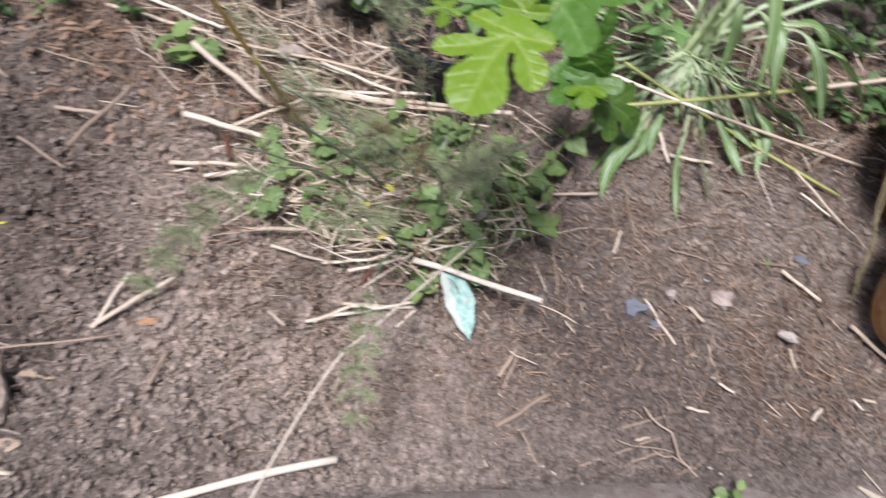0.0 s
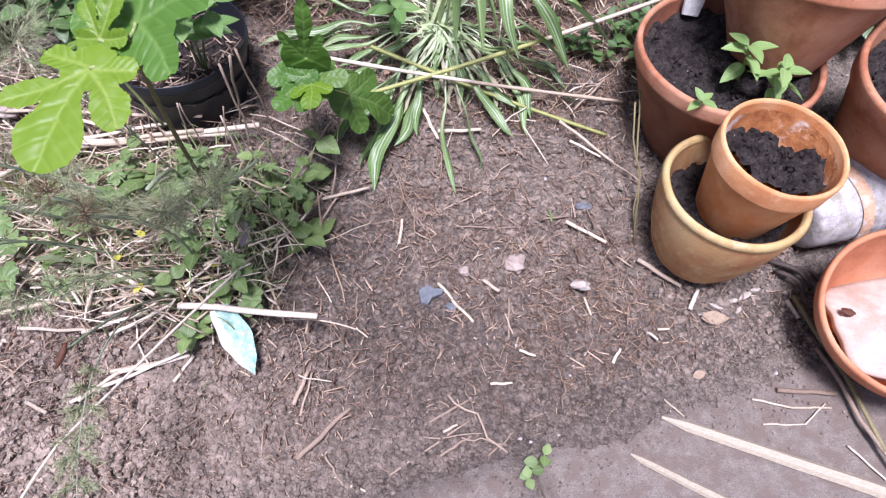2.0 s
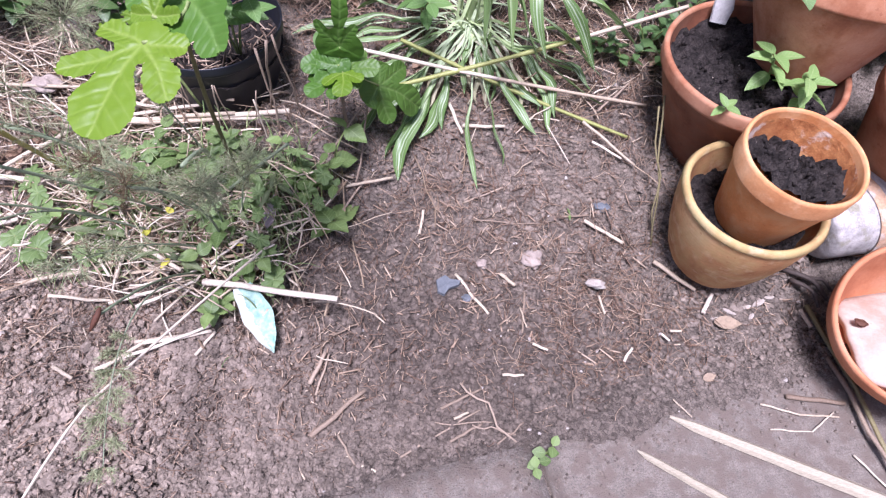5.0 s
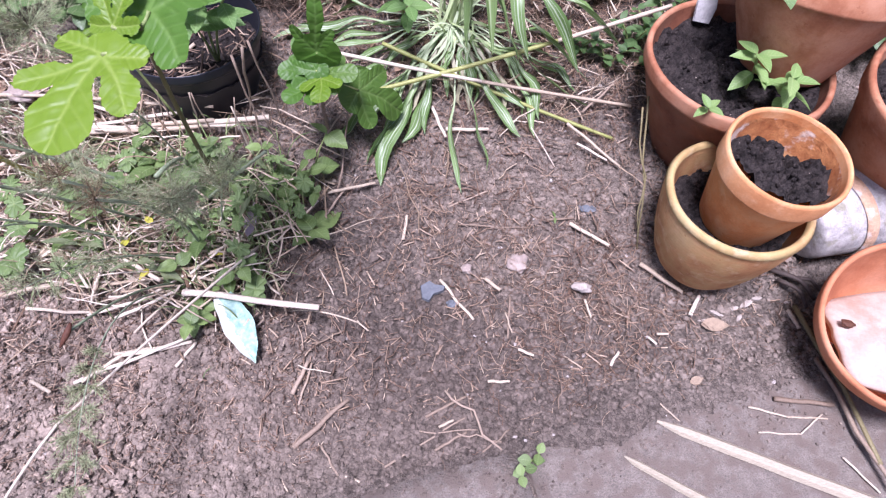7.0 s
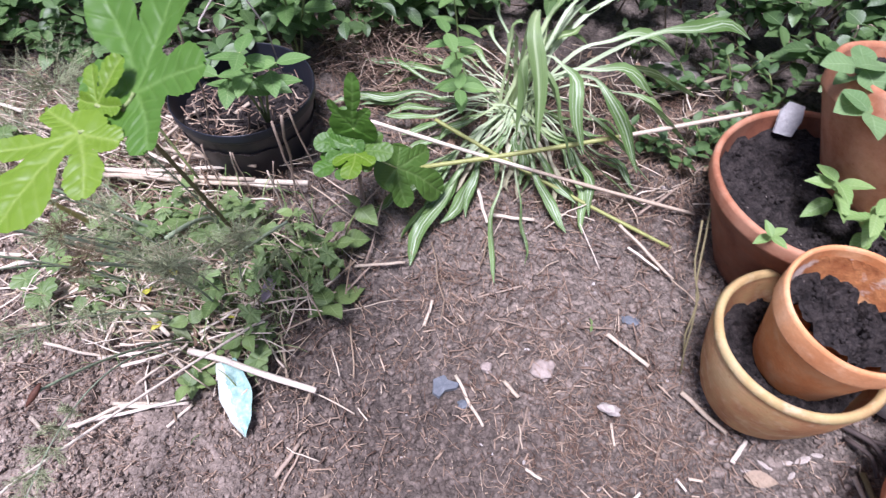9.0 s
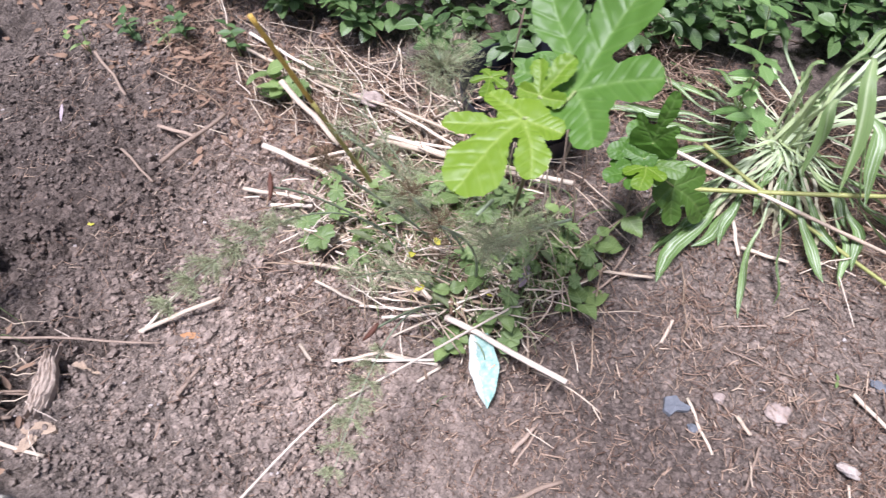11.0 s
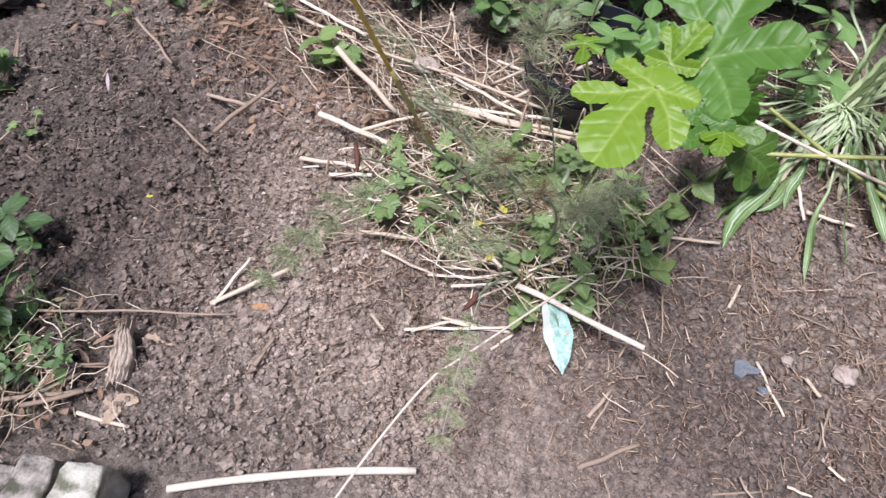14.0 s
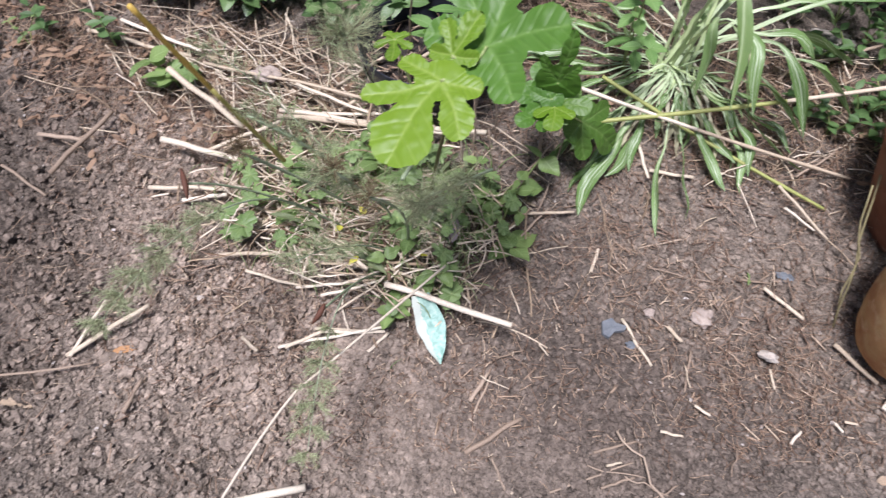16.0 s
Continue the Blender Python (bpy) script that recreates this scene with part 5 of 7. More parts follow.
BRONZE = "dense bronze-brown young tuft"
for place, reach, rays, hairs, material, label in (
        ((-0.520, -0.136, 0.357), 0.026, 26, 22, M_BRONZE, BRONZE), ((-0.401, -0.118, 0.354), 0.020, 22, 20, M_BRONZE, BRONZE), ((-0.339, -0.150, 0.370), 0.028, 20, 18, M_BRONZE, BRONZE),
        ((-0.415, -0.026, 0.473), 0.055, 26, 26, M_FENNEL, ""), ((-0.300, -0.100, 0.310), 0.052, 20, 22, M_FENNEL, ""), ((-0.370, -0.070, 0.270), 0.042, 14, 18, M_FENNEL, ""),
        ((-0.290, -0.020, 0.250), 0.045, 14, 18, M_FENNEL, ""), ((-0.745, 0.085, 0.250), 0.042, 10, 14, M_FENNEL, ""), ((-0.480, -0.010, 0.240), 0.042, 18, 24, M_FENNEL, "")):
    tuft(place, reach, rays, hairs, material, int(place[0] * -1000), label)
g = Geo()
for a, b, c, r in [((-0.46, 0.02, 0.05), (-0.47, -0.06, 0.22), (-0.520, -0.136, 0.350), 0.0022), ((-0.40, 0.02, 0.05), (-0.37, -0.04, 0.20), (-0.401, -0.118, 0.345), 0.0020), ((-0.36, -0.02, 0.05), (-0.32, -0.06, 0.25), (-0.339, -0.150, 0.365), 0.0020),
                   ((-0.42, 0.10, 0.08), (-0.36, 0.06, 0.22), (-0.345, -0.05, 0.28), 0.0030), ((-0.47, 0.06, 0.08), (-0.55, 0.02, 0.20), (-0.60, -0.02, 0.27), 0.0026), ((-0.38, 0.05, 0.08), (-0.30, 0.04, 0.18), (-0.25, 0.06, 0.22), 0.0024)]:
    tube(g, [fen_inv @ p for p in bez(a, b, c, 9)], r, 6)
part("stem", g, M_FENSTEM, fen)


def sheath(a, b, r):
    g = Geo()
    pts = bez(a, (Vector(a) + Vector(b)) / 2 + Vector((0.004, 0, 0.004)), b, 7)
    tube(g, [fen_inv @ p for p in pts], [r * math.sin(math.pi * (0.12 + 0.8 * k / 7)) for k in range(8)], 6)
    part("bud_sheath", g, M_SEED, fen, "rust-brown withered sheath")


sheath((-0.590, -0.170, 0.325), (-0.566, -0.200, 0.312), 0.0040)
sheath((-0.352, -0.258, 0.292), (-0.358, -0.282, 0.280), 0.0038)
g = Geo()
for a, b, c, r in [((-0.46, -0.02, 0.05), (-0.56, -0.10, 0.24), (-0.578, -0.185, 0.318), 0.0016), ((-0.38, -0.08, 0.05), (-0.36, -0.16, 0.20), (-0.353, -0.268, 0.288), 0.0016)]:
    tube(g, [fen_inv @ p for p in bez(a, b, c, 9)], r, 5)
part("stem", g, M_FENSTEM, fen)
g = Geo()
arc = thing("dead_stalk", (-0.27, -0.01, 0.08), "long bent bleached stalk rising over the bed", "stalk")
arc_pts = bez((-0.27, -0.01, 0.075), (-0.31, -0.22, 0.20), (-0.352, -0.349, 0.235), 8) + bez((-0.353, -0.352, 0.236), (-0.362, -0.43, 0.255), (-0.357, -0.56, 0.275), 6)[1:]
tube(g, [p - Vector((-0.27, -0.01, 0.08)) for p in arc_pts], [0.0020 - 0.00004 * k for k in range(len(arc_pts))], 6)
part("stalk", g, M_STICK, arc)

# loose twigs and straw by the paving's edge: x, y of both ends, thickness in mm
EDGE_TWIGS = [(0.041, -0.261, 0.083, -0.228, 7), (0.044, -0.172, 0.135, -0.247, 6), (0.015, -0.237, 0.098, -0.223, 4), (0.108, -0.254, 0.143, -0.217, 5), (0.089, -0.207, 0.068, -0.160, 3), (-0.118, -0.276, -0.085, -0.314, 6), (0.069, -0.232, 0.134, -0.235, 4), (0.213, -0.176, 0.215, -0.133, 4), (-0.160, -0.133, -0.124, -0.102, 5)]
EDGE_STRAWS = [(0.106, -0.147, 0.139, -0.142, 7), (0.148, -0.088, 0.173, -0.095, 7), (0.292, -0.094, 0.305, -0.069, 7), (-0.118, -0.298, -0.053, -0.317, 6), (0.042, -0.226, 0.062, -0.213, 6), (0.251, 0.016, 0.261, -0.016, 6), (0.366, -0.029, 0.385, -0.026, 7), (0.352, -0.036, 0.365, -0.047, 6), (0.123, -0.028, 0.137, -0.062, 4)]
for k, (x0, y0, x1, y1, w) in enumerate(EDGE_TWIGS):
    rod("twig", (x0, y0, max(bed(x0, y0), 0.0) + 0.005), (x1, y1, max(bed(x1, y1), 0.0) + 0.003 + 0.004 * (k % 2)), w * 0.6 / 1000, M_BROWN, "short brown twig in a loose heap", "twig", group="twigs by the paving", wob=0.02)
for x0, y0, x1, y1, w in EDGE_STRAWS:
    rod("straw_stalk", (x0, y0, max(bed(x0, y0), -0.004) + 0.004), (x1, y1, max(bed(x1, y1), -0.004) + 0.004), w * 0.7 / 1000, M_STICK, "short piece of bleached straw on soil", "straw", group="straw pieces on the soil", wob=0.01)
rnd = random.Random(91)
for k in range(9):
    x, y = -0.447 + 0.03 * k - 0.06, 0.150 + rnd.uniform(-0.01, 0.03)
    rod("leaning_twig", (x, y, bed(x, y)), (x + rnd.uniform(-0.03, 0.03), y + rnd.uniform(-0.01, 0.012), bed(x, y) + rnd.uniform(0.06, 0.12)), rnd.uniform(0.002, 0.004), M_BROWN if k % 3 else M_STICK, "thin dry twig leaning against a black pot", "twig", group="twigs before the black pot")

# ---- weeds and herbs ----


def leaf_mesh(name, material, length, width, **kw):
    g = Geo()
    blade(g, length, width, **kw)
    return g.mesh(name, material)


def lobed_mesh(name, lobes, seed, web):
    g = Geo()
    lobed(g, lobes, 0.22, 0.0, 0.0013, 0.0011, seed, web, 0.05)
    return g.mesh(name, M_WEEDLOBE)


LOBED_LEAVES = [lobed_mesh("lobed_leaf", ((4, 0.034, 0.011), (52, 0.028, 0.010), (-46, 0.029, 0.010), (104, 0.020, 0.009), (-102, 0.019, 0.009)), 3, 0.52), lobed_mesh("lobed_leaf_narrow", ((-3, 0.036, 0.008), (40, 0.026, 0.006), (-44, 0.028, 0.006), (88, 0.016, 0.005), (-92, 0.018, 0.005)), 8, 0.30)]
WEED_LEAVES = [leaf_mesh("weed_leaf", M_WEED, 0.054, 0.047, droop=0.22, fold=0.12, belly=0.40, nl=18, nw=6, tooth=0.09, wave=0.14), leaf_mesh("weed_leaf_broad", M_WEED, 0.046, 0.042, droop=0.30, fold=0.2, belly=0.44, nl=16, nw=6, tooth=0.10, wave=0.2), leaf_mesh("weed_leaf_long", M_WEED, 0.045, 0.020, droop=0.3, fold=0.3), leaf_mesh("weed_leaf_round", M_WEED, 0.030, 0.028, droop=0.15, fold=0.1, belly=0.5)]
LANCE_LEAVES = [leaf_mesh("lance_leaf", M_OLIVELEAF, 0.066, 0.017, droop=0.35, fold=0.35, nl=10, wave=0.35, belly=0.5), leaf_mesh("curled_leaf", M_OLIVELEAF, 0.048, 0.026, droop=0.55, fold=0.45, nl=10, wave=0.5, tooth=0.08)]
MINT_LEAVES = [leaf_mesh("mint_leaf", M_MINT, 0.043, 0.024, droop=0.22, fold=0.3, nl=8)]
SAGE_LEAVES = [leaf_mesh("sage_leaf", M_SAGE, 0.050, 0.045, droop=0.35, fold=0.12, belly=0.50, nl=10, nw=6, tip=0.2, wave=0.12)]
BUSH_LEAVES = [leaf_mesh("herb_leaf", M_BUSH, 0.062, 0.036, droop=0.28, fold=0.12, belly=0.54, nl=10, nw=6, tip=0.2, wave=0.10), leaf_mesh("herb_leaf_small", M_BUSH, 0.046, 0.025, droop=0.2, fold=0.2, belly=0.55, nl=8, tip=0.2)]
HEDGE_LEAF = leaf_mesh("sprig_leaf", M_BUSH, 0.036, 0.021, droop=0.15, fold=0.2)
ROSE_LEAVES = [leaf_mesh("shrub_leaf", M_ROSE, 0.050, 0.029, droop=0.15, fold=0.15, belly=0.48, nl=8)]


def herb(name, place, meshes, stems, label, category="plant", group="", stem_mat=None, seed=0):
    """A leafy plant. stems: rows of (top offset, leaf pairs, leaf size, first leaf's share of the height, pitch)."""
    rnd = random.Random(seed)
    ob = thing(name, place, label, category, group)
    for off, pairs, size, first, pitch in stems:
        top = Vector(off)
        path = bez((0, 0, -0.01), Vector((top.x * 0.3, top.y * 0.3, top.z * 0.7)), top, 8)
        g = Geo()
        tube(g, path, [max(0.0009, 0.0022 * size * (1 - 0.06 * k)) for k in range(9)], 5)
        part("stem", g, stem_mat or M_STEM, ob)
        spin = rnd.uniform(0, 180)
        for k in range(pairs):
            s = first + (1 - first) * (k / max(1, pairs - 1)) if pairs > 1 else 1.0
            p = path[0].lerp(path[-1], s) if s > 0.999 else path[int(s * 8)].lerp(path[min(8, int(s * 8) + 1)], s * 8 - int(s * 8))
            big = size * (1.0 - 0.35 * max(0.0, s - 0.5)) * rnd.uniform(0.85, 1.12)
            for half in (0, 180):
                leaf = part("leaf", meshes[rnd.randrange(len(meshes))], None, ob)
                leaf.matrix_basis = aim(p, spin + half + rnd.uniform(-14, 14), pitch + 25 * max(0, s - 0.6) + rnd.uniform(-14, 14), rnd.uniform(-18, 18), big * rnd.uniform(0.88, 1.1))
            spin += 90 + rnd.uniform(-12, 12)
    return ob


rnd = random.Random(12)
WEEDS = [(-0.66, -0.09, 1.0), (-0.551, -0.014, 1.0), (-0.474, 0.009, 1.1), (-0.313, -0.067, 1.0), (-0.272, -0.046, 1.0), (-0.345, -0.115, 0.9), (-0.532, -0.078, 1.0), (-0.446, 0.085, 1.0), (-0.387, 0.129, 1.0),
         (-0.416, -0.062, 0.9), (-0.33, 0.06, 1.0), (-0.25, 0.08, 0.8), (-0.60, 0.04, 0.9), (-0.50, 0.08, 0.9), (-0.36, 0.0, 1.0), (-0.42, 0.05, 1.0), (-0.70, 0.0, 0.8),
         (-0.899, 0.144, 1.2), (-0.86, 0.17, 1.0), (-1.475, -0.265, 1.3), (-1.30, -0.295, 0.8), (-1.38, 0.03, 0.9), (-1.50, -0.20, 1.1), (-1.22, 0.12, 0.8)]
for k, (x, y, size) in enumerate(WEEDS):
    rows = [((rnd.uniform(-0.04, 0.04), rnd.uniform(-0.04, 0.04), rnd.uniform(0.03, 0.07)), rnd.randint(1, 3), size * rnd.uniform(0.62, 1.05), 0.40, 4) for _ in range(2)]
    herb("weed", (x, y, bed(x, y)), WEED_LEAVES, rows, "small green weed with toothed oval leaves", "weed", "weeds in the bed", seed=100 + k) if k % 2 else herb("weed", (x, y, bed(x, y)), LOBED_LEAVES, rows, "small bright green weed with lobed leaves", "weed", "weeds in the bed", seed=100 + k)
for k in range(46):
    a, r = rnd.uniform(0, 6.28), math.sqrt(rnd.random())
    x, y = -0.43 + 0.25 * r * math.cos(a), 0.035 + 0.125 * r * math.sin(a) + 0.12 * (r * math.cos(a)) * 0.3
    rows = [((rnd.uniform(-0.05, 0.05), rnd.uniform(-0.05, 0.04), rnd.uniform(0.02, 0.08)), rnd.randint(1, 2), rnd.uniform(0.45, 0.95), 0.3, 5) for _ in range(rnd.randint(1, 2))]
    kinds, words = ((WEED_LEAVES, "small green weed with toothed oval leaves"), (LANCE_LEAVES, "straggling weed with narrow dull olive leaves"), (LOBED_LEAVES, "small bright green weed with lobed leaves"))[k % 3]
    herb("weed", (x, y, bed(x, y)), kinds, rows, words, "weed", "weeds in the bed", seed=400 + k)
for k in range(11):
    x, y = rnd.gauss(-0.965, 0.055), rnd.gauss(-0.615, 0.06)
    herb("weed", (x, y, bed(x, y)), [HEDGE_LEAF], [((rnd.uniform(-0.03, 0.03), rnd.uniform(-0.03, 0.03), 0.05), 3, rnd.uniform(0.45, 0.8), 0.3, 10), ((rnd.uniform(-0.04, 0.04), rnd.uniform(-0.03, 0.03), 0.04), 2, 0.6, 0.4, 5)], "low weed with small round leaves", "weed", "weeds in the bed", seed=500 + k)
herb("weed", (0.172, -0.262, 0.0), [WEED_LEAVES[3]], [((0.012, 0.012, 0.025), 2, 0.65, 0.5, 10), ((-0.01, -0.02, 0.02), 2, 0.6, 0.5, 5)], "small weed growing from a paving joint", "weed", seed=61)
herb("weed", (0.192, 0.145, 0.012), [WEED_LEAVES[2]], [((0.0, 0.01, 0.012), 1, 0.4, 0.5, 5)], "tiny green seedling in bare soil", "weed", seed=62)
herb("mint_seedling", (0.446, 0.300, 0.226), MINT_LEAVES, [((-0.026, -0.026, 0.088), 4, 1.15, 0.40, 2)], "young herb with pale green pointed leaves in a pot", "seedling", "seedlings in the wide pot", seed=71)
herb("mint_seedling", (0.486, 0.258, 0.226), MINT_LEAVES, [((-0.022, -0.024, 0.086), 5, 1.12, 0.35, 2)], "young herb with pale green pointed leaves in a pot", "seedling", "seedlings in the wide pot", seed=72)
herb("mint_seedling", (0.368, 0.225, 0.224), MINT_LEAVES, [((-0.010, -0.035, 0.056), 2, 0.62, 0.7, 15)], "tiny pale green seedling at a pot's rim", "seedling", "seedlings in the wide pot", seed=73)
herb("sage_plant", (0.438, 0.395, 0.372), SAGE_LEAVES, [((-0.050, -0.050, 0.055), 4, 0.92, 0.4, 12), ((-0.030, -0.100, 0.035), 3, 0.92, 0.5, 5), ((0.015, -0.070, 0.050), 3, 0.85, 0.5, 15)], "grey-green herb with rounded felted leaves", "herb", seed=74)
herb("shrub_cutting", (-0.40, 0.27, 0.17), ROSE_LEAVES, [((0.05, -0.08, 0.21), 4, 1.15, 0.5, -4), ((0.08, -0.05, 0.18), 3, 1.15, 0.55, -4), ((0.01, -0.09, 0.17), 3, 1.1, 0.6, -4)], "leafy shrub cutting with fresh oval leaves", "shrub", seed=75)
herb("leafy_shoot", (-0.44, 0.46, 0.14), ROSE_LEAVES, [((0.04, -0.08, 0.30), 4, 1.2, 0.4, -5), ((0.10, -0.02, 0.27), 3, 1.2, 0.4, -5), ((-0.06, -0.03, 0.25), 3, 1.1, 0.4, -5)], "overhanging shoot with broad green leaves", "shrub", seed=78)
herb("leafy_shoot", (-0.12, 0.46, 0.11), ROSE_LEAVES, [((0.0, -0.10, 0.24), 4, 0.95, 0.35, 0), ((-0.03, 0.0, 0.27), 4, 0.9, 0.4, 0), ((0.03, -0.13, 0.17), 3, 0.85, 0.5, 0)], "slender shoot with light green oval leaves", "shrub", seed=76)
BUSH = [(-1.038, -0.566, 0.235, 0.024, 0.092), (-1.00, -0.57, 0.10, 0.0, 0.0), (-1.10, -0.45, 0.09, 0.0, 0.0), (-1.12, -0.56, 0.20, 0.01, 0.0), (-1.04, -0.63, 0.15, 0.0, 0.0), (-1.14, -0.47, 0.13, 0.02, 0.02), (-1.20, -0.60, 0.22, 0.0, 0.0), (-1.08, -0.70, 0.16, 0.0, 0.0), (-1.26, -0.50, 0.16, 0.0, 0.0), (-1.02, -0.62, 0.20, 0.02, 0.03), (-1.16, -0.64, 0.24, 0.03, 0.03)]
for k, (x, y, h, dx, dy) in enumerate(BUSH):
    tall = 1 if h > 0.19 else 0
    rows = [((dx, dy, h * 0.9), 3 + tall, 0.80 + 0.08 * tall, 0.25, 2), ((dx - 0.04, dy - 0.03, h * 0.6), 2, 0.55, 0.4, 5), ((dx + 0.03, dy - 0.04, h * 0.45), 2, 0.5, 0.4, 5)]
    if k == 0:
        rows = [((dx, dy, h * 0.72), 3, 0.85, 0.4, 2), ((dx + 0.03, dy, h * 0.5), 2, 0.7, 0.4, 5)]
    tall_herb = herb("tall_herb", (x, y, bed(x, y)), BUSH_LEAVES, rows, "bushy herb with broad dark green leaves", "herb", "herbs beside the blocks", seed=200 + k)
    if k == 0:
        g = Geo()
        tube(g, bez((0, 0, -0.01), (dx * 0.3, dy * 0.3, h * 0.7), (dx, dy, h), 8), [0.0042 - 0.0001 * q for q in range(9)], 7)
        part("cut_stem", g, M_GREENCANE, tall_herb, "thick yellow-green stem with its top cut off")
        for az, share, size in ((70, 0.9, 0.8), (250, 0.78, 0.55), (110, 0.66, 0.7)):
            leaf = part("leaf", BUSH_LEAVES[0], None, tall_herb)
            leaf.matrix_basis = aim((dx * share, dy * share * share, h * share), az, 5, 0, size)
for k, (x, y, h) in enumerate([(-0.985, -0.592, 0.10), (-0.945, -0.640, 0.07), (-0.915, -0.668, 0.05)]):
    herb("seedling", (x, y, bed(x, y)), MINT_LEAVES, [((0.0, 0.0, h), 2, 0.62, 0.8, 8)], "bright light-green shoot tip among dark herbs", "seedling", "light shoot tips", seed=230 + k)
for a, b, w in (((-0.905, -0.660), (-0.815, -0.578), 0.0075), ((-0.870, -0.627), (-0.850, -0.570), 0.0060), ((-0.935, -0.613), (-0.822, -0.540), 0.0050), ((-0.96, -0.665), (-0.89, -0.70), 0.0050), ((-0.93, -0.705), (-0.985, -0.60), 0.0055)):
    rod("reddish_stem", (a[0], a[1], bed(*a) + 0.020), (b[0], b[1], bed(*b) + 0.008), w, M_BROWN, "dead reddish-brown herb stem on the soil", "stem", group="dead herb stems")

# ---- hedge of glossy leaves behind the bed, its unseen top added for shade ----
rnd = random.Random(31)
HEDGE = [Vector(p) for p in ((-1.30, 0.33, 0), (-1.03, 0.35, 0), (-0.82, 0.36, 0), (-0.64, 0.40, 0), (-0.46, 0.52, 0), (-0.30, 0.68, 0), (0.05, 0.84, 0), (0.36, 0.80, 0), (0.50, 0.64, 0), (0.80, 0.56, 0), (1.15, 0.50, 0))]
for seg in range(len(HEDGE) - 1):
    a, b = HEDGE[seg], HEDGE[seg + 1]
    along = (b - a).normalized()
    back = Vector((-along.y, along.x, 0))
    root = (a + b) / 2 + back * 0.3
    low0 = bed(root.x, root.y)
    shrub = thing("hedge_shrub", (root.x, root.y, low0), "dense dark green shrub with small glossy leaves", "shrub", "shrubs of the hedge")
    inv = Matrix.Translation((-root.x, -root.y, -low0))
    gl = Geo()
    for k in range(int((560 if seg < 4 else 700 if seg < 6 else 460) * (b - a).length)):
        depth = rnd.random() ** 1.1 * 0.75 - 0.07
        p = a.lerp(b, rnd.uniform(-0.1, 1.1)) + back * depth
        low = bed(p.x, p.y)
        # Foliage above the view is added and leans forward to shade the ground.
        p.z = low + (0.02 + (0.08 + 1.7 * max(0.0, depth)) * rnd.random() ** (1.4 if seg < 6 else 0.5))
        p -= back * min(0.36, 0.5 * max(0.0, p.z - low - 0.32))
        lean = Vector((rnd.uniform(-0.06, 0.06), rnd.uniform(-0.08, 0.03), rnd.uniform(0.02, 0.09)))
        path = [p, p + lean * 0.5 + Vector((0, 0, 0.01)), p + lean]
        if k % 3 == 0 or seg > 5:
            g = Geo()
            tube(g, [inv @ Vector((p.x - lean.x, p.y + 0.06, low - 0.01))] + [inv @ q for q in path], [0.002, 0.0016, 0.0013, 0.001], 4)
            part("branch", g, M_BROWN, shrub)
        spin, size = rnd.uniform(0, 360), rnd.uniform(0.75, 1.2)
        for pair in range(4):
            q = path[0].lerp(path[2], 0.2 + 0.8 * pair / 3)
            for half in (0, 180):
                blade(gl, size * rnd.uniform(0.027, 0.044), size * rnd.uniform(0.019, 0.030), 0.2, 0.25, 5, 2, 0.5, 0.48, inv @ aim(q, spin + half + rnd.uniform(-20, 20), rnd.uniform(-25, 30), rnd.uniform(-25, 25)))
            spin += 90
    tagged(part("foliage", gl, M_HEDGE, shrub), kind="stuff")
for k, (x, y, h) in enumerate([(0.258, 0.616, 0.07), (0.212, 0.60, 0.05), (0.246, 0.740, 0.09), (0.300, 0.69, 0.08), (0.358, 0.545, 0.09), (0.33, 0.52, 0.07), (0.15, 0.70, 0.06), (0.262, 0.452, 0.06), (0.300, 0.492, 0.07), (0.205, 0.475, 0.05), (0.345, 0.452, 0.05), (0.330, 0.630, 0.10), (0.400, 0.600, 0.10), (-1.30, 0.10, 0.06), (-1.19, 0.15, 0.07), (-1.05, 0.17, 0.08)]):
    herb("creeping_shrub", (x, y, bed(x, y)), [HEDGE_LEAF], [((0.02, -0.02, h), 3, 0.9, 0.4, 10), ((-0.03, 0.01, h * 0.8), 3, 0.9, 0.4, 10)], "low creeping sprig with glossy oval leaves", "shrub", "creeping sprigs", seed=300 + k)

# ---- stones, leaves and scraps ----


def scrap_leaf(place, azimuth, length, width, material, label, pitch=0, droop=0.1, category="leaf", belly=0.45):
    g = Geo()
    blade(g, length, width, droop, 0.12, 10, 6, 1.0, belly, wave=0.12)
    ob = part("fallen_leaf", g, material)
    ob.matrix_basis = aim(place, azimuth, pitch, 3)
    return tagged(ob, label, category)


def pebble(name, place, size, stretch, material, label, seed, category="stone"):
    g = Geo()
    lump(g, (0, 0, 0), size, seed, stretch, 0.6, 3)
    ob = part(name, g, material)
    ob.location = place
    return tagged(ob, label, category)


g = Geo()
verts, uvs, nl, nw = [], [], 18, 8
for i in range(nl + 1):
    v = i / nl
    half = 0.0235 * (0.62 + 0.38 * min(1.0, v / 0.30)) * (1.0 if v < 0.5 else max(0.05, 1 - ((v - 0.5) / 0.5) ** 1.7)) * (1 + 0.06 * math.sin(v * 17))
    for j in range(nw + 1):
        u = 2 * j / nw - 1
        verts.append(Vector((u * half * (1.0 if u > 0 else 0.85) - 0.004 * math.sin(v * 3), v * 0.112, 0.004 * u * u + 0.0022 * noise.noise((u * 2.4, v * 9, 4)) - 0.010 * v * v)))
        uvs.append((u * 0.5 + 0.5, v))
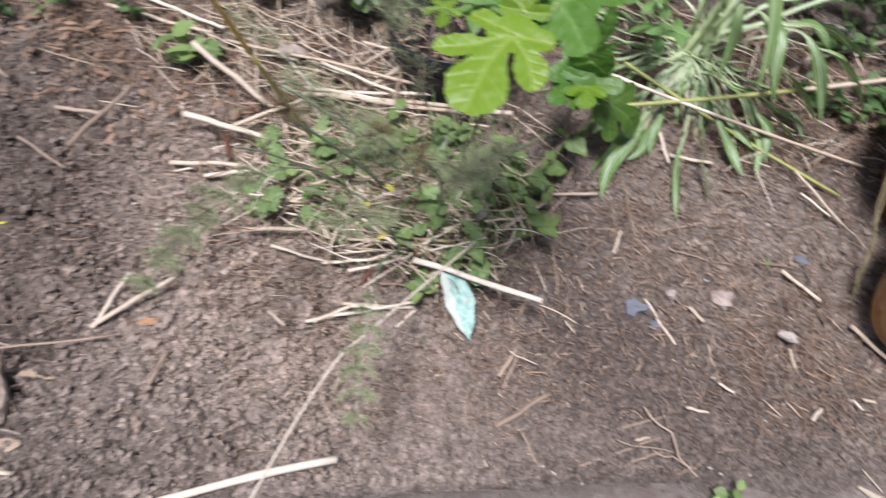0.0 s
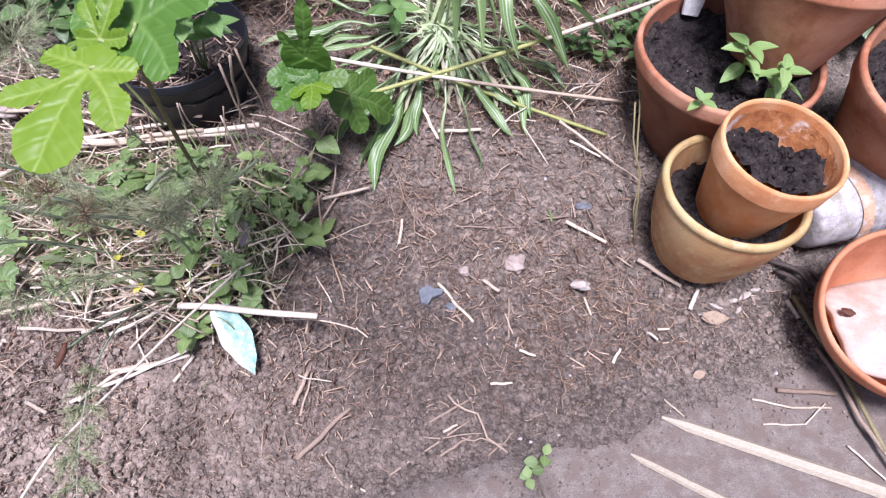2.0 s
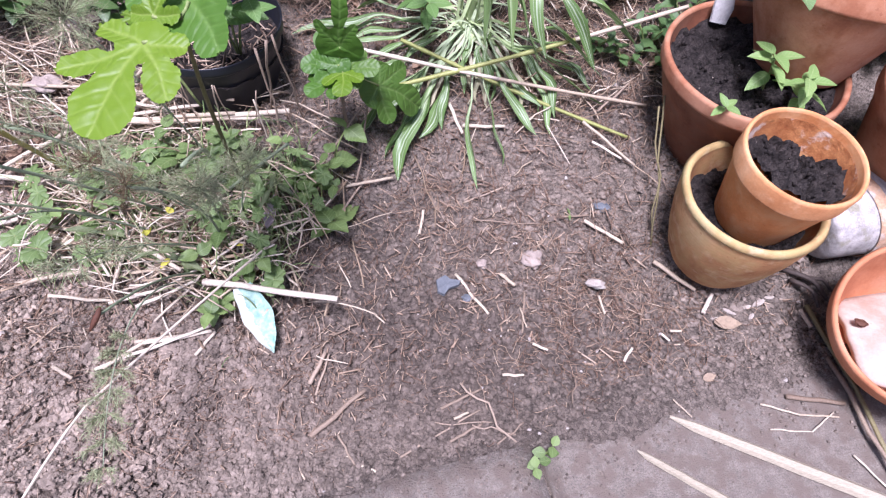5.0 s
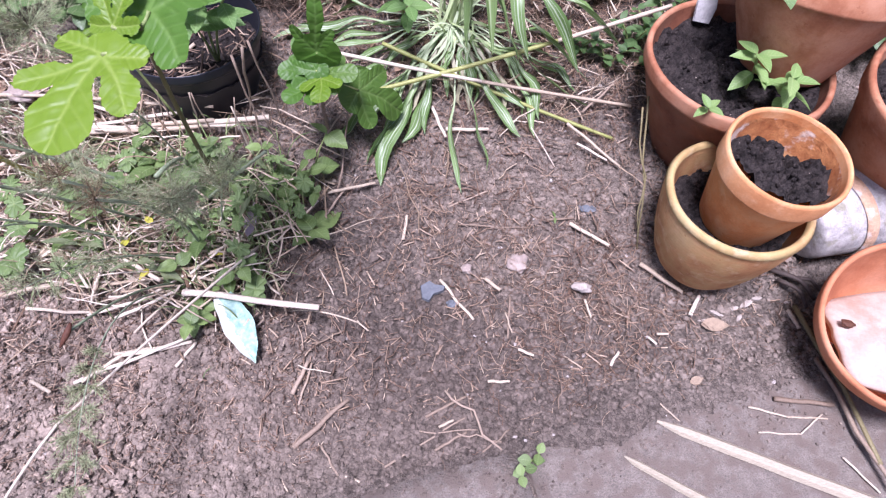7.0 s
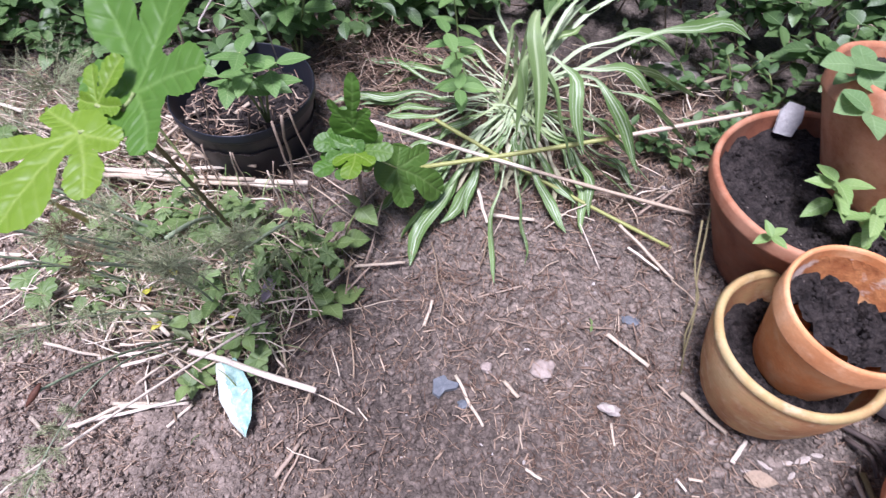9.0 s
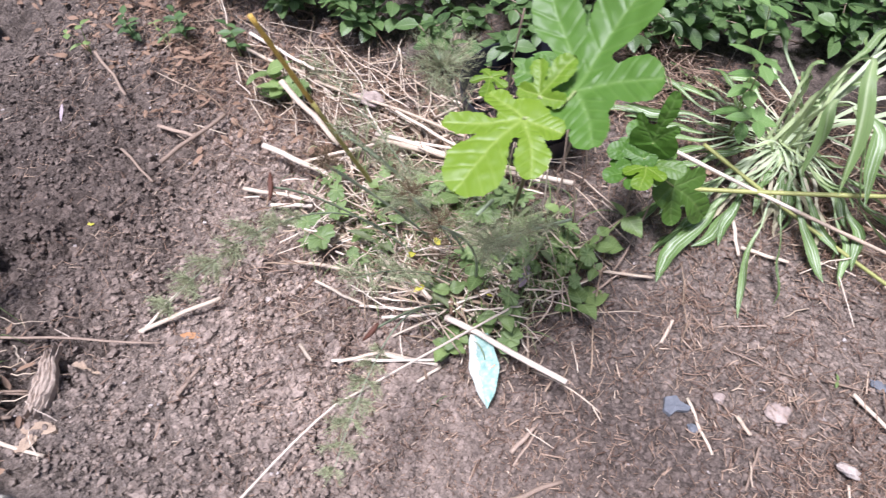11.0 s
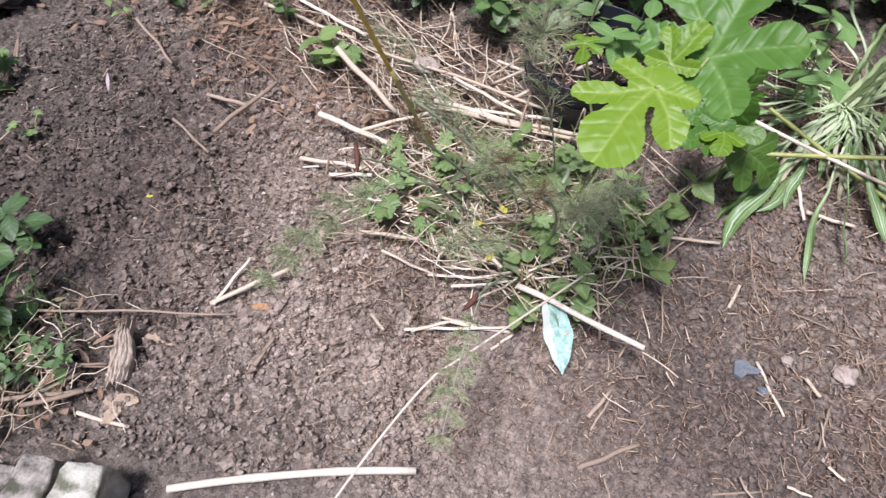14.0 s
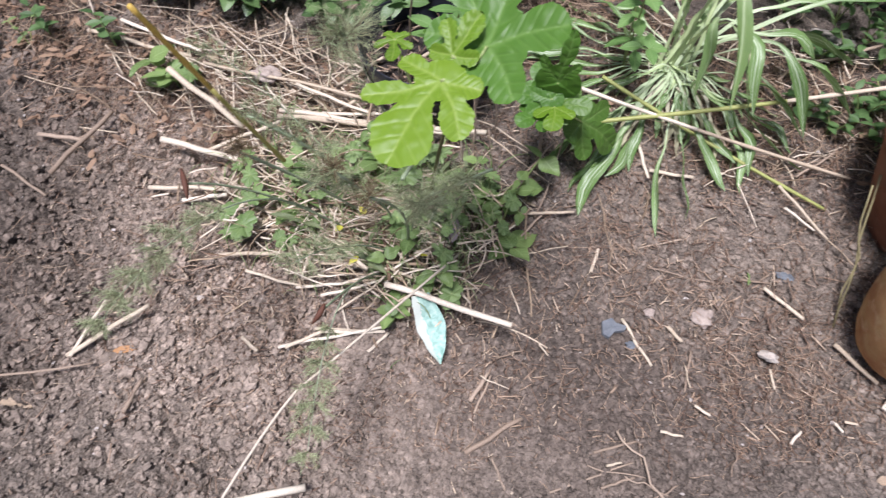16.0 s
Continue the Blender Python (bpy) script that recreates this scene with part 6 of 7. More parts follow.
g.add(verts, [(i * (nw + 1) + j, i * (nw + 1) + j + 1, (i + 1) * (nw + 1) + j + 1, (i + 1) * (nw + 1) + j) for i in range(nl) for j in range(nw)], uvs)
silver = solo("fallen_leaf", g, M_SILVER, "silvery blue-green fallen leaf with a white edge", "leaf")
silver.matrix_basis = aim((-0.303, -0.095, 0.060), 142, -14, 3)
scrap_leaf((-0.715, -0.345, 0.026), 60, 0.042, 0.013, M_ORANGELEAF, "dead orange leaf on clods", 0, 0.05)
scrap_leaf((-1.015, -0.285, 0.035), 10, 0.026, 0.012, M_YELLOWLEAF, "small yellow fallen leaf", 10, 0.2)
scrap_leaf((-0.288, -0.003, 0.085), 355, 0.062, 0.020, M_PURPLELEAF, "faded purple-grey dead leaf among weeds", 12, 0.1)
scrap_leaf((-1.300, -0.110, 0.058), 130, 0.055, 0.008, M_PURPLELEAF, "pale lilac sliver lying on soil", 0, 0.02)
pebble("leaf_scrap", (0.605, -0.026, 0.108), 0.008, (1.3, 0.7, 0.35), M_SEED, "dark curled leaf scrap on a clay shard", 41, "leaf")
scrap_leaf((0.440, 0.000, -0.003), 80, 0.050, 0.026, M_TANLEAF, "dry tan leaf beside a yellow pot", 0, 0.1)
for x, y, az in [(-0.475, -0.045, 20), (-0.335, -0.035, 100), (-0.42, -0.075, 200), (-0.44, 0.0, 300)]:
    scrap_leaf((x, y, bed(x, y) + 0.045), az, 0.020, 0.012, M_YELLOWLEAF, "small yellowed leaf among green weeds", 10, 0.2)
hook = thing("wire_hook", (-0.366, 0.148, 0.437), "thin white coated wire bent to a hook", "wire")
g = Geo()
tube(g, [Vector((-0.012, 0.10, 0.012)), Vector((-0.010, 0.05, 0.008)), Vector((-0.006, 0.015, 0.003)), Vector((-0.002, 0.004, 0.0)), Vector((0.006, 0.0, 0.0)), Vector((0.016, 0.004, 0.002))], 0.0012, 6)
part("wire", g, M_PALE, hook)
g = Geo()
tube(g, [Vector((-0.012, 0.10, 0.012)), Vector((-0.02, 0.16, -0.10)), Vector((-0.03, 0.20, -0.31))], 0.0012, 6)
part("wire", g, M_PALE, hook)
g = Geo()
outline = [(-0.014, -0.019), (-0.001, -0.023), (0.005, -0.008), (0.022, 0.001), (0.024, 0.011), (0.004, 0.011), (-0.006, 0.018), (-0.021, 0.005)]
g.add([(x, y, 0.002 + 0.05 * x) for x, y in outline] + [(x * 1.05, y * 1.05, -0.004) for x, y in outline], [tuple(range(8))] + [(k, k + 8, (k + 1) % 8 + 8, (k + 1) % 8) for k in range(8)])
slate = solo("slate_chip", g, M_SLATE, "blue-grey slate chip on bare soil", "stone", smooth=False)
slate.location = (0.0, -0.006, 0.001)
slate.scale = (0.88, 0.88, 1.0)
pebble("slate_chip", (0.036, -0.023, -0.004), 0.0085, (1.0, 0.8, 0.35), M_SLATE, "tiny slate splinter beside a larger chip", 27)
pebble("stone", (0.135, 0.071, -0.004), 0.017, (1.0, 1.15, 0.5), M_STONE, "flat buff stone half sunk in soil", 4)
pebble("pebble", (0.244, 0.034, 0.006), 0.0125, (1.25, 0.65, 0.55), M_PALE, "pale cream pebble on soil", 6)
pebble("pebble", (-0.644, -0.214, 0.018), 0.006, (1.0, 0.9, 0.7), M_PALE, "small white pebble on dug soil", 8)
pebble("pebble", (0.052, 0.045, -0.004), 0.009, (1, 1, 0.7), M_STONE, "small brown pebble beside slate", 9)
pebble("slate_chip", (0.250, 0.185, 0.022), 0.012, (1.2, 0.9, 0.35), M_SLATE, "small purple-grey slate piece", 10)
pebble("stone", (-1.735, -0.075, 0.07), 0.075, (1.25, 0.75, 0.6), M_ROCK, "large grey-brown rock at the bed's end", 12, "rock")
pebble("stone", (-0.735, 0.20, 0.115), 0.022, (1.2, 0.8, 0.5), M_STONE, "grey stone chip in dry litter", 14)
pebble("stone", (0.235, 0.640, 0.150), 0.040, (1.2, 0.8, 0.5), M_BRICK, "dark slate stone under the shrubs", 15)
# the shard in the wide pot
g = Geo()
outline = [(-0.018, 0.0), (0.014, -0.002), (0.021, 0.022), (0.017, 0.043), (-0.010, 0.046), (-0.020, 0.030)]
outline = [(x * 0.88, z * 1.05) for x, z in outline]
g.add([(x, 0.0025, z) for x, z in outline] + [(x, -0.0025, z) for x, z in outline], [tuple(range(6)), tuple(reversed(range(6, 12)))] + [(k, k + 6, (k + 1) % 6 + 6, (k + 1) % 6) for k in range(6)])
tag = solo("plant_tag", g, M_LABEL, "pale blotched tag fragment stuck in pot compost", "plant tag", smooth=False)
tag.matrix_basis = pose(0.388, 0.444, 0.233, -30, 8, 12)

# bark fragment: a grooved, broken flake
g = Geo()
verts, faces = [], []
nu, nv = 19, 14
for i in range(nv):
    for j in range(nu):
        s, u = i / (nv - 1), j / (nu - 1) - 0.5
        w = 0.032 * (0.62 + 0.38 * math.sin(2.6 * s + 0.5)) * (1.0 + 0.22 * noise.noise((s * 5, 4.0 if u > 0 else 9.0, 0)))
        groove = 0.0013 * math.sin(j * 2.4 + 1.3 * noise.noise((s * 5, 1.0, 4))) + 0.0024 * noise.noise((s * 7, j * 0.9, 2))
        verts.append((u * w + 0.003 * math.sin(s * 4), s * 0.095 + (0.026 * noise.noise((u * 9, 2.0, 0.0 if i == 0 else 5.0)) if i in (0, nv - 1) else 0.0), 0.010 + 0.008 * (0.25 - u * u) * 4 + groove + 0.006 * noise.noise((i * 0.5, j * 0.2, 3.0))))
for i in range(nv - 1):
    for j in range(nu - 1):
        faces.append((i * nu + j, i * nu + j + 1, (i + 1) * nu + j + 1, (i + 1) * nu + j))
k = len(verts)
verts += [(x, y, z - 0.012) for x, y, z in verts]
faces += [tuple(reversed([a + k for a in f])) for f in faces]
rim = [j for j in range(nu)] + [i * nu + nu - 1 for i in range(1, nv)] + [(nv - 1) * nu + j for j in range(nu - 2, -1, -1)] + [i * nu for i in range(nv - 2, 0, -1)]
faces += [(rim[a], rim[a] + k, rim[(a + 1) % len(rim)] + k, rim[(a + 1) % len(rim)]) for a in range(len(rim))]
g.add(verts, faces)
bark = solo("bark_fragment", g, M_BARK, "grooved grey bark fragment lying on soil", "bark", smooth=False)
bark.matrix_basis = pose(-0.790, -0.556, 0.030, 0, 0, 38)


def flake(x, y, turn, length, width, seed, material, label, category, group):
    """A thin splintered sheet of rotten wood, lying a little proud of the soil."""
    n = 15
    rim = []
    for k in range(n):
        a = 2 * math.pi * k / n
        r = 1 + 0.30 * noise.noise((math.cos(a) * 2.2, math.sin(a) * 2.2, seed))
        rim.append((math.cos(a) * r * length / 2, math.sin(a) * r * width / 2))
    g = Geo()
    top = [(u, v, 0.0032 + 0.0030 * noise.noise((u * 60, v * 60, seed))) for u, v in rim]
    g.add([(0, 0, 0.0045)] + top + [(u, v, -0.003) for u, v, _ in top], [(0, 1 + k, 1 + (k + 1) % n) for k in range(n)] + [(1 + k, 1 + n + k, 1 + n + (k + 1) % n, 1 + (k + 1) % n) for k in range(n)])
    ob = part(category.replace(" ", "_"), g, material, smooth=False)
    ob.matrix_basis = pose(x, y, ground_z(x, y) + 0.002, 4, -3, turn)
    tagged(ob, label, category, group)


for row in ((-0.812, -0.468, 40, 0.064, 0.036, 2.0), (-0.760, -0.560, 20, 0.034, 0.016, 7.0), (-0.772, -0.572, 35, 0.044, 0.026, 9.0), (-0.762, -0.590, 80, 0.034, 0.018, 4.0)):
    flake(*row, M_TANLEAF, "tan flake of rotten wood on soil", "wood flake", "wood flakes by the bark")

# weathered blocks in the corner


def block(place, turn, size, material, label, seed):
    bm = bmesh.new()
    bmesh.ops.create_cube(bm, size=1.0)
    bmesh.ops.subdivide_edges(bm, edges=bm.edges[:], cuts=17, use_grid_fill=True)
    g = Geo()
    bm.verts.ensure_lookup_table()
    verts = []
    for v in bm.verts:
        p = Vector((v.co.x * size[0], v.co.y * size[1], v.co.z * size[2]))
        edge = sum(1 for c in v.co if abs(c) > 0.49)
        chip = 0.9 * max(0.0, noise.noise(p * 33 + Vector((seed * 3, 0, 0))))
        p *= 1 - (0.008 + 0.09 * chip if edge == 2 else 0.03 + 0.09 * chip if edge == 3 else 0)
        p += Vector([0.0050 * noise.noise(p * 20 + Vector((seed + k * 9, 0, 0))) + 0.0030 * noise.noise(p * 60 + Vector((seed + k * 5, 0, 0))) for k in range(3)])
        verts.append(p)
    g.add(verts, [tuple(v.index for v in f.verts) for f in bm.faces])
    bm.free()
    ob = part("stone_block", g, material)
    ob.matrix_basis = pose(*place, *turn)
    return tagged(ob, label, "stone block", "blocks in the corner")


block((-0.649, -0.744, 0.066), (0, 3, 26), (0.054, 0.21, 0.096), M_BRICKPALE, "pale mortared stone block standing on edge", 1)
block((-0.708, -0.774, 0.056), (0, -5, 24), (0.050, 0.22, 0.092), M_BRICK, "weathered grey stone block beside another", 3)
block((-0.870, -0.788, 0.014), (0, 0, 20), (0.17, 0.105, 0.06), M_BRICK, "low weathered stone block with flaked top", 5)
block((-0.862, -0.800, 0.049), (2, -3, 31), (0.125, 0.060, 0.016), M_BRICKPALE, "thin flaked slab lying on a low block", 8)

# scraps round the pots
for x0, y0, x1, y1, wd in ((0.560, 0.118, 0.628, 0.070, 0.010), (0.572, 0.098, 0.612, 0.052, 0.008), (0.590, 0.108, 0.640, 0.088, 0.007)):
    rod("bark_strip", (x0, y0, 0.008), (x1, y1, 0.008), wd, M_DARKBARK, "dark curled bark strip between clay pots", "bark", group="bark strips", sag=-0.012, wob=0.02)
for row in ((0.494, 0.040, 20, 0.030, 0.007, 21.0), (0.520, 0.052, 35, 0.026, 0.009, 22.0), (0.470, 0.028, -20, 0.022, 0.006, 23.0), (0.448, 0.012, 10, 0.020, 0.005, 24.0), (0.505, 0.024, 60, 0.014, 0.006, 25.0), (0.540, 0.066, 15, 0.018, 0.007, 26.0)):
    flake(*row, M_CHIP, "white papery shred lying beside a yellow pot", "husk", "papery shreds by the pot")
scrap_leaf((0.412, -0.106, 0.004), 60, 0.024, 0.015, M_TANLEAF, "dry buff leaf fragment at the paving edge", 4, 0.1)

# ---- litter: clods, crumbs, straw, roots, dead leaves ----
ICO = []
for sub in (1, 2):
    bm = bmesh.new()
    bmesh.ops.create_icosphere(bm, subdivisions=sub, radius=1.0)
    bm.verts.ensure_lookup_table()
    ICO.append(([v.co.copy() for v in bm.verts], [tuple(v.index for v in f.verts) for f in bm.faces]))
    bm.free()


def on_bed(x, y):
    return paving_depth(x, y) < -0.002


def crumb(g, x, y, size, rnd, sub=0, sink=0.25):
    co, faces = ICO[sub]
    sx, sy, sz = size * rnd.uniform(0.8, 1.3), size * rnd.uniform(0.8, 1.3), size * rnd.uniform(0.6, 1.0)
    turn = Euler((rnd.random() * 6, rnd.random() * 6, rnd.random() * 6)).to_matrix()
    off = Vector((rnd.random() * 50, rnd.random() * 50, 0))
    z = ground_z(x, y) + size * (1 - 2 * sink) * 0.5
    verts = []
    for c in co:
        p = turn @ (c * (1 + 0.75 * noise.noise(c * 1.6 + off) + 0.35 * noise.noise(c * 4 + off)))
        verts.append(Vector((p.x * sx + x, p.y * sy + y, p.z * sz + z)))
    g.add(verts, faces)


rnd = random.Random(77)
g_big, g_small = Geo(), Geo()
count = 0
while count < 1300:
    x, y = rnd.uniform(-1.55, 0.40), rnd.uniform(-0.72, 0.30)
    dug = 1 / (1 + math.exp((x + 0.18 + 0.5 * (y + 0.12)) * 10))
    if not on_bed(x, y) or rnd.random() > 0.004 + dug * dug * (0.5 + 0.7 * noise.noise((x * 5, y * 5, 0))):
        continue
    crumb(g_big, x, y, rnd.choice((0.0035, 0.0042, 0.005, 0.0065)) * rnd.uniform(0.7, 1.2), rnd, 1)
    count += 1
count = 0
while count < 17000:
    x, y = rnd.uniform(-1.55, 0.40), rnd.uniform(-0.72, 0.30)
    dug = 1 / (1 + math.exp((x + 0.10 + 0.5 * (y + 0.12)) * 9))
    if not on_bed(x, y) or rnd.random() > 0.15 + dug * (0.6 + 0.7 * noise.noise((x * 6, y * 6, 3.0))):
        continue
    crumb(g_small, x, y, rnd.choice((0.0016, 0.002, 0.0026, 0.0034, 0.0042)) * rnd.uniform(0.8, 1.2), rnd, 0, 0.15)
    count += 1
for k in range(8500):
    x, y = rnd.gauss(-0.28, 0.19), rnd.gauss(-0.27, 0.080)
    if on_bed(x, y):
        crumb(g_big, x, y, rnd.uniform(0.0024, 0.0048), rnd, 1, 0.3)
for k in range(5200):
    x, y = rnd.uniform(-0.25, 0.62), rnd.uniform(-0.30, 0.40)
    if on_bed(x, y):
        crumb(g_small, x, y, rnd.uniform(0.0024, 0.0044), rnd, 0, 0.3)
for k in range(13000):
    x, y = rnd.uniform(-0.7, 0.75), rnd.uniform(-0.72, 0.60)
    if on_bed(x, y) or rnd.random() < 0.14:
        crumb(g_small, x, y, rnd.uniform(0.0010, 0.0030), rnd, 0)
for k in range(900):
    x, y = rnd.uniform(-1.5, -0.2), rnd.uniform(-0.62, 0.12)
    if on_bed(x, y) and rnd.random() < 0.34 * (0.5 + 1.2 * noise.noise((x * 4, y * 4, 2.0))):
        crumb(g_big, x, y, rnd.uniform(0.006, 0.011), rnd, 1, 0.75)
for k in range(900):
    x, y = rnd.uniform(-0.05, 0.62), rnd.uniform(-0.16, 0.30)
    if on_bed(x, y) and rnd.random() < 0.5 + 1.3 * noise.noise((x * 7, y * 7, 5.0)):
        crumb(g_big, x, y, rnd.uniform(0.0035, 0.0075), rnd, 1, 0.4)
solo("soil_clods", g_big, M_CLOD, "loose brown clods of dug garden soil", "soil", kind="stuff", smooth=False)
for k in range(80):
    s, d = rnd.uniform(-0.6, 0.75), rnd.random() ** 3 * 0.30
    p = edge0 + ex * s + ey * d
    co, faces = ICO[0]
    r = rnd.uniform(0.0007, 0.0024)
    g_small.add([c * r * rnd.uniform(0.7, 1.2) + Vector((p.x, p.y, r * 0.5)) for c in co], faces)
for k in range(2600):
    s, d = rnd.uniform(-0.15, 0.85), rnd.gauss(0.01, 0.05)
    p = edge0 + ex * s + ey * d
    z = max(ground_z(p.x, p.y), 0.0 if d > 0.004 else -1.0)
    co, faces = ICO[0]
    r = rnd.choice((0.0008, 0.0012, 0.0018, 0.0026))
    g_small.add([c * r * rnd.uniform(0.6, 1.3) + Vector((p.x, p.y, z + r * 0.4)) for c in co], faces)
for k in range(700):
    s, d = rnd.uniform(-0.6, 0.75), rnd.random() ** 1.6 * 0.5
    p = edge0 + ex * s + ey * d
    co, faces = ICO[0]
    r = rnd.uniform(0.0004, 0.0011)
    g_small.add([c * r * rnd.uniform(0.7, 1.3) + Vector((p.x, p.y, r * 0.4)) for c in co], faces)
solo("soil_crumbs", g_small, M_CLOD, "crumbs of brown soil strewn over the ground", "soil", kind="stuff", smooth=False)
g_grit = Geo()
for k in range(650):
    x, y = rnd.uniform(-1.5, 0.75), rnd.uniform(-0.70, 0.55)
    crumb(g_grit, x, y, rnd.uniform(0.0012, 0.0036), rnd, 0)
solo("grit", g_grit, M_GRIT, "pale grit and tiny pebbles in soil", "grit", kind="stuff", smooth=False)


def bit(g, x, y, length, width, az, rnd, lift=0.002, curl=0.0, n=3, seg=2, tilt=0.0):
    if x * x + (y + 0.006) ** 2 < 0.0011:      # keeps the slate chip clear
        return
    a = radians(az)
    d = Vector((math.sin(a), math.cos(a), 0))
    s = Vector((d.y, -d.x, 0))
    pts = []
    for k in range(seg + 1):
        q = k / seg - 0.5
        p = Vector((x, y, 0)) + d * (length * q) + s * (curl * length * (4 * q * q - 1) * 0.5 + curl * length * 0.3 * math.sin(q * 9 + az))
        p.z = max(bed(p.x, p.y), 0.0 if not on_bed(p.x, p.y) else -1) + lift + tilt * length * (q + 0.5)
        pts.append(p)
    tube(g, pts, width / 2, n, 0.7)


def straw_density(x, y):
    weeds = math.exp(-(((x + 0.42) / 0.30) ** 2 + ((y - 0.02) / 0.20) ** 2))
    skirt = math.exp(-(((x + 0.42) / 0.42) ** 2 + ((y + 0.16) / 0.14) ** 2))
    middle = 0.55 * math.exp(-(((x - 0.05) / 0.30) ** 2 + ((y - 0.12) / 0.22) ** 2)) + 0.45 * math.exp(-(((x - 0.27) / 0.16) ** 2 + ((y + 0.03) / 0.16) ** 2))
    back = 0.9 * math.exp(-(((y - 0.38 - 0.15 * x) / 0.16) ** 2)) if x < 0.45 else 0.2
    back = max(back, 0.95 * math.exp(-(((x + 0.85) / 0.40) ** 2 + ((y - 0.14) / 0.09) ** 2)))
    leftlow = 0.5 * math.exp(-(((x + 0.95) / 0.14) ** 2 + ((y + 0.60) / 0.10) ** 2))
    return max(weeds, skirt, middle, back, leftlow, 0.10)


g = Geo()
count = 0
while count < 7000:
    x, y = rnd.uniform(-1.55, 0.62), rnd.uniform(-0.72, 0.62)
    if rnd.random() > straw_density(x, y) or not on_bed(x, y):
        continue
    l = rnd.choice((0.008, 0.012, 0.016, 0.022, 0.032)) * rnd.uniform(0.7, 1.3)
    bit(g, x, y, l, rnd.choice((0.0007, 0.0010, 0.0016, 0.0026)), rnd.uniform(0, 360), rnd, rnd.uniform(-0.001, 0.005), rnd.uniform(-0.12, 0.12), 4, 2, rnd.uniform(-0.15, 0.2))
    count += 1
for k in range(3400):
    x, y = rnd.gauss(-0.42, 0.24), rnd.gauss(-0.20, 0.12)
    if on_bed(x, y):
        bit(g, x, y, rnd.uniform(0.003, 0.010), rnd.uniform(0.0008, 0.0022), rnd.uniform(0, 360), rnd, rnd.uniform(0.001, 0.006), 0.0, 4, 1, rnd.uniform(-0.2, 0.2))
for k in range(650):
    x, y = rnd.uniform(-0.10, 0.62), rnd.gauss(0.06, 0.13)
    if on_bed(x, y):
        bit(g, x, y, rnd.uniform(0.006, 0.020), rnd.uniform(0.0008, 0.0024), rnd.uniform(0, 360), rnd, rnd.uniform(0.001, 0.005), rnd.uniform(-0.1, 0.1), 4, 2, rnd.uniform(-0.15, 0.2))
solo("straw_bits", g, M_STRAW, "scattered bits of dry straw and chopped stems", "straw", kind="stuff")
g = Geo()
count = 0
while count < 6800:
    x, y = rnd.uniform(-1.5, 0.62), rnd.uniform(-0.55, 0.62)
    red = max(math.exp(-(((x + 0.85) / 0.50) ** 2 + ((y - 0.15) / 0.12) ** 2)), 0.55 * math.exp(-(((x - 0.28) / 0.16) ** 2 + ((y + 0.02) / 0.16) ** 2)), 0.25 * math.exp(-(((x + 0.05) / 0.3) ** 2 + ((y - 0.15) / 0.2) ** 2)), 1.0 * math.exp(-(((x - 0.08) / 0.45) ** 2 + ((y - 0.50) / 0.18) ** 2)))
    if rnd.random() > red + 0.03 or not on_bed(x, y):
        continue
    bit(g, x, y, rnd.uniform(0.018, 0.055), rnd.uniform(0.0006, 0.0013), rnd.uniform(0, 360), rnd, rnd.uniform(0.001, 0.012), rnd.uniform(-0.7, 0.7), 3, 5, rnd.uniform(-0.1, 0.15))
    count += 1
solo("fine_roots", g, M_ROOT, "reddish fine roots and dry needles on soil", "roots", kind="stuff")
g = Geo()
for k in range(60):
    x, y = min(-0.38, rnd.gauss(-0.50, 0.11)), rnd.gauss(-0.01, 0.05)
    bit(g, x, y, rnd.uniform(0.06, 0.15), rnd.uniform(0.0016, 0.0036), rnd.gauss(70, 35), rnd, rnd.uniform(0.012, 0.045), rnd.uniform(-0.08, 0.08), 5, 6, rnd.uniform(-0.08, 0.15))
for k in range(600):
    x, y = rnd.gauss(-0.47, 0.13), rnd.gauss(0.02, 0.070)
    bit(g, x, y, rnd.choice((0.02, 0.03, 0.045, 0.07, 0.10)) * rnd.uniform(0.8, 1.2), rnd.uniform(0.0012, 0.0040), rnd.gauss(80, 60), rnd, rnd.uniform(0.004, 0.03), rnd.uniform(-0.09, 0.09), 5, 4, rnd.uniform(-0.15, 0.35))
for k in range(430):
    x, y = rnd.gauss(-0.70, 0.19), rnd.gauss(0.18, 0.065)
    bit(g, x, y, rnd.uniform(0.04, 0.15), rnd.uniform(0.0010, 0.0030), rnd.gauss(100, 30), rnd, rnd.uniform(0.004, 0.03), rnd.uniform(-0.08, 0.08), 4, 4, rnd.uniform(-0.1, 0.15))
for k in range(120):
    x, y = rnd.gauss(-0.93, 0.07), rnd.gauss(-0.62, 0.055)
    bit(g, x, y, rnd.uniform(0.03, 0.09), rnd.uniform(0.001, 0.0026), rnd.uniform(0, 360), rnd, rnd.uniform(0.004, 0.03), rnd.uniform(-0.2, 0.2), 4, 4, rnd.uniform(-0.1, 0.25))
for k in range(200):
    x, y = rnd.gauss(0.15, 0.18), rnd.gauss(0.48, 0.12)
    bit(g, x, y, rnd.uniform(0.03, 0.13), rnd.uniform(0.0010, 0.0032), rnd.uniform(0, 360), rnd, rnd.uniform(0.003, 0.02), rnd.uniform(-0.15, 0.15), 4, 4, rnd.uniform(-0.1, 0.2))
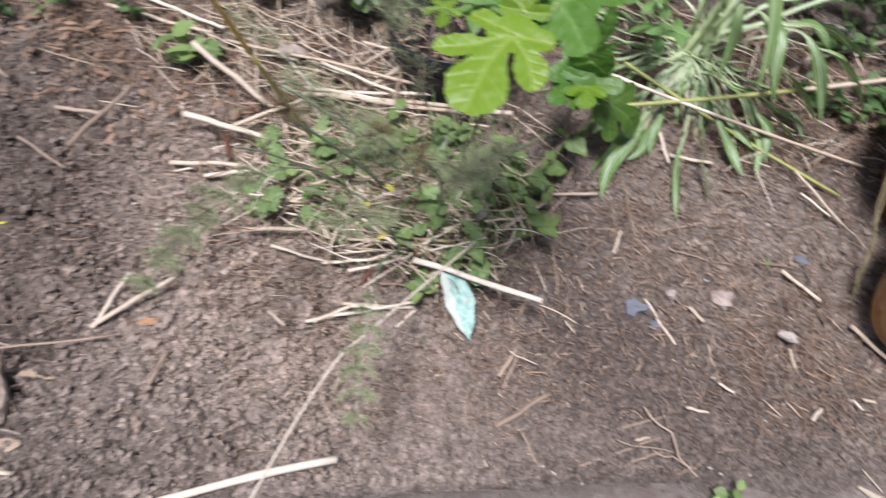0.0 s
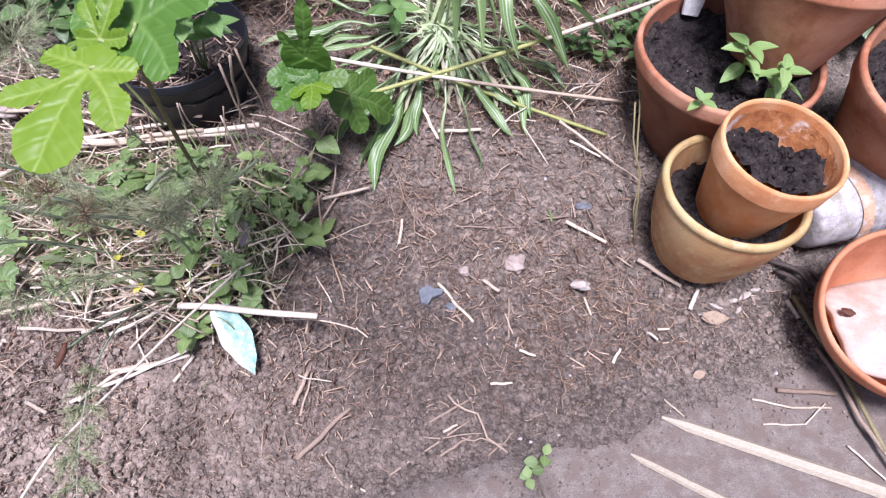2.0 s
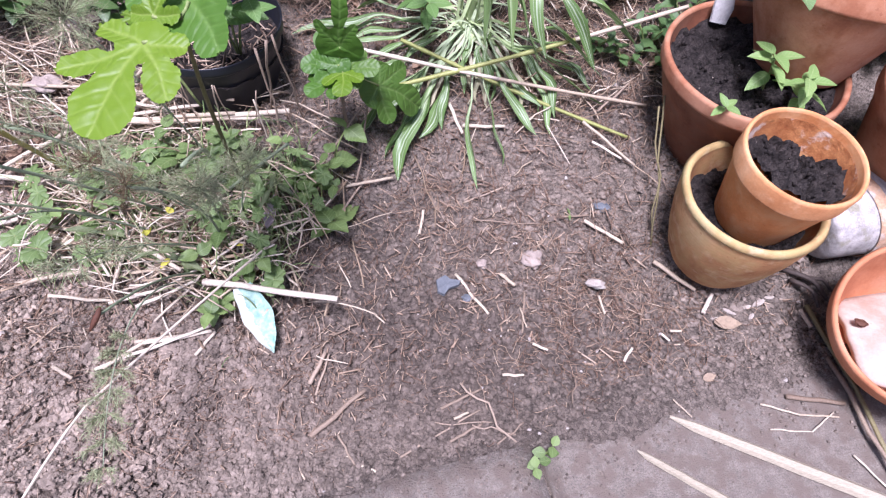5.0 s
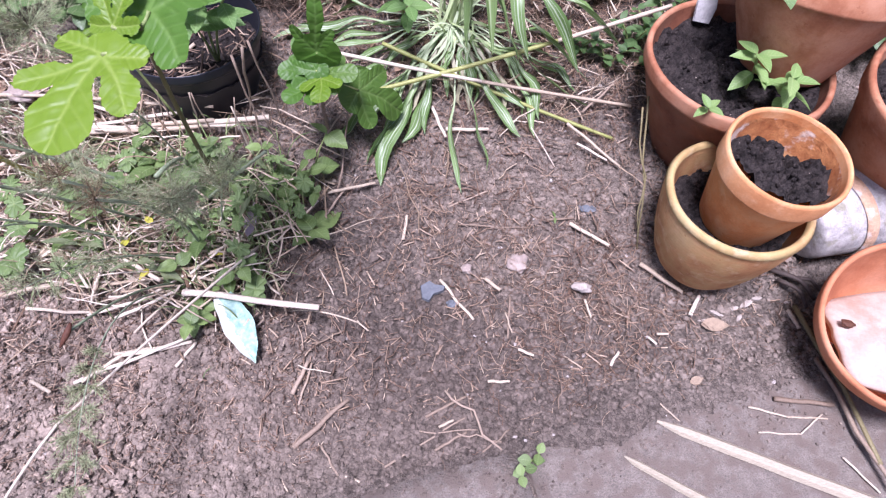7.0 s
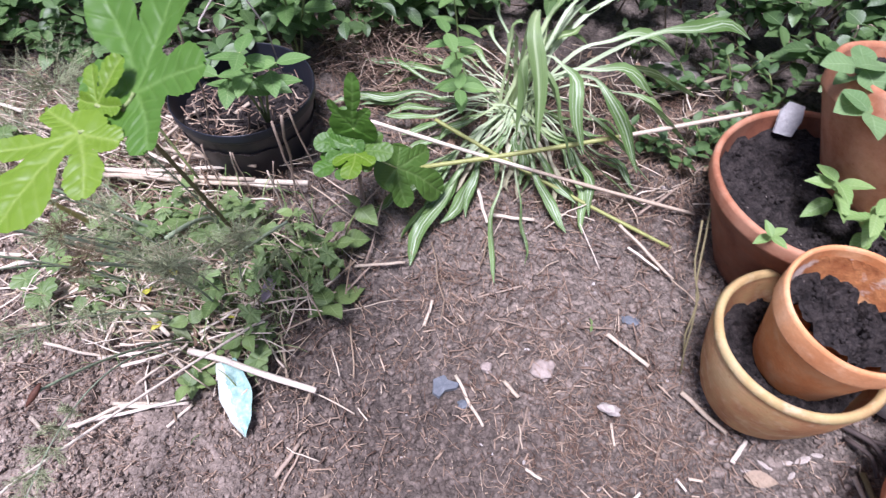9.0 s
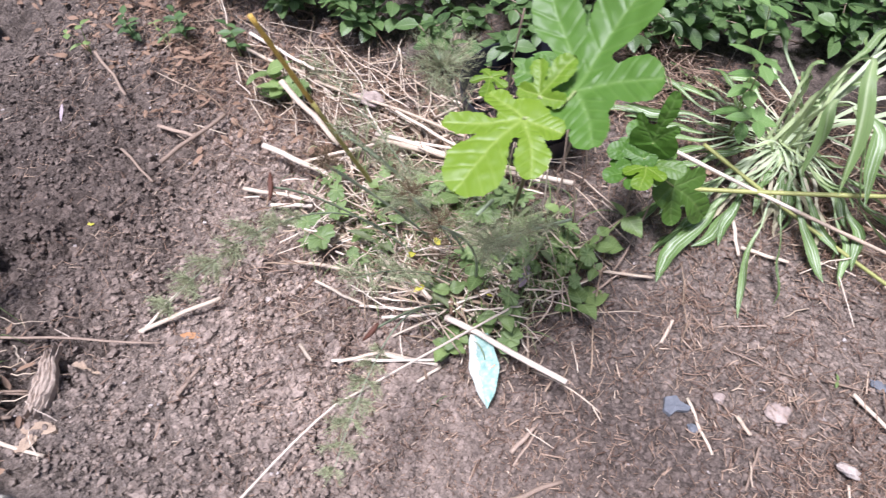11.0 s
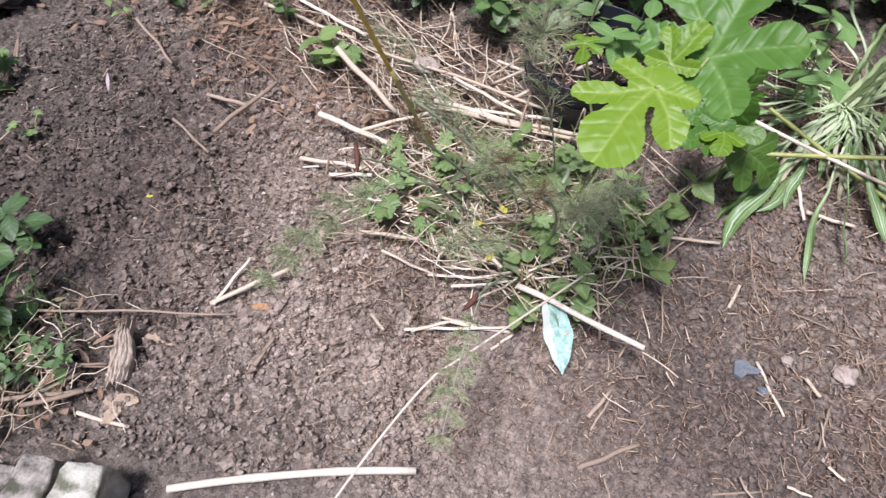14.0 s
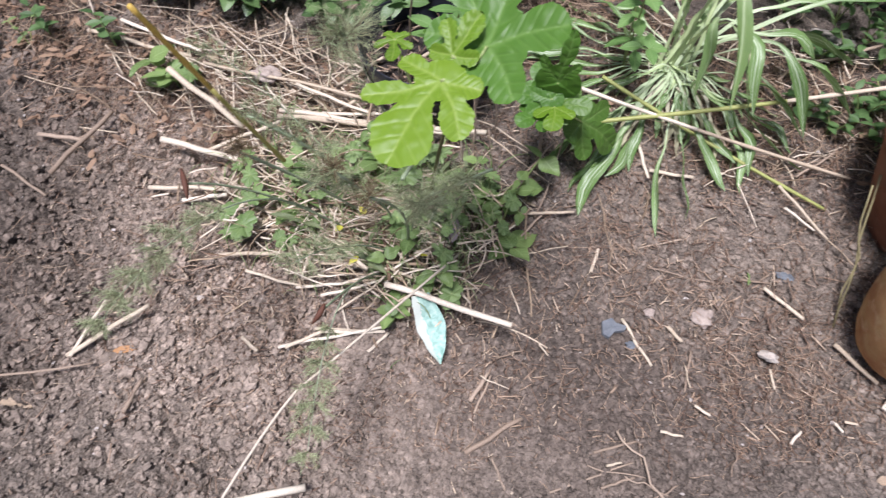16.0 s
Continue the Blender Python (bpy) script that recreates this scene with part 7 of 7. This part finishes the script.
for k in range(120):
    x, y = rnd.gauss(-0.50, 0.12), rnd.gauss(0.03, 0.06)
    bit(g, x, y, rnd.uniform(0.03, 0.10), rnd.uniform(0.0014, 0.0040), rnd.gauss(75, 45), rnd, rnd.uniform(0.025, 0.065), rnd.uniform(-0.08, 0.08), 5, 4, rnd.uniform(-0.2, 0.2))
for k in range(46):
    x, y = max(-0.60, min(-0.38, rnd.gauss(-0.48, 0.10))), rnd.gauss(0.02, 0.07)
    bit(g, x, y, rnd.uniform(0.05, 0.16), rnd.uniform(0.0040, 0.0075), rnd.gauss(85, 40), rnd, rnd.uniform(0.010, 0.035), rnd.uniform(-0.03, 0.03), 6, 4, rnd.uniform(-0.08, 0.12))
solo("straw_mulch", g, M_MULCH, "tangled pale straw mulch among the weeds", "straw", kind="stuff")
g = Geo()
for k in range(420):
    x, y = min(-0.26, rnd.gauss(-0.44, 0.13)), rnd.gauss(0.02, 0.07)
    p = Vector((x, y, bed(x, y) - 0.002))
    a, l = rnd.uniform(0, 6.28), rnd.uniform(0.03, 0.10)
    d = Vector((math.cos(a), math.sin(a), 0)) * l * rnd.uniform(0.3, 0.9)
    tube(g, bez(p, p + d * 0.4 + Vector((0, 0, l * 0.9)), p + d + Vector((0, 0, l * rnd.uniform(0.1, 0.7))), 5), [0.0009, 0.0009, 0.0008, 0.0007, 0.0005, 0.0003], 3, 0.5)
for k in range(70):
    x, y = rnd.gauss(-0.97, 0.06), rnd.gauss(-0.61, 0.065)
    p = Vector((x, y, bed(x, y) - 0.002))
    a, l = rnd.uniform(0, 6.28), rnd.uniform(0.03, 0.09)
    d = Vector((math.cos(a), math.sin(a), 0)) * l * rnd.uniform(0.3, 0.9)
    tube(g, bez(p, p + d * 0.4 + Vector((0, 0, l * 0.9)), p + d + Vector((0, 0, l * rnd.uniform(0.1, 0.7))), 5), [0.0009, 0.0009, 0.0008, 0.0007, 0.0005, 0.0003], 3, 0.5)
tangle = Geo()
for k in range(150):
    x, y = rnd.gauss(-0.45, 0.10), rnd.gauss(0.03, 0.07)
    p = Vector((x, y, bed(x, y)))
    a, l = rnd.uniform(0, 6.28), rnd.uniform(0.06, 0.15)
    d = Vector((math.cos(a), math.sin(a) * 0.7, 0)) * l
    tube(tangle, bez(p, p + d * 0.5 + Vector((rnd.gauss(0, 0.02), rnd.gauss(0, 0.02), rnd.uniform(0.04, 0.13))), p + d + Vector((0, 0, rnd.uniform(0.0, 0.06))), 7), rnd.uniform(0.0006, 0.0013), 4)
solo("dry_tangle", tangle, M_MULCH, "tangle of thin dry stems over the weeds", "stems", kind="stuff")
for k in range(260):
    x, y = min(-0.27, rnd.gauss(-0.42, 0.13)), rnd.gauss(0.05, 0.06)
    p = Vector((x, y, bed(x, y)))
    a, l = rnd.uniform(0, 6.28), rnd.uniform(0.05, 0.12)
    d = Vector((math.cos(a), math.sin(a), 0)) * l * rnd.uniform(0.3, 0.8)
    tube(g, bez(p, p + d * 0.3 + Vector((0, 0, l * 0.8)), p + d + Vector((0, 0, l * rnd.uniform(0.3, 0.8))), 5), [0.0013, 0.0014, 0.0013, 0.0011, 0.0008, 0.0004], 3, 0.4)
solo("thin_grass", g, M_GRASS, "thin grey-green grass blades among weeds", "grass", kind="stuff")
g = Geo()
for k in range(420):
    a, r = rnd.uniform(0, 6.28), 0.10 * math.sqrt(rnd.random())
    x, y = -0.315 + r * math.cos(a), 0.535 + r * math.sin(a)
    h = 0.07 * (1 - (r / 0.10) ** 2)
    d = Vector((rnd.uniform(-1, 1), rnd.uniform(-1, 1), rnd.uniform(-0.3, 0.6))).normalized() * rnd.uniform(0.015, 0.045)
    p = Vector((x, y, bed(x, y) + 0.004 + h * rnd.random()))
    bend = Vector((rnd.gauss(0, 0.008), rnd.gauss(0, 0.008), rnd.gauss(0, 0.006)))
    tube(g, bez(p - d, p + bend, p + d, 4), rnd.uniform(0.0005, 0.0011), 3)
solo("root_clump", g, M_STRAW, "matted heap of brown dead roots", "roots", kind="stuff")
g = Geo()
for k in range(720):
    x, y = rnd.uniform(-1.65, -0.45), rnd.gauss(0.15, 0.08)
    if rnd.random() < 0.15:
        x, y = rnd.uniform(-0.6, 0.4), rnd.gauss(0.55, 0.10)
    if rnd.random() < 0.14:
        x, y = rnd.gauss(-0.97, 0.07), rnd.gauss(-0.62, 0.06)
    blade(g, rnd.uniform(0.010, 0.032), rnd.uniform(0.006, 0.016), rnd.uniform(-0.3, 0.4), rnd.uniform(-0.4, 0.6), 4, 2, 1.0, 0.45, aim((x, y, bed(x, y) + rnd.uniform(0.003, 0.012)), rnd.uniform(0, 360), rnd.uniform(-15, 20), rnd.uniform(-30, 30)), 0.3)
solo("leaf_litter", g, M_DEADLEAF, "curled dry brown leaf litter on soil", "leaf litter", kind="stuff")
g = Geo()
for k in range(170):
    a, r = rnd.uniform(0, 6.28), 0.10 * math.sqrt(rnd.random())
    x, y = -0.447 + r * math.cos(a), 0.288 + r * math.sin(a)
    p = Vector((x, y, 0.186 + rnd.uniform(0, 0.008)))
    q = Vector((rnd.uniform(-0.03, 0.03), rnd.uniform(-0.03, 0.03), rnd.uniform(-0.002, 0.006)))
    if (p + q - Vector((-0.447, 0.288, p.z))).length < 0.11:
        tube(g, [p, p + q], 0.0012, 4, 0.7)
solo("pot_litter", g, M_STRAW, "dry straw litter lying in a black pot", "straw", kind="stuff")
